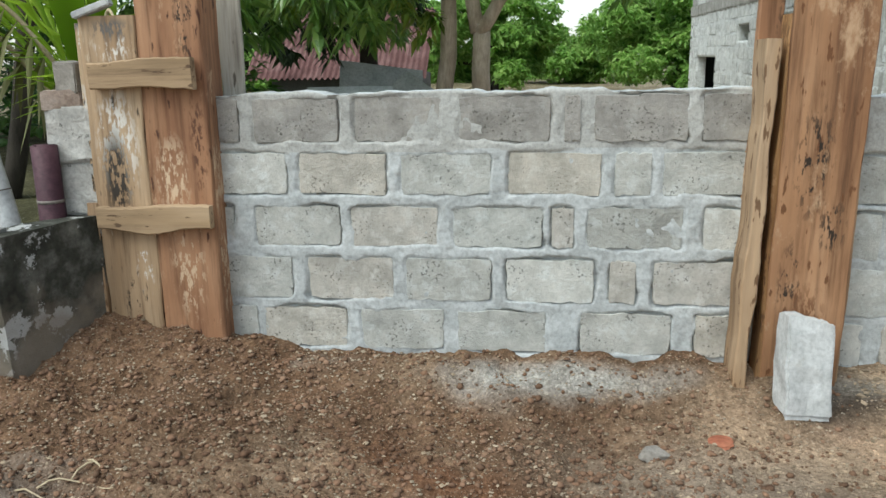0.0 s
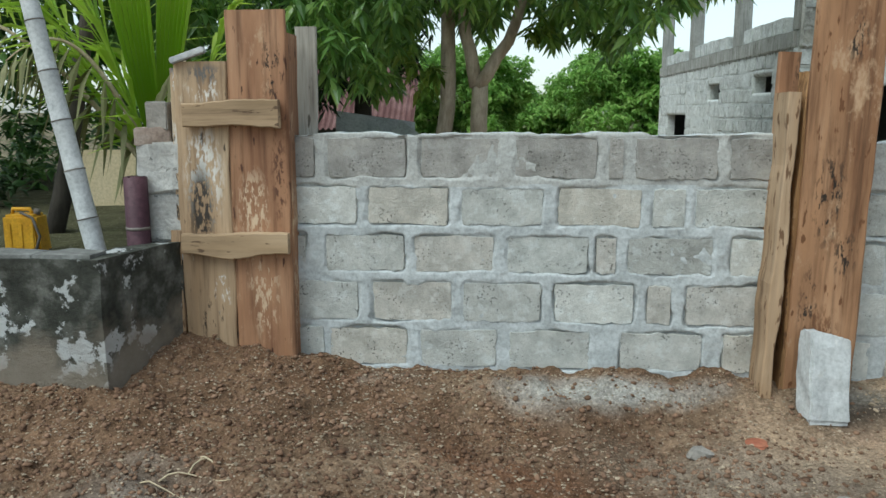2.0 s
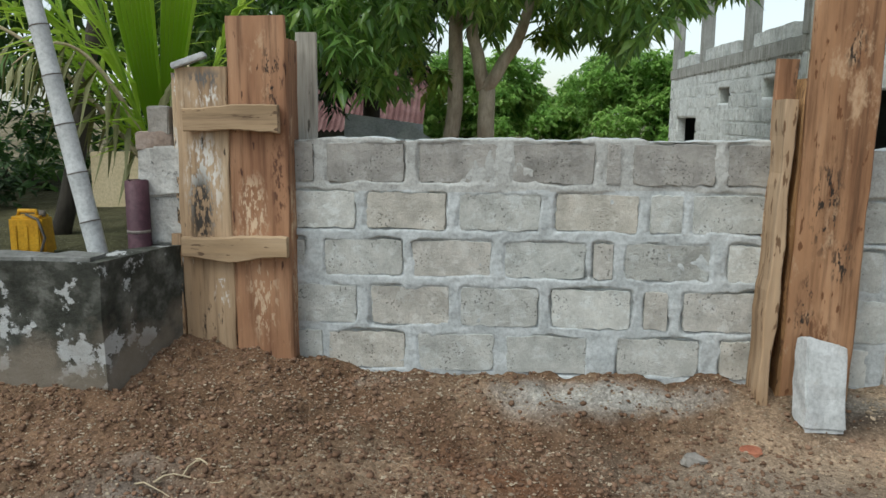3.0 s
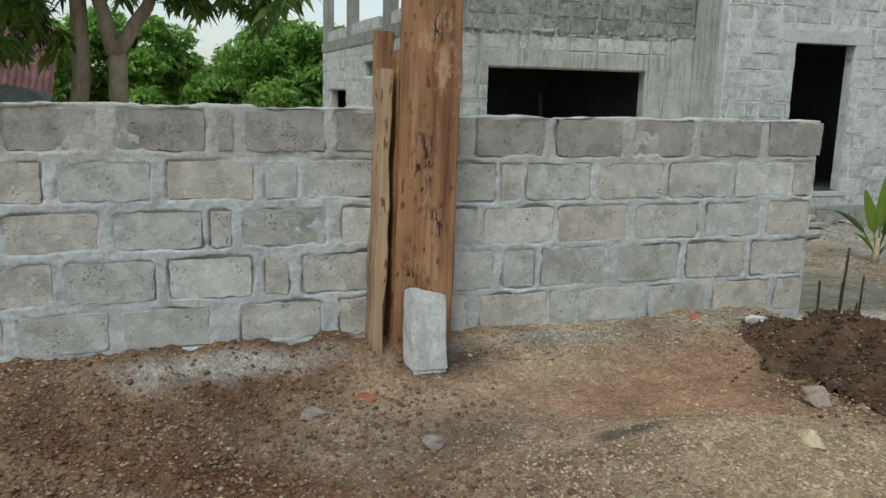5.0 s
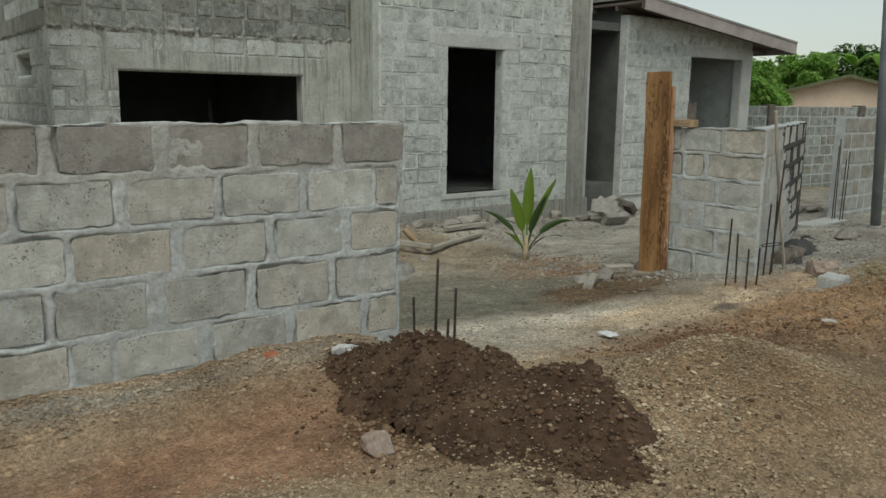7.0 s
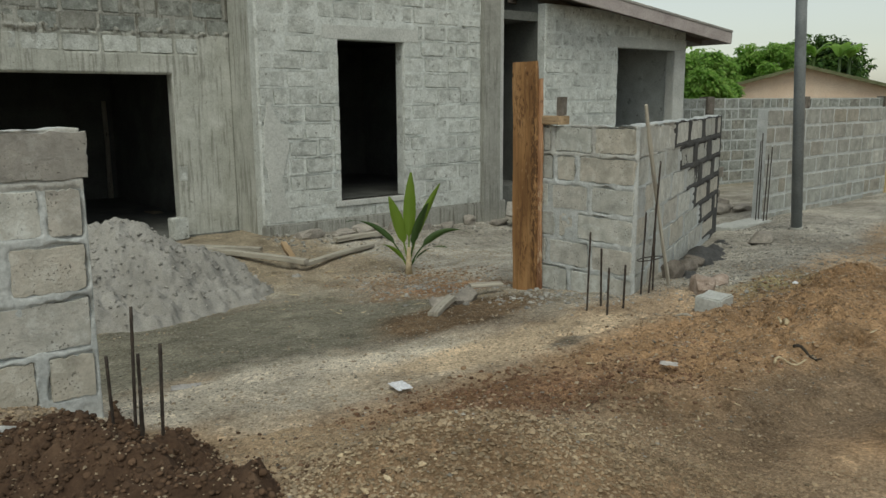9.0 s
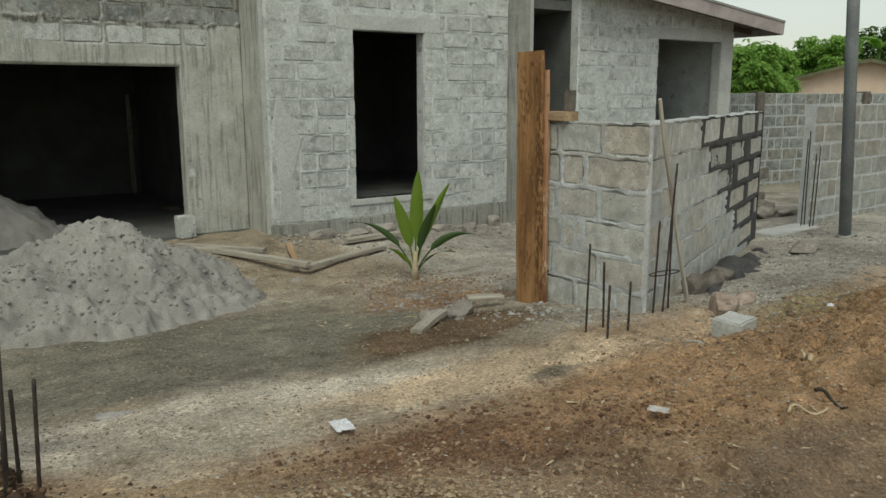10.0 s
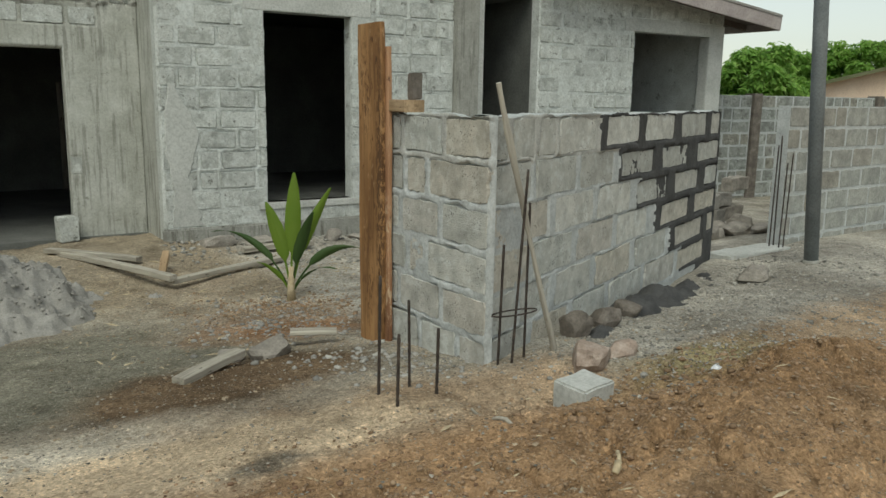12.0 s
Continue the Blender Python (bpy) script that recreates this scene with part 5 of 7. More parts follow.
p = thing("metal_pole", "tall plain grey galvanised metal pole standing by the road", "pole", pose(13.26, 4.63, gz(13.26, 4.63) - 0.05, 0, -6, 0))
part("shaft", tube("shaft", [(0, 0, 0), (0, 0, 2.5), (0, 0, 5.2)], [0.068, 0.066, 0.064], M["pole"], 14), p)
part("collar", tube("collar", [(0, 0, 0.04), (0, 0, 0.1)], [0.078, 0.074], M["beam"], 12), p, "concrete collar at its foot")


# ---- heaps ----
HEAPS = []


def heap(name, cx, cy, rx, ry, h, mat, label, category, turn=0.0, seed=0, n=70, lumpy=0.12, power=1.0, ragged=0.28):
    """A tipped heap, its foot sunk into the ground."""
    u, v = np.meshgrid(np.linspace(-1.25, 1.25, n), np.linspace(-1.25, 1.25, n), indexing="ij")
    c, s = math.cos(radians(turn)), math.sin(radians(turn))
    x, y = cx + u * rx * c - v * ry * s, cy + u * rx * s + v * ry * c
    f = Field(seed)
    r = np.hypot(u, v) * (1 + ragged * f.octaves(x, y, 1.4, 2) + 0.6 * ragged * f.octaves(x + 9, y, 5.0, 3, 0.6))
    k = np.clip(1 - r, -0.3, 1)
    body = h * np.where(k > 0, np.abs(k) ** power * (1.25 - 0.25 * k), k * 0.6)
    z = ground_z(x, y) + body + lumpy * h * f.octaves(x, y, 3.0, 5, 0.62) * step(-0.05, 0.25, k) - 0.02
    HEAPS.append((x.ravel(), y.ravel(), z.ravel(), (k > 0.04).ravel()))
    me = quads_of(name, np.stack([x, y, z], -1).reshape(-1, 3), grid_faces(n, n), mat)
    return thing(name, label, category, mesh=me)


heap("soil_mound", 4.08, 2.52, 1.3, 0.4, 0.3, M["dark_soil"], "low heap of dark damp brown soil before the gateway", "soil heap", -83, 14, 150, 0.5, 1.25, 0.5)
heap("sand_mound", 5.75, 7.85, 1.7, 1.15, 0.84, M["sand"], "grey building sand heaped before the garage", "sand heap", 10, 4, 190, 0.23, 0.9, 0.28)
heap("sand_mound", 4.75, 11.7, 1.7, 0.9, 1.15, M["sand"], "grey sand heaped inside the garage mouth", "sand heap", 0, 6, 80, 0.1, 0.9)

heap("mortar_mound", 10.75, 4.42, 1.45, 0.2, 0.12, M["wet_mortar"], "dark spilled mortar along the foot of the block wall", "mortar", 24, 9, 90, 0.9, 1.0, 0.6)


# ---- loose timber, blocks, stones and litter in the yard ----
def lying(name, x, y, turn, w, t, length, mat, label, seed, up=0.0, tilt=0.0, category="timber"):
    z = max(gz(x, y), gz(x + length * math.cos(radians(turn)) / 2, y + length * math.sin(radians(turn)) / 2)) + t / 2 + up + 0.01
    ob = thing(name, label, category, group="loose timber in the yard", mesh=board(name, w, t, length, mat, 0.004, seed, bend=0.006 * length, steps=14))
    ob.matrix_basis = Matrix.Translation((x, y, z)) @ pose(0, 0, 0, 0, 0, turn) @ pose(0, 0, 0, 0, 90 - tilt, 0) @ pose(0, 0, 0, 0, 0, 90)
    return ob


lying("timber_batten", 8.02, 8.02, 112, 0.09, 0.06, 2.0, M["old_wood"], "grey timber batten lying on the bare yard", 41, 0.02)
lying("timber_batten", 8.02, 8.1, 22, 0.09, 0.05, 1.5, M["old_wood"], "pale timber batten lying on the bare yard", 42, 0.02)
lying("timber_batten", 7.15, 10.0, -52, 0.1, 0.05, 1.25, M["old_wood"], "short grey timber batten lying on the yard", 43)
lying("timber_batten", 7.95, 8.2, 72, 0.07, 0.06, 0.7, M["batten"], "crooked pale timber piece propped on the battens", 44, 0.05, 8)
lying("timber_batten", 9.1, 9.1, 5, 0.12, 0.06, 0.9, M["old_wood"], "grey board piece by the house footing", 45)
lying("timber_batten", 7.1, 4.45, 35, 0.085, 0.05, 0.56, M["old_wood"], "short sawn batten lying on the trodden yard", 46, 0.01)
lying("timber_batten", 7.98, 5.0, -25, 0.1, 0.03, 0.3, M["old_wood"], "small grey board piece beside a stone", 47, 0.08)


def stone(name, x, y, sx, sy, sz, mat, label, seed, category="stone", turn=0, sink=0.2, group=""):
    thing(name, label, category, pose(x, y, gz(x, y) + sz * (0.5 - sink), 0, 0, turn), group, mesh=lump(name, sx, sy, sz, mat, seed))


stone("stone", 7.8, 4.86, 0.27, 0.2, 0.16, M["stone"], "rounded grey stone on the yard", 51)
stone("stone", 7.56, 4.92, 0.16, 0.12, 0.09, M["stone"], "small grey stone on the yard", 52)
stone("stone", 9.02, 3.28, 0.26, 0.2, 0.18, M["pink_stone"], "pinkish broken rock at the gate pier", 53, turn=20)
stone("stone", 9.25, 3.3, 0.2, 0.13, 0.1, M["pink_stone"], "small pale rock at the gate pier", 54)
stone("stone", 9.45, 3.86, 0.17, 0.15, 0.17, M["dark_stone"], "dark stone at the foot of the block wall", 55)
stone("stone", 9.8, 3.98, 0.19, 0.16, 0.17, M["dark_stone"], "dark stone at the foot of the block wall", 56)
stone("stone", 10.2, 4.13, 0.18, 0.16, 0.14, M["dark_stone"], "dark stone at the foot of the block wall", 57)
stone("stone", 12.25, 4.55, 0.34, 0.22, 0.16, M["stone"], "grey block fragment on the roadside", 58)
stone("stone", 3.42, 2.33, 0.14, 0.11, 0.1, M["pink_stone"], "pale pinkish stone on the laterite", 59)
stone("stone", 3.86, 3.3, 0.16, 0.1, 0.09, M["pale_concrete"], "white mortar lump at the wall foot", 60)
stone("stone", 1.24, 2.98, 0.12, 0.09, 0.04, M["red_clay"], "crumbled red brick on the soil", 61)
stone("stone", 0.98, 2.86, 0.1, 0.08, 0.06, M["stone"], "small pale stone on the soil", 62)
stone("stone", 1.42, 2.4, 0.09, 0.08, 0.06, M["stone"], "small pale stone on the soil", 63)
stone("stone", 3.45, 3.4, 0.09, 0.06, 0.05, M["red_clay"], "small red brick chip at the wall foot", 64)
thing("concrete_block", "pale square concrete block half sunk in earth", "concrete block", pose(8.68, 2.97, gz(8.68, 2.97) - 0.07, 2, -2, 6),
      mesh=rough_block("concrete_block", 0.235, 0.205, 0.2, M["plaster"], 12, 0.006, 6))
rng = random.Random(9)
for k in range(9):
    x, y = 13.1 + rng.uniform(-0.5, 0.75), 9.15 + rng.uniform(-0.35, 0.3)
    thing("broken_block", "broken grey sandcrete block dumped at the porch", "block", pose(x, y, gz(x, y) + 0.02 + 0.09 * (k % 3), rng.uniform(-50, 50), rng.uniform(-40, 40), rng.uniform(0, 180)),
          "broken blocks at the porch", mesh=rough_block("broken_block", 0.45, 0.13, 0.24, M["dark_stone" if k % 3 == 1 else "block_top"], 70 + k, 0.008))
for k in range(8):
    x = 9.0 + k * 0.5 + rng.uniform(-0.1, 0.1)
    stone("stone", x, 9.55 + rng.uniform(-0.2, 0.15), rng.uniform(0.2, 0.45), 0.2, rng.uniform(0.12, 0.22), M["stone"], "rough footing stone along the house", 90 + k, group="stones along the house footing")
for k in range(7):
    x, y = 14.7 + rng.uniform(-0.5, 1.2), 6.75 + rng.uniform(-0.3, 0.5)
    stone("stone", x, y, rng.uniform(0.25, 0.5), 0.25, rng.uniform(0.15, 0.3), M["stone"], "rubble stone heaped inside the small gate gap", 110 + k, group="rubble in the gate gap")


rubble_wall = thing("broken_wall", "low broken stack of grey blocks inside the small gate gap", "block stack", pose(14.3, 7.1, gz(15.0, 7.3) - 0.05, 0, 0, 12))
for k, (px, pz, w) in enumerate(((0.0, 0.0, 0.5), (0.55, 0.0, 0.45), (1.05, 0.0, 0.5), (1.6, 0.0, 0.45), (0.2, 0.2, 0.5), (0.8, 0.2, 0.45), (1.35, 0.2, 0.5), (0.55, 0.4, 0.48), (1.1, 0.4, 0.45), (1.5, 0.6, 0.45))):
    part("block", rough_block("block", w, 0.18, 0.19, M["block_top" if k % 3 else "stone"], 130 + k, 0.018), rubble_wall, "", pose(px, rng.uniform(-0.07, 0.07), pz, 0, rng.uniform(-4, 4), rng.uniform(-9, 9)))
thing("concrete_sill", "pale worn concrete strip across the small gate gap", "sill", pose(13.65, 5.6, gz(13.65, 5.6) - 0.05, 0, 0, 2), mesh=rough_block("concrete_sill", 1.1, 0.34, 0.09, M["plaster"], 151, 0.012, 8))


def crumpled(name, x, y, sx, sy, sz, mat, label, seed, category):
    bm = bmesh.new()
    bmesh.ops.create_grid(bm, x_segments=7, y_segments=6, size=0.5)
    off = Vector((seed, seed * 2.0, 0))
    for v in bm.verts:
        e = 1 - max(abs(v.co.x), abs(v.co.y)) * 1.6
        v.co = Vector((v.co.x * sx * (1 + 0.3 * noise.noise(v.co * 4 + off)), v.co.y * sy, sz * (max(e, 0.05) + 0.5 * noise.noise(v.co * 6 + off))))
    bmesh.ops.solidify(bm, geom=bm.faces[:], thickness=0.003)
    thing(name, label, category, pose(x, y, gz(x, y) + 0.015, 0, 0, seed * 40), mesh=finish(bm, name, mat))


thing("water_sachet", "puffed white and blue plastic sachet on the soil", "litter", pose(-0.2, 2.13, gz(-0.2, 2.13) + 0.022, 8, 5, -15), mesh=lump("water_sachet", 0.125, 0.08, 0.034, M["paper"], 5, 0.5, 3, False))
crumpled("plastic_scrap", 5.75, 3.05, 0.13, 0.09, 0.02, M["paper"], "flattened white plastic scrap on the earth", 2, "litter")
crumpled("plastic_scrap", 6.84, 2.1, 0.09, 0.06, 0.012, M["scrap"], "torn pale scrap lying on the earth", 3, "litter")
crumpled("plastic_scrap", 4.98, 4.13, 0.17, 0.08, 0.012, M["scrap"], "pale flat scrap on the grey sand", 4, "litter")
crumpled("plastic_scrap", 9.2, 2.6, 0.05, 0.04, 0.02, M["paper"], "small white scrap on the earth ridge", 5, "litter")
crumpled("dry_leaf", 2.58, 1.5, 0.14, 0.08, 0.05, M["straw"], "curled dry leaf on the gravel", 6, "leaf")


def twig(name, x, y, turn, length, r, mat, label, seed):
    rg = random.Random(seed)
    n = 9
    a, px, py, pts = radians(turn), x, y, []
    for k in range(n):
        pts.append((px, py, gz(px, py) + r + 0.01 + 0.02 * math.sin(k * 0.9)))
        a += rg.uniform(-0.45, 0.45)
        px, py = px + math.cos(a) * length / n, py + math.sin(a) * length / n
    thing(name, label, "twig", group="twigs and roots on the ground", mesh=tube(name, pts, [r * (1 - 0.06 * k) * rg.uniform(0.85, 1.15) for k in range(n)], mat, 7))


twig("root", 7.9, 2.0, 40, 0.22, 0.014, M["straw"], "pale bent root lying on the earth", 1)
twig("root", 8.05, 2.75, 60, 0.36, 0.011, M["old_wood"], "thin grey root lying on the earth", 2)
twig("branch", 7.6, 1.8, -75, 0.2, 0.01, M["dark_bark"], "dark rotten branch on the road edge", 3)
twig("twig", 7.3, 1.75, 30, 0.25, 0.008, M["straw"], "dry thin twig on the earth", 4)
tuft = thing("dry_grass_tuft", "tuft of thin pale dry stalks lying over the soil", "dry grass", pose(-0.3, 1.72, gz(-0.3, 1.72) + float(relief(-0.3, 1.72))))
rng = random.Random(77)
for k in range(13):
    a, up, ln = radians(rng.uniform(75, 185)), radians(rng.uniform(4, 42)), rng.uniform(0.16, 0.42)
    way = Vector((math.cos(a) * math.cos(up), math.sin(a) * math.cos(up), math.sin(up)))
    pts = [way * ln * t + Vector((0.02 * math.sin(5 * t + k), 0.015 * math.cos(4 * t + k), 0.004 - 0.1 * ln * t * t)) for t in (0, 0.25, 0.5, 0.75, 1.0)]
    part("stalk", tube("stalk", pts, [0.0032, 0.003, 0.0027, 0.0022, 0.0014], M["straw"], 5), tuft)
for k in range(4):
    twig("dry_stalk", -1.35 + 0.1 * k, 2.2 + 0.05 * k, 20 + 40 * k, 0.35, 0.004, M["straw"], "thin dry grass stalk on the soil", 30 + k)


# ---- left boundary: low black wall, pipe, block stub, bamboo, jerrycan ----
def low_wall():
    """Retaining wall of the planted bed: black with mould, its render flaked white in patches."""
    bm = bmesh.new()
    line = [(-1.60, 3.42), (-1.77, 2.89), (-7.5, 2.93), (-7.5, 3.08), (-1.90, 3.04), (-1.75, 3.47)]
    rows = [0.0, 0.2, 0.4, 0.6, 0.8, 0.86]
    dense = []
    for k, (a, b) in enumerate(zip(line, line[1:] + line[:1])):
        n = max(2, int(math.dist(a, b) / 0.12))
        dense += [(a[0] + (b[0] - a[0]) * i / n, a[1] + (b[1] - a[1]) * i / n) for i in range(n)]
    rings = []
    for z in rows:
        ring = []
        for x, y in dense:
            p = Vector((x, y, z))
            d = 0.02 * noise.noise(p * 3) + 0.012 * noise.noise(p * 11)
            ring.append(bm.verts.new((x + d, y + d, z + (0.012 * noise.noise(p * 7) if z > 0.8 else 0))))
        rings.append(ring)
    n = len(dense)
    for a, b in zip(rings, rings[1:]):
        for k in range(n):
            bm.faces.new((a[k], a[(k + 1) % n], b[(k + 1) % n], b[k]))
    bm.faces.new(rings[-1])
    wall = thing("wall_low", "low black mould-stained retaining wall with white flaked patches", "low wall", kind="structure", mesh=finish(bm, "wall_low", M["mossy"]))
    cap = rough_block("capping", 5.6, 0.17, 0.035, M["mossy_cap"], 7, 0.012, 24)
    part("capping", cap, wall, "worn grey capping", pose(-4.62, 2.985, 0.842))


low_wall()
stub = thing("block_stub", "rough grey stack of mortared blocks behind the low wall", "block stack", pose(-1.72, 3.58, 0.6))
for k in range(3):
    part("block", rough_block("block", 0.24, 0.3, 0.26, M["block"], 30 + k, 0.02), stub, "", pose(0.02, 0, 0.255 * k, 0, 0, 3 * k))
thing("brick_bit", "broken reddish brick resting on the block stack", "brick", pose(-1.74, 3.5, 1.355, 0, 0, 20), mesh=rough_block("brick_bit", 0.18, 0.12, 0.09, M["pink_stone"], 41, 0.015))
thing("brick_bit", "broken pale block resting on the brick", "brick", pose(-1.7, 3.52, 1.44, 0, 5, -15), mesh=rough_block("brick_bit", 0.14, 0.12, 0.14, M["stone"], 43, 0.015))
pipe = thing("plastic_pipe", "upright dark wine-red plastic pipe standing on the low wall", "pipe", pose(-1.8, 3.38, 0.6))
pipe_m = tube("pipe_wall", [(0, 0, 0), (0, 0, 0.6), (0, 0, 0.605), (0, 0, 0.5)], [0.062, 0.06, 0.05, 0.05], M["pipe"], 14, False)
part("pipe_wall", pipe_m, pipe)
part("band", tube("band", [(0, 0, 0.33), (0, 0, 0.345)], [0.063, 0.063], M["dark_stone"], 14), pipe, "dark tape band")
thing("wood_scrap", "whitewashed timber scrap lying across the timber form", "wood", pose(-1.59, 3.42, 1.765, 0, -20, 10), mesh=finish(box_bm(0, 0.18, -0.035, 0.035, 0, 0.032, 0.006), "wood_scrap", M["pale_concrete"]))


def bamboo():
    a, b = Vector((-2.04, 3.42, 0.72)), Vector((-2.45, 3.52, 2.5))
    pole = thing("bamboo_pole", "leaning grey-white bamboo pole with dark joints", "pole")
    n = 7
    for k in range(n):
        p, q = a.lerp(b, k / n), a.lerp(b, (k + 1) / n)
        r = 0.052 - 0.0012 * k
        part("segment", tube("segment", [p, p.lerp(q, 0.04), p.lerp(q, 0.5), p.lerp(q, 0.95), q], [r * 1.06, r, r * 0.97, r, r * 1.06], M["bamboo"], 14), pole)
        part("joint", tube("joint", [q - (q - p) * 0.012, q + (q - p) * 0.012], [r * 1.08, r * 1.08], M["dark_stone"], 14), pole, "dark ring")


bamboo()


def jerrycan():
    can = thing("jerrycan", "yellow plastic jerrycan with a dark handle cord", "jerrycan", pose(-2.98, 4.3, 0.63, 0, 0, 6))
    bm = box_bm(-0.115, 0.115, -0.085, 0.085, 0.0, 0.255, 0.018)
    for v in bm.verts:
        v.co.x -= 0.02 * max(0.0, (v.co.z - 0.15) / 0.1) * (1 if v.co.x > 0 else 0)
    part("body", finish(bm, "body", M["yellow"]), can)
    for px in (-0.07, 0.0, 0.07):
        part("rib", box("rib", px - 0.012, px + 0.012, -0.091, -0.083, 0.04, 0.2, M["yellow"], 0.003), can)
    part("handle", tube("handle", [(-0.085, 0, 0.25), (-0.08, 0, 0.285), (0.03, 0, 0.285), (0.04, 0, 0.25)], [0.013] * 4, M["yellow"], 8), can)
    part("spout", tube("spout", [(0.07, 0, 0.25), (0.075, 0, 0.285)], [0.022, 0.02], M["dark_stone"], 10), can, "dark spout")
    part("cord", tube("cord", [(0.0, -0.07, 0.27), (0.08, -0.09, 0.24), (0.12, -0.09, 0.12), (0.09, -0.1, 0.02)], [0.009] * 4, M["dark_stone"], 7), can, "dark cord")


jerrycan()
part_wall = thing("wall_cream", "low cream rendered wall behind the planted bed", "wall", kind="structure", mesh=box("wall_cream", -4.05, -3.2, 7.0, 7.15, 0.0, 1.16, M["cream"], 0.01))


# ---- plants ----
def leaf_mesh(name, base, tips, width, droop, mat):
    """Many leaves in one mesh: base points, vectors to their tips, widths, and a bend. Four faces a leaf, folded on the midrib."""
    n = len(base)
    d = tips / np.linalg.norm(tips, axis=1, keepdims=True)
    side = np.cross(d, np.array((0.0, 0.0, 1.0)) + 0.35 * RNG.normal(size=(n, 3)))
    side /= np.linalg.norm(side, axis=1, keepdims=True) + 1e-9
    up = np.cross(side, d)
    w = width[:, None]
    mid = base + tips * 0.45 + up * (droop[:, None] * 0.25)
    v = np.stack([base, mid + side * w - up * w * 0.25, mid, mid - side * w - up * w * 0.25, base + tips - np.array((0, 0, 1.0)) * droop[:, None]], 1).reshape(-1, 3)
    k = np.arange(n)[:, None] * 5
    f = np.concatenate([k + np.array((0, 2, 1)), k + np.array((0, 3, 2)), k + np.array((2, 4, 1)), k + np.array((2, 3, 4))], 0)
    return quads_of(name, v, f, mat, False)


RNG = np.random.default_rng(12)


def whorls(centers, per, length, spread=0.75, hang=0.55, width=0.16):
    """Leaf bunches at the twig ends: bases, tip vectors, half widths and bends."""
    n = len(centers) * per
    base = np.repeat(centers, per, 0) + RNG.normal(size=(n, 3)) * 0.03
    a = RNG.uniform(0, 2 * np.pi, n)
    t = np.stack([np.cos(a) * spread, np.sin(a) * spread, -hang + RNG.normal(size=n) * 0.35], -1)
    t /= np.linalg.norm(t, axis=1, keepdims=True)
    ln = length * RNG.uniform(0.6, 1.15, n)
    return base, t * ln[:, None], ln * width * RNG.uniform(0.8, 1.2, n) * 0.9, ln * 0.18


def limb_path(a, b, bow, n=8, seed=0):
    rg = random.Random(seed)
    a, b = Vector(a), Vector(b)
    return [a.lerp(b, k / n) + Vector(bow) * math.sin(math.pi * k / n) + Vector((rg.uniform(-1, 1), rg.uniform(-1, 1), 0)) * 0.025 for k in range(n + 1)]


def taper(r0, r1, n=8):
    return [r0 + (r1 - r0) * k / n for k in range(n + 1)]


def crown_points(n, lo, hi, keep):
    p = RNG.uniform(lo, hi, (n * 6, 3))
    return p[keep(p[:, 0], p[:, 1], p[:, 2])][:n]


def mango_tree():
    tree = thing("mango_tree", "leaning mango tree with pale forked trunks and dark drooping leaves", "tree", pose(0, 0, 0))
    part("trunk", tube("trunk", limb_path((-0.78, 10.0, -0.3), (-0.62, 10.0, 4.2), (0.05, 0, 0), 12, 1), taper(0.125, 0.075, 12), M["bark"], 12), tree, "pale slender trunk")
    part("trunk", tube("trunk", limb_path((-0.28, 9.7, -0.3), (-0.24, 9.8, 1.95), (0.03, 0, 0), 8, 2), taper(0.13, 0.105), M["bark"], 12), tree, "pale forked trunk")
    part("limb", tube("limb", limb_path((-0.25, 9.8, 1.85), (-0.42, 9.9, 3.6), (-0.08, 0, 0), 8, 3), taper(0.095, 0.06), M["bark"], 10), tree)
    part("limb", tube("limb", limb_path((-0.23, 9.8, 1.85), (0.45, 9.6, 3.7), (0.1, 0, -0.15), 8, 4), taper(0.09, 0.05), M["bark"], 10), tree)
    part("limb", tube("limb", limb_path((0.3, 9.6, 3.2), (2.6, 9.4, 3.7), (0, 0, 0.3), 8, 5), taper(0.06, 0.02), M["bark"], 8), tree)
    part("limb", tube("limb", limb_path((-0.65, 10, 2.9), (-2.8, 9.6, 2.9), (0, 0, 0.35), 8, 6), taper(0.07, 0.02), M["dark_bark"], 8), tree)

    def low(x, y):
        left = 2.02 + 0.22 * np.sin(x * 5.0) + 0.9 * step(-1.45, -0.6, x)
        right = 2.75 - 0.28 * step(0.3, 1.1, x) + 0.75 * step(1.5, 3.0, x) + 0.14 * np.sin(x * 7.0)
        return np.where(x < -0.5, left, right)

    def keep(x, y, z):
        b = low(x, y)
        edge = step(3.4, 2.7, x) * step(-5.4, -4.6, x)
        return (z > b) & (RNG.random(len(x)) < edge * np.exp(-np.clip(z - b, 0, 9) * 0.55)) & (((x + 0.7) / 4.2) ** 2 + ((y - 9.6) / 2.4) ** 2 < 1.0)

    pts = crown_points(1500, (-5.2, 7.4, 1.3), (3.5, 12.0, 5.2), keep)
    part("crown", leaf_mesh("crown", *whorls(pts, 11, 0.28), M["mango"]), tree, "dark green bunches of long drooping leaves")
    young = np.array(((0.55, 9.3, 2.75), (0.4, 9.3, 2.5), (0.65, 9.4, 2.6), (-0.95, 9.6, 1.95), (-1.0, 9.5, 2.2), (-0.85, 9.5, 2.05), (-2.0, 8.9, 2.6), (-2.3, 8.8, 2.35)))
    for a, b in ((0, 3), (3, 6), (6, 8)):
        part("young_shoot", leaf_mesh("young_shoot", *whorls(np.repeat(young[a:b], 3, 0) + RNG.normal(size=(3 * (b - a), 3)) * 0.1, 10, 0.24), M["seedling"]), tree, "bright young leaf shoots")


mango_tree()


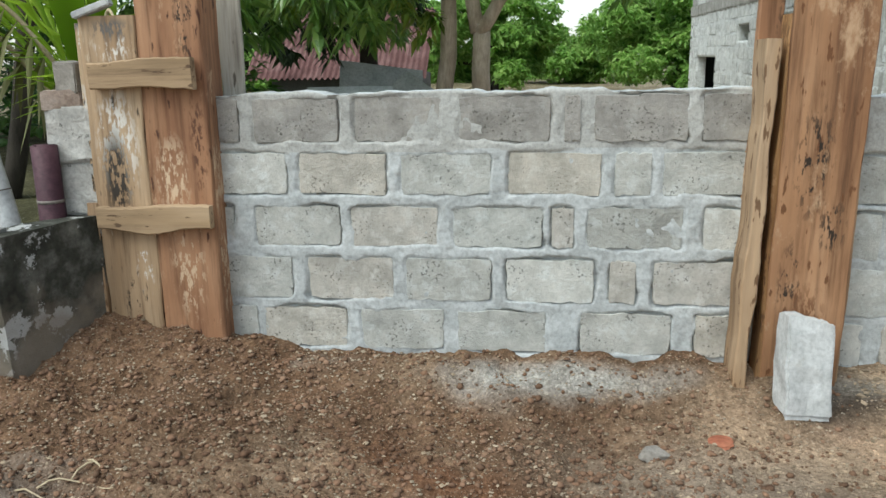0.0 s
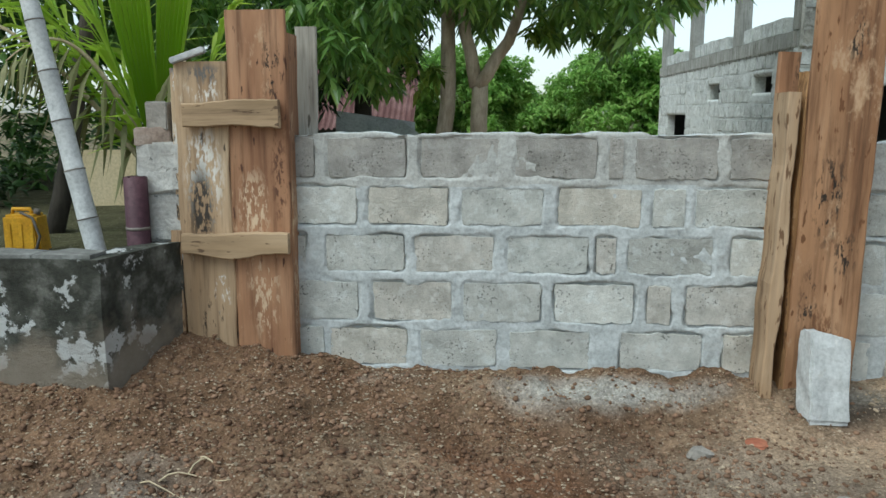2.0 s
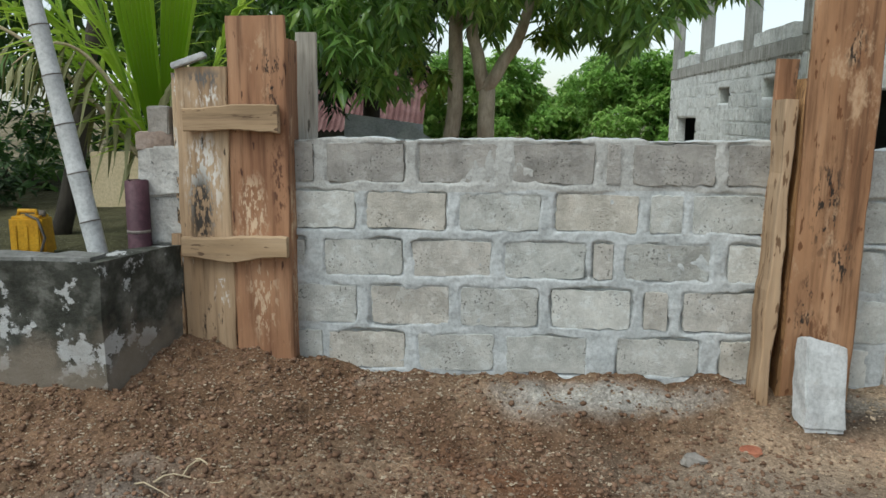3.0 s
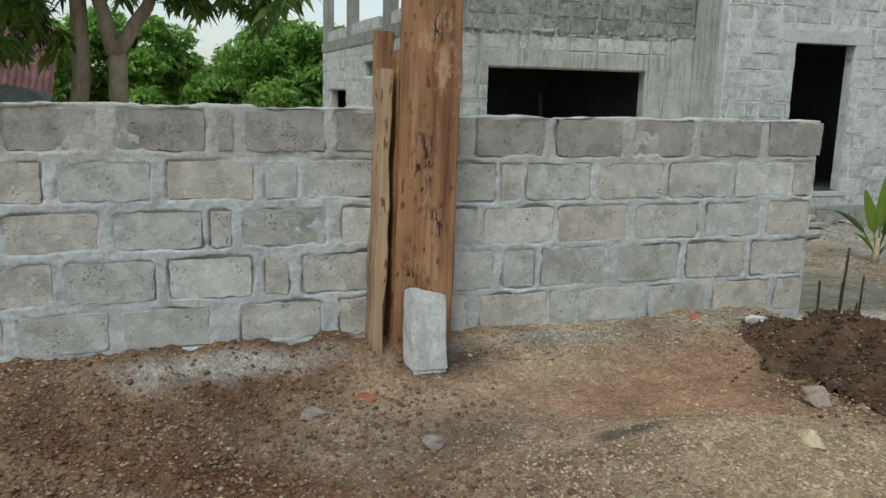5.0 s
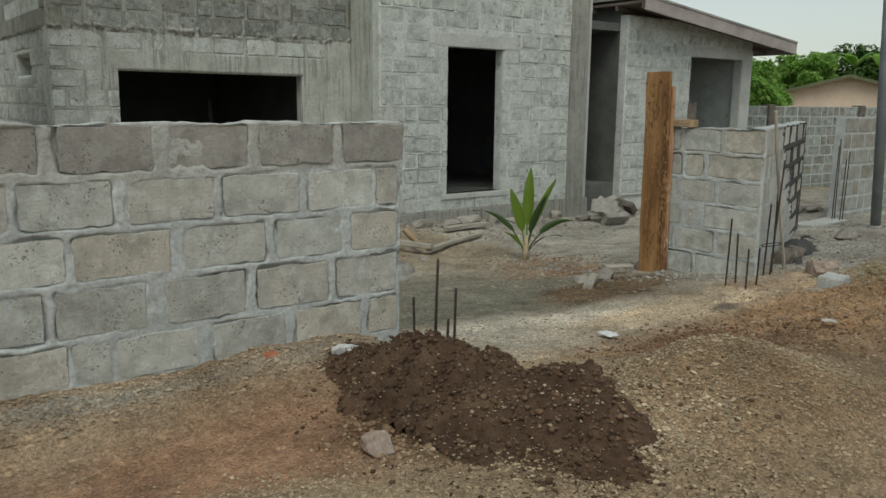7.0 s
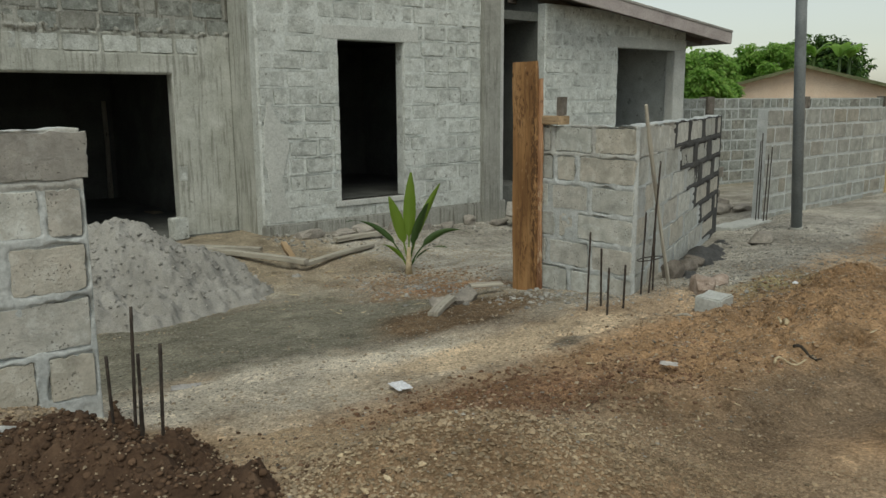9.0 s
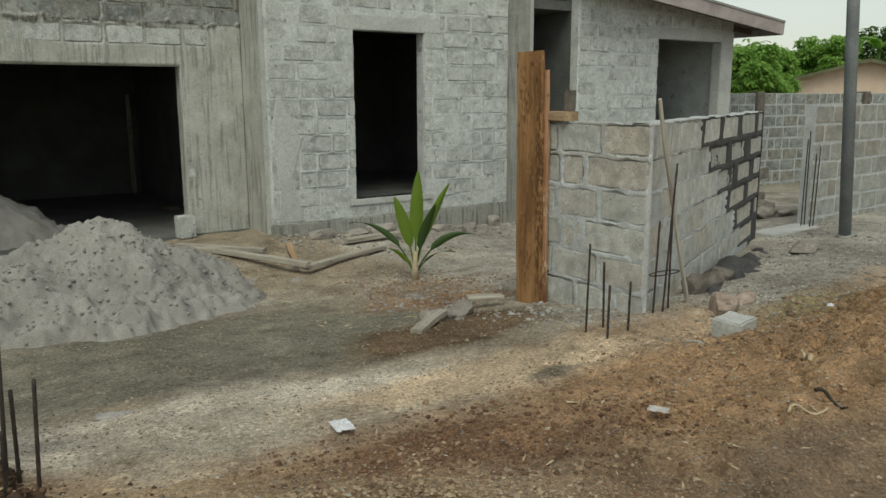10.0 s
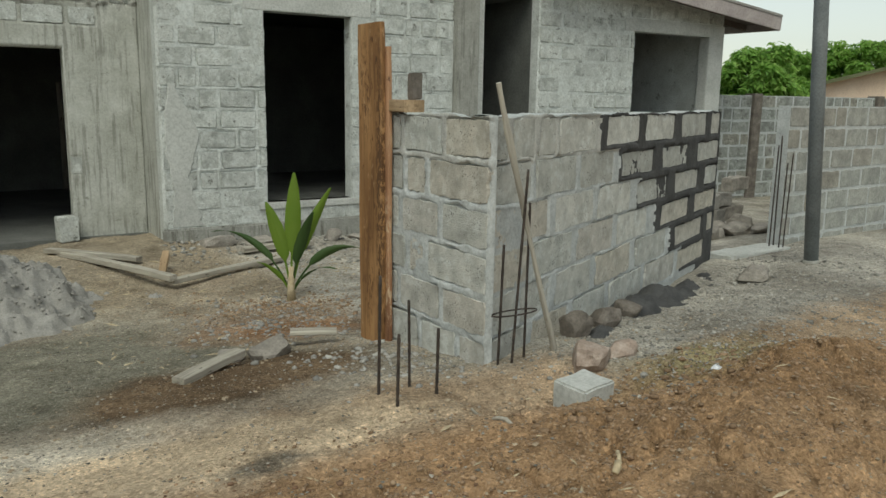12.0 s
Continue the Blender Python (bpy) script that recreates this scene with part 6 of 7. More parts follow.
def dark_tree(x, y, label, spots, seed, lo, hi, n, leaf=0.3, z0=0.4, lean=(0.2, 0.0), mat="shade_dark_leaf", r=0.17):
    """A shaded tree behind: dark trunk and a loose mass of leaves, by default coloured near black for shade."""
    tree = thing("tree", label, "tree", pose(0, 0, 0))
    part("trunk", tube("trunk", limb_path((x, y, z0), (x + lean[0], y + lean[1], z0 + 3.4), (0.06, 0, 0), 10, seed), taper(r, r * 0.55, 10), M["dark_bark"], 11), tree, "dark rough trunk")
    for k, s in enumerate(spots):
        part("limb", tube("limb", limb_path((x + lean[0] * 0.6, y + lean[1] * 0.6, z0 + 1.9), s, (0, 0, 0.2), 8, seed + k), taper(r * 0.5, 0.025), M["dark_bark"], 8), tree)
    c, h = (np.array(lo) + np.array(hi)) / 2, (np.array(hi) - np.array(lo)) / 2
    pts = crown_points(n, lo, hi, lambda a, b, d: (((a - c[0]) / h[0]) ** 2 + ((b - c[1]) / h[1]) ** 2 + ((d - c[2]) / h[2]) ** 2 < 1 + 0.5 * FIELD.at(a * 2.3, d * 2.3)))
    part("crown", leaf_mesh("crown", *whorls(pts, 9, leaf), M[mat]), tree)


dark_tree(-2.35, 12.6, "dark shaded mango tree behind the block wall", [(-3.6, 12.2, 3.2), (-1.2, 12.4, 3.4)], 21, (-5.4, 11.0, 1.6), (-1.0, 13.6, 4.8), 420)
dark_tree(-5.1, 6.6, "dark leaning tree in the planted bed", [(-6.2, 6.4, 3.0), (-4.2, 6.8, 3.2)], 31, (-8.2, 5.9, 1.75), (-3.1, 8.6, 4.6), 560, 0.26, 0.5, (-0.55, 0.1), "bush", 0.16)
dark_tree(-3.35, 5.2, "thin dark tree leaning behind the bamboo pole", [(-2.7, 5.3, 2.9)], 37, (-4.2, 5.6, 2.7), (-2.6, 6.6, 4.0), 60, 0.24, 0.55, (0.6, 0.2), "bush", 0.075)


def bush(x0, x1, y0, y1, z0, z1, n, leaf, label, mat="bush", seed=0, category="bush"):
    c, h = np.array(((x0 + x1) / 2, (y0 + y1) / 2)), np.array(((x1 - x0) / 2, (y1 - y0) / 2))
    pts = crown_points(n, (x0, y0, z0), (x1, y1, z1), lambda a, b, d: d < z1 - (z1 - z0) * (0.25 + 0.9 * FIELD.octaves(a + seed, b, 0.9, 3)) * (((a - c[0]) / h[0]) ** 2 + 0.3))
    b = thing("bush", label, category, pose(0, 0, 0))
    rg = random.Random(seed)
    for k in range(6):
        x, y = rg.uniform(x0 * 0.7 + x1 * 0.3, x0 * 0.3 + x1 * 0.7), rg.uniform(y0, y1)
        part("stem", tube("stem", limb_path((x, y, min(z0, gz(x, y)) - 0.05), (x + rg.uniform(-0.3, 0.3), y, (z0 + z1) / 2), (0, 0, 0), 6, k), taper(0.035, 0.012, 6), M["dark_bark"], 6), b)
    part("leaves", leaf_mesh("leaves", *whorls(pts, 8, leaf, 0.8, 0.1, 0.22), M[mat]), b)


bush(-9.5, -4.2, 8.2, 10.5, 0.45, 2.6, 500, 0.22, "shaded green shrubs behind the planted bed", "bush", 3)
bush(-8.8, -4.4, 5.9, 6.9, 0.5, 1.25, 330, 0.15, "low dark undergrowth in the planted bed", "shade_dark_leaf", 9)
bush(-4.0, -2.3, 8.0, 9.4, 0.1, 1.7, 190, 0.2, "dark green shrub beside the cream wall", "bush", 5)


def frond(root, tip, rise, leaflets, length, mat, parent, seed, hang=0.5, rib="seedling", fan=(0.75, 0.75), blade=0.02):
    """A coconut frond: a bowed midrib with folded leaflets on both sides."""
    rg = np.random.default_rng(seed)
    root, tip = np.array(root), np.array(tip)
    t = np.linspace(0, 1, 18)
    rib_pts = root + (tip - root) * t[:, None] + np.array((0, 0, rise)) * np.sin(np.pi * t * 0.9)[:, None]
    ob = part("frond", tube("frond", rib_pts, list(0.022 * (1 - t * 0.8)), M[rib], 6), parent)
    s = np.linspace(0.12, 0.99, leaflets)
    at = np.stack([np.interp(s, t, rib_pts[:, k]) for k in range(3)], -1)
    way = np.gradient(at, axis=0)
    way /= np.linalg.norm(way, axis=1, keepdims=True)
    side = np.cross(way, (0, 0, 1.0))
    side /= np.linalg.norm(side, axis=1, keepdims=True) + 1e-9
    base, tips = [], []
    for sgn in (-1, 1):
        ln = length * np.sin(np.pi * (0.12 + 0.8 * s)) ** 0.7 * rg.uniform(0.85, 1.1, leaflets)
        v = way * fan[0] + side * sgn * fan[1] + np.array((0, 0, -hang)) + rg.normal(size=(leaflets, 3)) * 0.08
        v /= np.linalg.norm(v, axis=1, keepdims=True)
        base.append(at)
        tips.append(v * ln[:, None])
    base, tips = np.concatenate(base), np.concatenate(tips)
    part("frond_blade", leaf_mesh("frond_blade", base, tips, np.full(len(base), blade), np.linalg.norm(tips, axis=1) * 0.22, M[mat]), ob)


def blade(root, tip, half, mat, parent, bow):
    """A young entire leaf: broad, pleated along its length, widest towards the top."""
    root, tip = Vector(root), Vector(tip)
    way = (tip - root).normalized()
    side = way.cross(Vector((0.15, -1, 0.1))).normalized()
    face = side.cross(way)
    n, m, verts, faces = 22, 17, [], []
    for i in range(n + 1):
        t = i / n
        c = root.lerp(tip, t) + Vector(bow) * math.sin(math.pi * t)
        w = 0.012 + half * t ** 0.9 * (1 - max(0, t - 0.75) ** 2 * 9)
        for q in range(m):
            s = 2 * q / (m - 1) - 1
            verts.append(c + side * s * w + face * (0.034 * (q % 2) * min(1, t * 4) + 0.3 * w * abs(s)) + way * (-0.12 * abs(s) * t))
    for i in range(n):
        for q in range(m - 1):
            k = i * m + q
            faces.append((k, k + 1, k + m + 1, k + m))
    part("blade", mesh_of("blade", verts, faces, M[mat]), parent, "broad bright pleated young leaf")


def coconut_palm():
    x, y = -2.12, 4.5
    palm = thing("coconut_palm", "young coconut palm with broad bright fronds and dry hanging leaves", "palm", pose(0, 0, 0))
    part("trunk", tube("trunk", [(x, y, 0.5), (x + 0.01, y, 0.75), (x + 0.02, y, 1.05)], [0.12, 0.1, 0.06], M["bark"], 12), palm)
    blade((x, y, 1.0), (-2.32, 4.35, 3.3), 0.19, "frond", palm, (0, -0.05, 0))
    blade((x, y, 1.0), (-1.78, 4.4, 3.1), 0.15, "frond", palm, (-0.05, 0, 0))
    for k, (t, rise, n, ln, fan) in enumerate((((-2.85, 4.2, 3.2), 0.15, 46, 0.85, (0.7, 0.6)), ((-3.3, 4.3, 2.6), 0.35, 40, 0.7, (0.6, 0.7)), ((-3.7, 4.5, 2.2), 0.5, 34, 0.6, (0.5, 0.8)),
                                               ((-1.35, 4.9, 2.7), 0.3, 34, 0.6, (0.7, 0.6)), ((-2.6, 5.2, 3.4), 0.2, 40, 0.7, (0.7, 0.6)))):
        frond((x, y, 0.95), t, rise, n, ln, "frond", palm, 60 + k, 0.25, "frond", fan, 0.019)
    for k, t in enumerate(((-1.75, 4.1, 1.5), (-2.8, 3.95, 1.65), (-3.7, 4.0, 1.9))):
        frond((x, y, 1.0), t, 0.55, 14, 0.45, "dry_frond", palm, 80 + k, 1.6, "straw")


coconut_palm()


def seedling():
    """Coconut seedling: entire pleated leaves, each its own part."""
    x, y = 8.85, 7.08
    z = gz(x, y)
    plant = thing("coconut_seedling", "small coconut seedling with a few upright bright green leaves", "palm seedling", pose(x, y, z))
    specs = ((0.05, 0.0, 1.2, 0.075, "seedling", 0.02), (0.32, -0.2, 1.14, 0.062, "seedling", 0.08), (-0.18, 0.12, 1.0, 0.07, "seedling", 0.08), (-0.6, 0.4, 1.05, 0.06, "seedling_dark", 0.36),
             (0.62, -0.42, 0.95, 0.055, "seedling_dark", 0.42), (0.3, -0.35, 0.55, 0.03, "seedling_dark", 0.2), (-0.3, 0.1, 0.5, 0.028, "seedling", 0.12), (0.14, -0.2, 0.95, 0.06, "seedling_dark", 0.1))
    for k, (dx, dy, h, w, mat, sag) in enumerate(specs):
        n = 14
        verts, faces = [], []
        side = Vector((0.83 + 0.1 * (k % 3), -0.55 + 0.2 * (k % 2), 0.25 * (k % 2) - (0.35 if abs(dx) > 0.4 else 0))).normalized()
        for i in range(n + 1):
            t = i / n
            c = Vector((dx * t ** 1.4, dy * t ** 1.4, h * t - sag * t ** 3 * 1.2))
            half = 0.012 + w * max(0, math.sin(math.pi * min(1, max(0, (t - 0.3) / 0.7)) ** 0.85)) ** 0.85
            half = 0.01 if t < 0.36 else half * 0.88 * (1 - 0.04 * (i % 2))
            for q, lift in ((-1, 0.3), (-0.5, 0.08), (0, 0), (0.5, 0.08), (1, 0.3)):
                verts.append(c + side * q * half + Vector((-side.y, side.x, 0)) * lift * half)
        for i in range(n):
            for q in range(4):
                a = i * 5 + q
                faces.append((a, a + 1, a + 6, a + 5))
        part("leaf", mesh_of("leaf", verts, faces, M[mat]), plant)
    part("stem", tube("stem", [(0, 0, -0.03), (0, 0, 0.12), (0.01, 0, 0.3)], [0.045, 0.035, 0.02], M["straw"], 9), plant, "straw-coloured sheathed stem")


seedling()


# ---- behind the block wall: shed roof, scrap, far trees ----
def shed():
    s = thing("shed", "old shed with a rusty red-brown corrugated roof", "shed", pose(-3.3, 15.5, 0))
    part("wall", box("wall", -1.6, 1.3, 0.2, 2.6, -0.2, 1.25, M["inner"], 0.02), s)
    n, m = 150, 2
    x = np.linspace(-2.0, 1.6, n)
    rows = []
    for y, z in ((-0.25, 1.2), (1.4, 2.55)):
        rows.append(np.stack([x, np.full(n, y), z + 0.028 * np.sin(x * 2 * np.pi / 0.115)], -1))
    v = np.stack(rows, 1)
    under = v - np.array((0, 0.0, 0.006))
    f = grid_faces(n, 2)
    part("roof_sheet", quads_of("roof_sheet", np.concatenate([v.reshape(-1, 3), under.reshape(-1, 3)]), np.concatenate([f, f[:, ::-1] + 2 * n]), M["red_tin"]), s, "corrugated red-brown roof sheet")


shed()
for k, (x, y, z, rx, ry, rz, w, h, lab) in enumerate(((-1.95, 12.2, 1.15, 62, 8, 20, 1.3, 0.7, "bent old zinc sheet propped behind the wall"),
                                                      (-1.2, 11.4, 0.95, 50, 30, -25, 1.1, 0.5, "torn grey roofing sheet leaning behind the wall"),
                                                      (-1.7, 9.0, 1.12, 35, 0, 6, 1.0, 0.45, "flat grey sheet standing behind the wall"))):
    thing("zinc_sheet", lab, "roof sheet", pose(x, y, z, rx, ry, rz), mesh=box("zinc_sheet", -w / 2, w / 2, -h / 2, h / 2, -0.006, 0.006, M["zinc"], 0.002))


def far_tree(x, y, w, d, h, n, leaf, seed, mat="mango_far", label="broad dense green mango tree in the distance", z0=-0.2):
    """A broad tree: short trunk, limbs and a crown of billows with gaps."""
    rg = np.random.default_rng(seed)
    tree = thing("tree", label, "tree", pose(x, y, z0))
    part("trunk", tube("trunk", limb_path((0, 0, 0), (0.2, 0, h * 0.45), (0.1, 0, 0), 8, seed), taper(0.3, 0.18), M["dark_bark"], 10), tree)
    billows = []
    for k in range(42):
        a, r = rg.uniform(0, 2 * np.pi), rg.uniform(0.0, 0.82) ** 0.6
        zc = rg.uniform(0.14, 0.86)
        room = math.sqrt(max(0.08, 1 - (2 * zc - 0.85) ** 2))
        billows.append((math.cos(a) * r * w * room, math.sin(a) * r * d * room, zc * h, rg.uniform(0.16, 0.27) * w))
    for k, (bx, by, bz, br) in enumerate(billows[:7]):
        part("limb", tube("limb", limb_path((0.1, 0, h * 0.3), (bx, by, bz), (0, 0, 0.3), 6, k), taper(0.13, 0.03, 6), M["dark_bark"], 7), tree)
    pts = []
    per = n // len(billows)
    for bx, by, bz, br in billows:
        v = rg.normal(size=(per, 3))
        v /= np.linalg.norm(v, axis=1, keepdims=True)
        v[:, 2] = v[:, 2] * 0.85 + 0.1
        pts.append(np.array((bx, by, bz)) + v * br * rg.uniform(0.5, 1.1, (per, 1)) * np.array((1, 1, 0.85)))
    pts = np.concatenate(pts)
    part("crown", leaf_mesh("crown", *whorls(pts, 8, leaf * 0.85, 0.9, 0.35, 0.24), M[mat]), tree, "dense green crown")


far_tree(-1.3, 30.0, 2.9, 2.6, 4.6, 5200, 0.28, 1)
far_tree(5.3, 30.5, 3.6, 2.8, 4.7, 5600, 0.28, 3)
far_tree(-5.2, 31.0, 3.0, 2.6, 4.3, 2600, 0.36, 2)
far_tree(9.8, 34.0, 3.4, 3.0, 4.4, 2200, 0.38, 4)
far_tree(2.2, 42.0, 3.6, 3.0, 3.6, 2400, 0.38, 5)
far_tree(-10.0, 27.0, 4.0, 3.0, 5.0, 900, 0.45, 6)
# beyond the house's far end
far_tree(28.6, 16.3, 1.9, 1.8, 3.6, 4200, 0.3, 7, "mango_far", "bright green leafy tree behind the boundary wall")
far_tree(45.0, 26.5, 3.0, 2.4, 4.6, 3600, 0.36, 12, "mango_far", "bright green leafy tree beyond the peach house")
far_tree(50.0, 25.5, 3.2, 2.6, 5.4, 2600, 0.4, 8, "mango_far", "green leafy tree in the distance")
far_tree(58.0, 26.0, 4.2, 3.0, 6.0, 2200, 0.45, 9, "bush", "dark green leafy tree in the distance")
far_tree(46.0, 28.0, 4.0, 3.0, 5.0, 2000, 0.42, 11, "mango_far", "green leafy tree in the distance")


def banana(x, y, seed):
    b = thing("banana_plant", "banana plant with upright ragged leaves behind the wall", "banana plant", pose(x, y, -0.2))
    part("stem", tube("stem", [(0, 0, 0), (0, 0, 2.0), (0.05, 0, 4.2)], [0.14, 0.12, 0.07], M["seedling_dark"], 9), b)
    rg = random.Random(seed)
    for k in range(7):
        a, up = rg.uniform(0, 6.28), rg.uniform(0.9, 1.9)
        n, verts, faces = 10, [], []
        for i in range(n + 1):
            t = i / n
            c = Vector((math.cos(a) * t * 0.9, math.sin(a) * t * 0.9, 4.1 + up * (t - 0.55 * t * t)))
            s = Vector((-math.sin(a), math.cos(a), 0)) * (0.02 + 0.26 * math.sin(math.pi * t) ** 0.6)
            verts += [c - s - Vector((0, 0, 0.06)), c, c + s - Vector((0, 0, 0.06))]
        for i in range(n):
            for q in (0, 1):
                faces.append((i * 3 + q, i * 3 + q + 1, i * 3 + q + 4, i * 3 + q + 3))
        part("leaf", mesh_of("leaf", verts, faces, M["mango_far"], True), b)


for k, (x, y) in enumerate(((49.5, 22.3), (51.0, 21.5), (52.5, 21.6))):
    banana(x, y, k)


def peach_house():
    h = thing("neighbour_house", "low peach-coloured house with a shallow metal roof beyond the wall", "house", pose(41.7, 18.9, -0.5, 0, 0, -56))
    bm = bmesh.new()
    outline = [(-5, 0, 0), (5, 0, 0), (5, 0, 2.2), (0, 0, 3.5), (-5, 0, 2.2)]
    f = [bm.verts.new(p) for p in outline]
    g = [bm.verts.new((p[0], 7, p[2])) for p in outline]
    bm.faces.new(f)
    bm.faces.new(g[::-1])
    for k in range(5):
        bm.faces.new((f[k], g[k], g[(k + 1) % 5], f[(k + 1) % 5]))
    part("wall", finish(bm, "wall", M["peach"]), h, "peach rendered gable wall")
    for sgn in (-1, 1):
        ob = part("roof", box("roof", 0, 5.7, -0.5, 7.5, 0, 0.07, M["tin"], 0.01), h, "dull metal roof sheet")
        ob.matrix_basis = pose(0, 0, 3.52, 0, 14.6, 0) if sgn > 0 else pose(0, 7, 3.52, 0, 14.6, 180)
        b = part("bargeboard", box("bargeboard", 0, 5.7, -0.54, -0.5, -0.07, 0.08, M["olive_paint"], 0.0), h, "faded olive bargeboard") if sgn > 0 else part("bargeboard", box("bargeboard", 0, 5.7, 7.5, 7.54, -0.07, 0.08, M["olive_paint"], 0.0), h, "faded olive bargeboard")
        b.matrix_basis = ob.matrix_basis


peach_house()
gate = thing("metal_gate", "cream painted sheet metal gate in the boundary wall", "gate", pose(18.95, 5.85, -0.3, 0, 0, 2))
part("gate_leaf", box("gate_leaf", 0, 1.6, 0, 0.04, 0.05, 1.9, M["cream"], 0.008), gate)
for k in range(5):
    part("gate_bar", box("gate_bar", 0.02 + k * 0.385, 0.06 + k * 0.385, -0.03, 0.0, 0.05, 1.9, M["cream"], 0.006), gate)
# Pale post put in place of a daylight gap deep in the garage.
prop = thing("timber_prop", "upright pale post in place of a daylight gap inside the garage", "prop", pose(8.25, 16.1, -0.36), mesh=tube("timber_prop", [(0, 0, 0), (0.01, 0, 1.0), (0, 0, 1.9)], [0.05, 0.045, 0.045], M["old_wood"], 9))
thing("concrete_lump", "pale concrete block at the garage opening", "concrete block", pose(7.45, 10.55, -0.38, 0, 0, 12), mesh=rough_block("concrete_lump", 0.22, 0.18, 0.3, M["house_block"], 77, 0.015))


# ---- pebbles and crumbs ----
GOLD = (1 + 5 ** 0.5) / 2
ROUND = np.array([(0, i, j * GOLD) for i in (-1, 1) for j in (-1, 1)] + [(i, j * GOLD, 0) for i in (-1, 1) for j in (-1, 1)] + [(j * GOLD, 0, i) for i in (-1, 1) for j in (-1, 1)], float) / 1.9
NEAR = np.linalg.norm(ROUND[:, None] - ROUND[None], axis=-1) < 1.2
TRIS = [t for t in ((a, b, c) for a in range(12) for b in range(a) for c in range(b)) if NEAR[t[0], t[1]] and NEAR[t[1], t[2]] and NEAR[t[0], t[2]]]
TRIS = [t if np.dot(np.cross(ROUND[t[1]] - ROUND[t[0]], ROUND[t[2]] - ROUND[t[0]]), ROUND[t[0]]) > 0 else t[::-1] for t in TRIS]
LUMPS = {
    True: (ROUND, np.array(TRIS)),
    False: (np.array(((1, 0, 0), (0, 1, 0), (-1, 0, 0), (0, -1, 0), (0, 0, 1), (0, 0, -1)), float),
            np.array(((0, 1, 4), (1, 2, 4), (2, 3, 4), (3, 0, 4), (1, 0, 5), (2, 1, 5), (3, 2, 5), (0, 3, 5)))),
}


def scatter(name, n, place, size, mat, label, seed, squash=0.65, on=None, round_off=False, stretch=1.0):
    """Countless small stones in one mesh, each a knocked-about lump."""
    rg = np.random.default_rng(seed)
    x, y = place(rg, n)
    n = len(x)
    s = size[0] * np.exp(rg.normal(size=n) * size[1])
    s = np.minimum(s, size[0] * 2.8)
    z = ground_z(x, y)
    z = z + relief(x, y)
    if on is not None:
        hx, hy, hz, ok = HEAPS[on]
        pick = rg.choice(np.flatnonzero(ok), n)
        x, y, z = hx[pick] + rg.normal(size=n) * 0.01, hy[pick] + rg.normal(size=n) * 0.01, hz[pick]
    unit, face = LUMPS[round_off]
    k = len(unit)
    v = unit[None] * rg.uniform(0.7, 1.2, (n, k, 1)) * np.stack([np.ones(n), rg.uniform(0.65, 1, n), rg.uniform(0.55, 0.95, n)], -1)[:, None] * np.array((stretch, 1, 1))
    ax, ay = rg.uniform(-0.5, 0.5, (2, n, 1))
    px, pz = v[..., 0] * np.cos(ay) + v[..., 2] * np.sin(ay), v[..., 2] * np.cos(ay) - v[..., 0] * np.sin(ay)
    py, pz = v[..., 1] * np.cos(ax) - pz * np.sin(ax), pz * np.cos(ax) + v[..., 1] * np.sin(ax)
    a = rg.uniform(0, 2 * np.pi, n)
    c, q = np.cos(a)[:, None], np.sin(a)[:, None]
    v = np.stack([px * c - py * q, px * q + py * c, pz * squash], -1) * s[:, None, None]
    v = v + np.stack([x, y, z + s * 0.18], -1)[:, None]
    f = (np.arange(n)[:, None, None] * k + face[None]).reshape(-1, face.shape[1])
    me = quads_of(name, v.reshape(-1, 3), f, mat, round_off)
    return thing(name, label, "pebbles", kind="stuff", mesh=me)


def uniform(x0, x1, y0, y1, keep=None):
    def place(rg, n):
        x, y = rg.uniform(x0, x1, n * 3), rg.uniform(y0, y1, n * 3)
        ok = np.ones(len(x), bool) if keep is None else rg.random(len(x)) < keep(x, y)
        return x[ok][:n], y[ok][:n]
    return place


open_side = lambda x, y: (y < 3.5) | (x > 4.4)
scatter("pebbles", 12500, uniform(-2.2, 1.9, 1.3, 3.5, lambda x, y: 0.3 + 0.5 * step(1.5, 0, x)), (0.0055, 0.5), M["pebble"], "small mixed pebbles strewn over the brown soil", 1)
scatter("soil_crumbs", 15000, uniform(-2.3, 2.2, 1.3, 3.5, lambda x, y: step(2.2, 0.6, x) * (1 - 0.85 * mound(x, y, 0.6, 3.35, 0.9, 0.2))), (0.0072, 0.55), M["clod"], "brown soil crumbs and clods", 2, 0.8, round_off=True)
scatter("gravel", 20000, uniform(0.9, 4.2, 0.3, 3.0, lambda x, y: np.clip(mound(x, y, 2.5, 1.2, 1.35, 1.0, 8) * 1.5, 0, 1) * (1 - 0.9 * mound(x, y, 2.1, 2.0, 0.3, 0.17))), (0.0056, 0.42), M["gravel"], "tan pea gravel spread in a low heap", 3)
scatter("gravel", 18000, uniform(3.2, 6.6, 0.3, 3.0, lambda x, y: np.clip(mound(x, y, 4.9, 1.6, 1.3, 0.95, -20) * 1.5, 0, 1)), (0.0068, 0.45), M["gravel_brown"], "brown pea gravel heaped by the soil mound", 13)
scatter("pebbles", 12000, uniform(4.2, 10.8, 1.3, 9.3, lambda x, y: np.clip(0.3 + 0.6 * mound(x, y, 8.4, 6.3, 1.2, 1.4) + 0.5 * step(6.8, 8.0, y) - 0.32 * mound(x, y, 6.0, 5.6, 2.0, 1.3), 0.02, 1)), (0.006, 0.65), M["pebble"], "small stones strewn over the yard and road edge", 4)
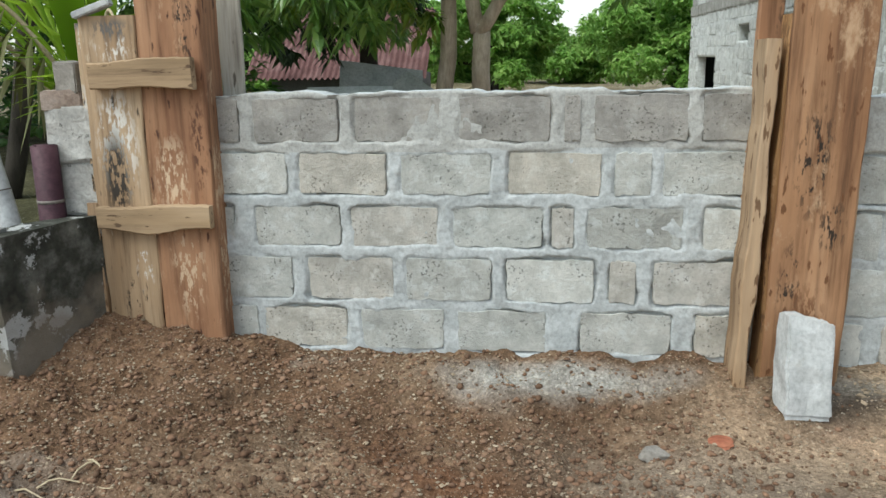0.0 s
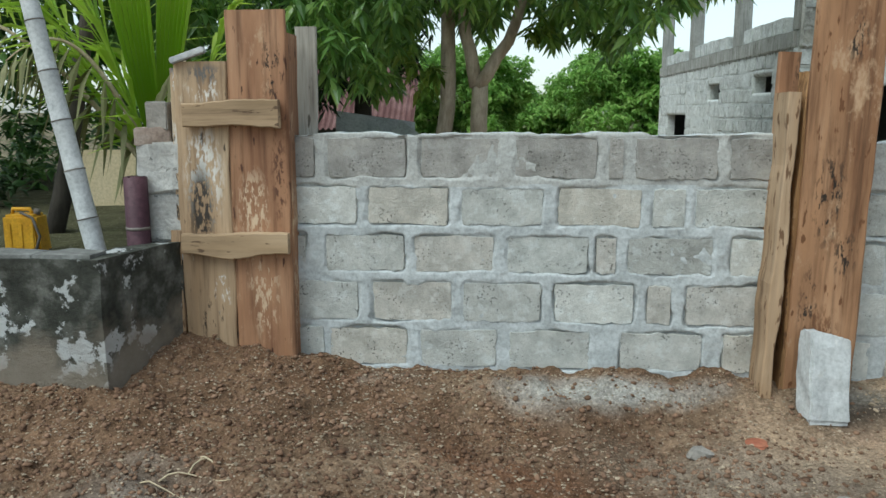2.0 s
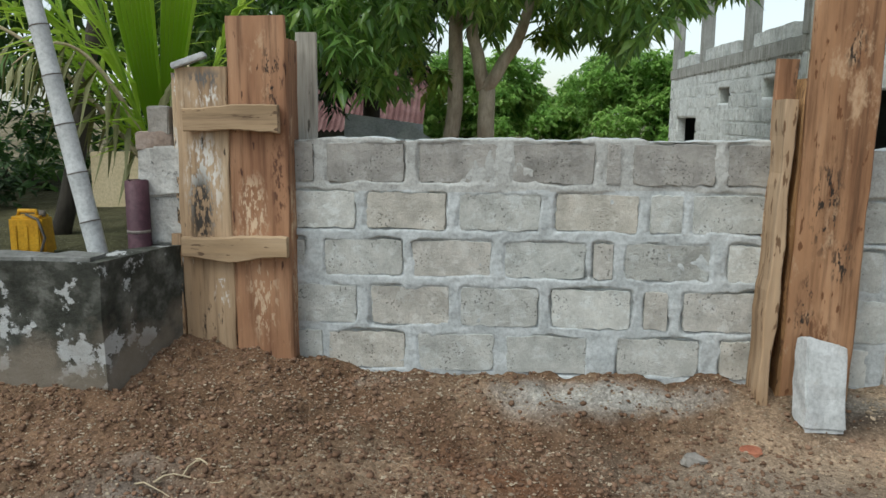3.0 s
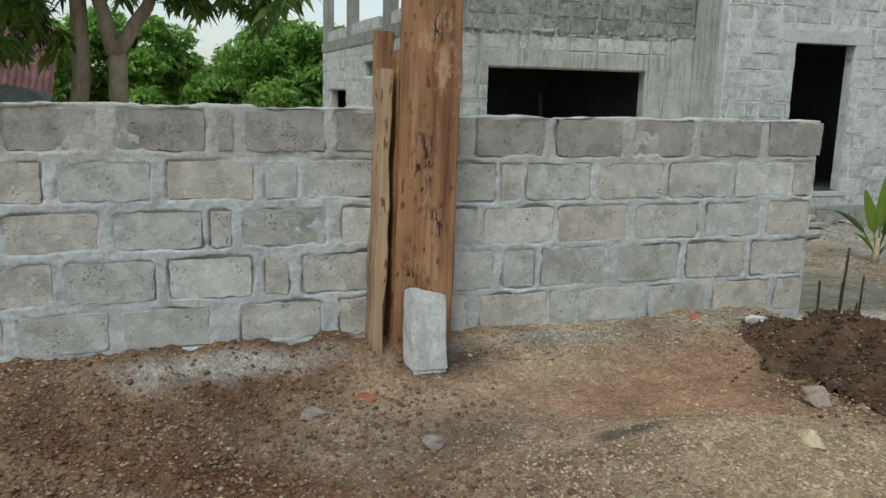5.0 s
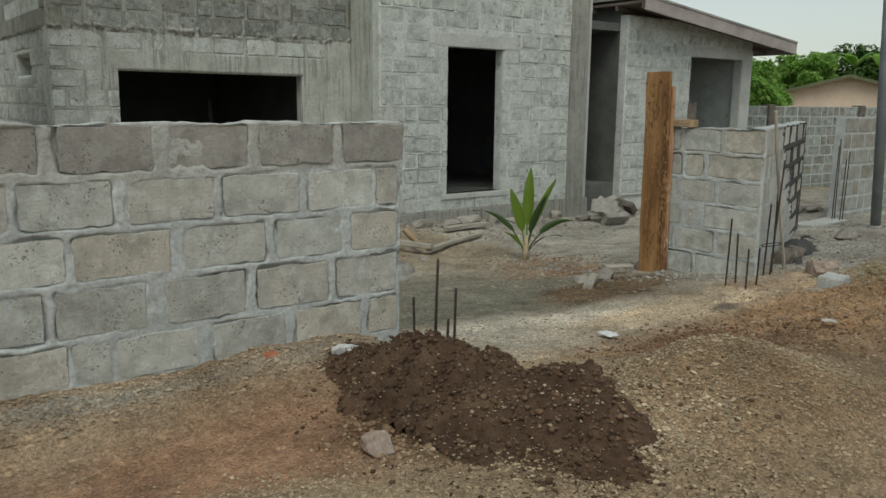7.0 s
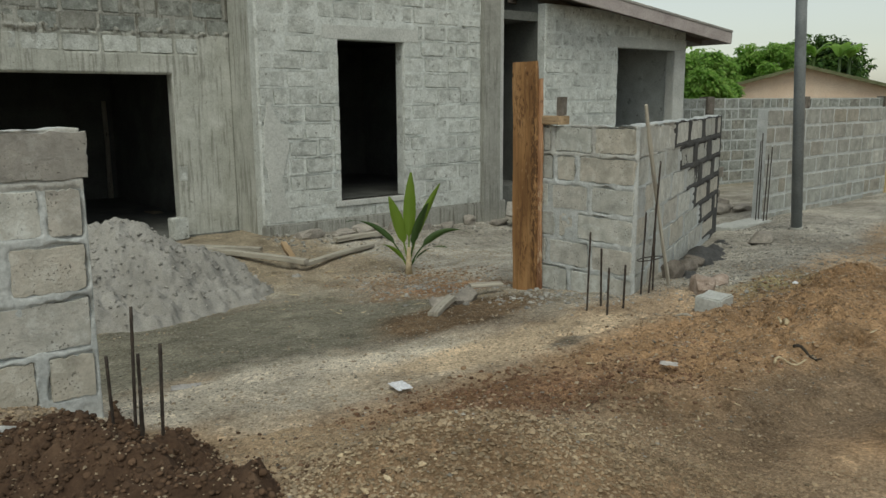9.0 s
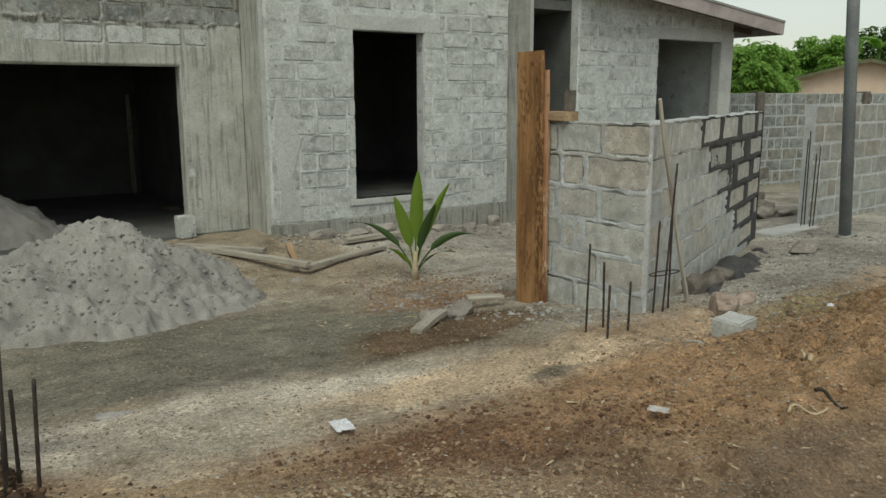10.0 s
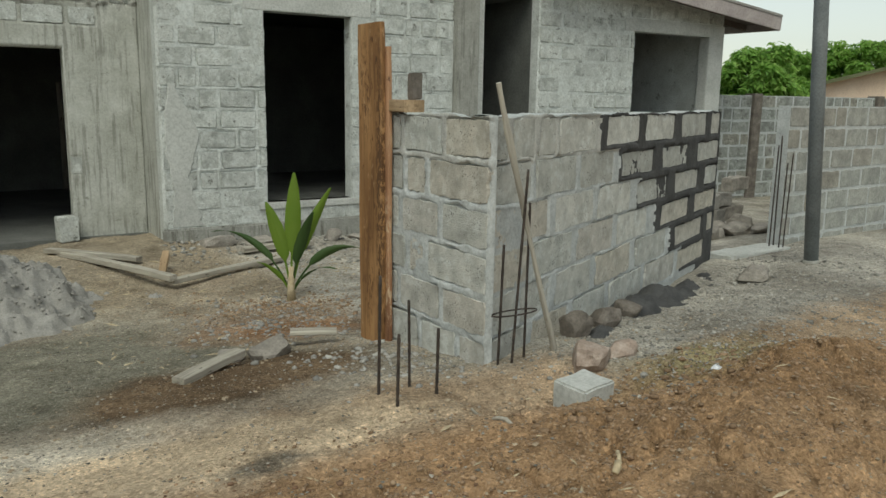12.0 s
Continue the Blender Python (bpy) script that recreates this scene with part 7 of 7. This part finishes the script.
scatter("pebbles", 12000, uniform(8.6, 15.0, 2.6, 5.6, lambda x, y: (y < 3.6 + 0.43 * (x - 8.6)) * 0.9), (0.0062, 0.55), M["chips"], "grey chippings along the road wall", 5)
scatter("pebbles", 2600, uniform(1.9, 4.3, 3.2, 3.5), (0.008, 0.5), M["pebble"], "mortar crumbs along the wall foot", 6)
scatter("soil_crumbs", 6000, uniform(6.6, 11.0, 1.3, 3.2, lambda x, y: 0.15 + 0.8 * mound(x, y, 9.2, 2.3, 2.2, 0.7)), (0.0055, 0.55), M["clod_red"], "reddish earth clods on the road edge", 7, 0.8, round_off=True)
scatter("soil_crumbs", 5200, uniform(0, 1, 0, 1), (0.0075, 0.5), M["dark_crumb"], "dark soil crumbs on the heap", 8, 0.8, 0, round_off=True)
scatter("pebbles", 1500, uniform(0, 1, 0, 1), (0.006, 0.4), M["pebble"], "pale grit in the dark soil heap", 9, 0.7, 0)
scatter("sand_crumbs", 3800, uniform(0, 1, 0, 1), (0.0085, 0.65), M["sand_crumb"], "caked sand crumbs on the heap", 10, 0.7, 1, round_off=True)
scatter("soil_crumbs", 2600, uniform(3.2, 4.9, 1.0, 3.3, lambda x, y: np.clip(1.3 * mound(x, y, 4.0, 2.2, 0.6, 1.25, 6), 0, 1)), (0.0062, 0.5), M["dark_crumb"], "dark soil crumbs trickled off the heap", 25, 0.8, round_off=True)
scatter("gravel", 2400, uniform(3.3, 5.0, 1.0, 2.2, lambda x, y: np.clip(mound(x, y, 4.2, 1.55, 0.6, 0.5), 0, 1)), (0.0075, 0.4), M["gravel"], "pale gravel rolled over the foot of the soil heap", 26)
scatter("pebbles", 11000, uniform(4.4, 9.5, 1.5, 6.8, lambda x, y: 0.5 + 0.5 * mound(x, y, 5.3, 3.7, 1.6, 0.5)), (0.0048, 0.5), M["grit"], "dark and pale grit trodden into the yard", 27, 0.55)
scatter("soil_clods", 420, uniform(7.8, 10.6, 1.7, 3.2, lambda x, y: np.clip(mound(x, y, 8.9, 2.65, 0.9, 0.4, 20), 0, 1)), (0.011, 0.6), M["clod_red"], "broken reddish clods along the earth ridge", 28, 0.6, round_off=True)
scatter("soil_clods", 160, uniform(5.0, 8.4, 1.5, 3.2), (0.01, 0.5), M["clod_red"], "scattered reddish brown clods on the road edge", 29, 0.6, round_off=True)
scatter("stones", 150, uniform(3.2, 3.8, 1.95, 2.75, lambda x, y: mound(x, y, 3.5, 2.35, 0.2, 0.3)), (0.017, 0.4), M["clod_red"], "loose stones and clods beside the soil heap", 30, 0.75, round_off=True)
scatter("wood_splinters", 300, uniform(6.8, 10.2, 5.0, 9.5, lambda x, y: 0.3 + 0.7 * step(6.5, 8.0, y)), (0.009, 0.4), M["straw"], "pale wood splinters and straw strewn over the yard", 31, 0.5, stretch=5.0)
scatter("wood_splinters", 130, uniform(5.5, 9.8, 1.5, 3.4), (0.006, 0.4), M["straw"], "thin dry stalks and splinters on the road edge", 32, 0.5, stretch=5.5)
scatter("rubble", 620, uniform(8.3, 12.6, 8.3, 9.8, lambda x, y: 0.25 + 0.75 * step(8.8, 9.6, y)), (0.017, 0.55), M["chips"], "broken block bits along the house footing", 33, 0.7, round_off=True)
scatter("soil_crumbs", 1500, uniform(7.6, 9.4, 5.6, 7.8, lambda x, y: np.clip(mound(x, y, 8.6, 6.6, 0.7, 0.8), 0, 1)), (0.009, 0.5), M["clod_red"], "reddish crumbs dug up round the seedling", 34, 0.7, round_off=True)
scatter("soil_crumbs", 2600, uniform(5.2, 7.6, 1.6, 3.0, lambda x, y: np.clip(mound(x, y, 6.2, 2.4, 1.1, 0.5, -14), 0, 1)), (0.0065, 0.6), M["clod"], "dark reddish crumbs on the road edge", 35, 0.7, round_off=True)
scatter("rubble", 1100, uniform(7.4, 9.6, 4.9, 8.2, lambda x, y: np.clip(mound(x, y, 8.3, 5.9, 0.8, 0.9) + 0.6 * mound(x, y, 8.7, 7.1, 0.7, 0.6), 0, 1)), (0.011, 0.55), M["sand_crumb"], "pale mortar rubble strewn round the seedling", 21, round_off=True)
scatter("rubble", 500, uniform(7.3, 9.0, 3.3, 5.0, lambda x, y: np.clip(mound(x, y, 8.3, 4.2, 0.5, 0.7), 0, 1)), (0.012, 0.5), M["sand_crumb"], "pale mortar crumbs at the foot of the gate pier", 22, round_off=True)
scatter("chippings", 900, uniform(9.0, 13.5, 2.9, 5.4, lambda x, y: (y < 3.5 + 0.43 * (x - 8.6)) * np.clip(1.2 - 0.5 * (3.6 + 0.43 * (x - 8.6) - y), 0, 1)), (0.011, 0.5), M["chips"], "grey stone chippings along the road wall", 23, round_off=True)


# ---- blocks of the walls ----
lay(wall_1, R1, ("block_top", "block"), 1)
lay(wall_2, R2, ("block_top", "block"), 2)
lay(pier, R3, ("block", "block"), 3, 0.003, 0.022)
lay(road_wall, R4, ("block", "block"), 4, 0.003, 0.022)
for wall, rects, seed in FAR:
    lay(wall, [(a, b, c, d, 0) for a, b, c, d, m in rects], ("dark_laid" if wall.name == "wall_back" else "far_block",), seed, 0.008, 0.012, 0.0)
bay = clear([(a + 8.44, b + 8.44, c, d, m) for a, b, c, d, m in regular(4.08, 3.88, 17, 0.245, 0.43, 0.045, 31)], [DOOR, (9.45, 11.2, 2.39, 2.6)])
bay = [r for r in bay if r[2] > -0.25]
laid_skin(wall_bay, 8.421, 12.6, -0.24, 3.9, bay, [DOOR], BF, ("house_mortar",), None, 0.02, 0.02, 5)
lay(wall_bay, [(a, b, c, d, 0) for a, b, c, d, m in bay], ("house_block",), 5, 0.0055, 0.02, BF)
win = clear([(a + 14.12, b + 14.12, c, d, 0) for a, b, c, d, m in regular(4.28, 3.18, 14, 0.245, 0.43, 0.045, 33)], [WIN, (15.9, 18.42, 2.51, 2.72), (18.02, 18.42, 0, 2.6)])
laid_skin(wall_win, 14.101, 18.4, -0.3, 3.2, win, [WIN], BF, ("house_mortar",), None, 0.028, 0.02, 9)
lay(wall_win, win, ("house_block",), 6, 0.0055, 0.02, BF)
flank = clear([(a - 20.28, b - 20.28, c, d, 0) for a, b, c, d, m in regular(9.3, 2.38, 7, 0.245, 0.43, 0.045, 35)], [(-q, -p, c, d) for p, q, c, d in SIDE_WIN])
laid_skin(wall_side, -20.29, -GF - 0.035, -0.3, 2.41, flank, [(-q, -p, c, d) for p, q, c, d in SIDE_WIN], 0.0, ("house_mortar",), None, 0.03, 0.02, 13)
lay(wall_side, flank, ("house_block",), 7, 0.005, 0.02, 0.0)
front = clear([(a + 4.04, b + 4.04, c, d, 0) for a, b, c, d, m in regular(3.9, 2.37, 9, 0.25, 0.43, 0.045, 37)], [GAR, (4.6, 7.75, 1.85, 2.1)])
front = [r for r in front if r[2] > 0.3 and (r[1] < 7.75 or r[2] > 2.1)]
above = [(a + 4.06, b + 4.06, c, d, 1) for a, b, c, d, m in regular(4.36, 3.33, 4, 0.235, 0.43, 0.04, 39)]
laid_skin(wall_garage, 4.031, 8.43, -0.8, 3.35, front + above, [GAR], GF, ("streaked", "beam"), 2.43, 0.02, 0.02, 17, "rain-streaked mortar face with a ragged ledge")
lay(wall_garage, front, ("house_block",), 8, 0.004, 0.02, GF)
lay(wall_garage, above, ("dark_laid", "dark_laid"), 9, 0.004, 0.02, GF)
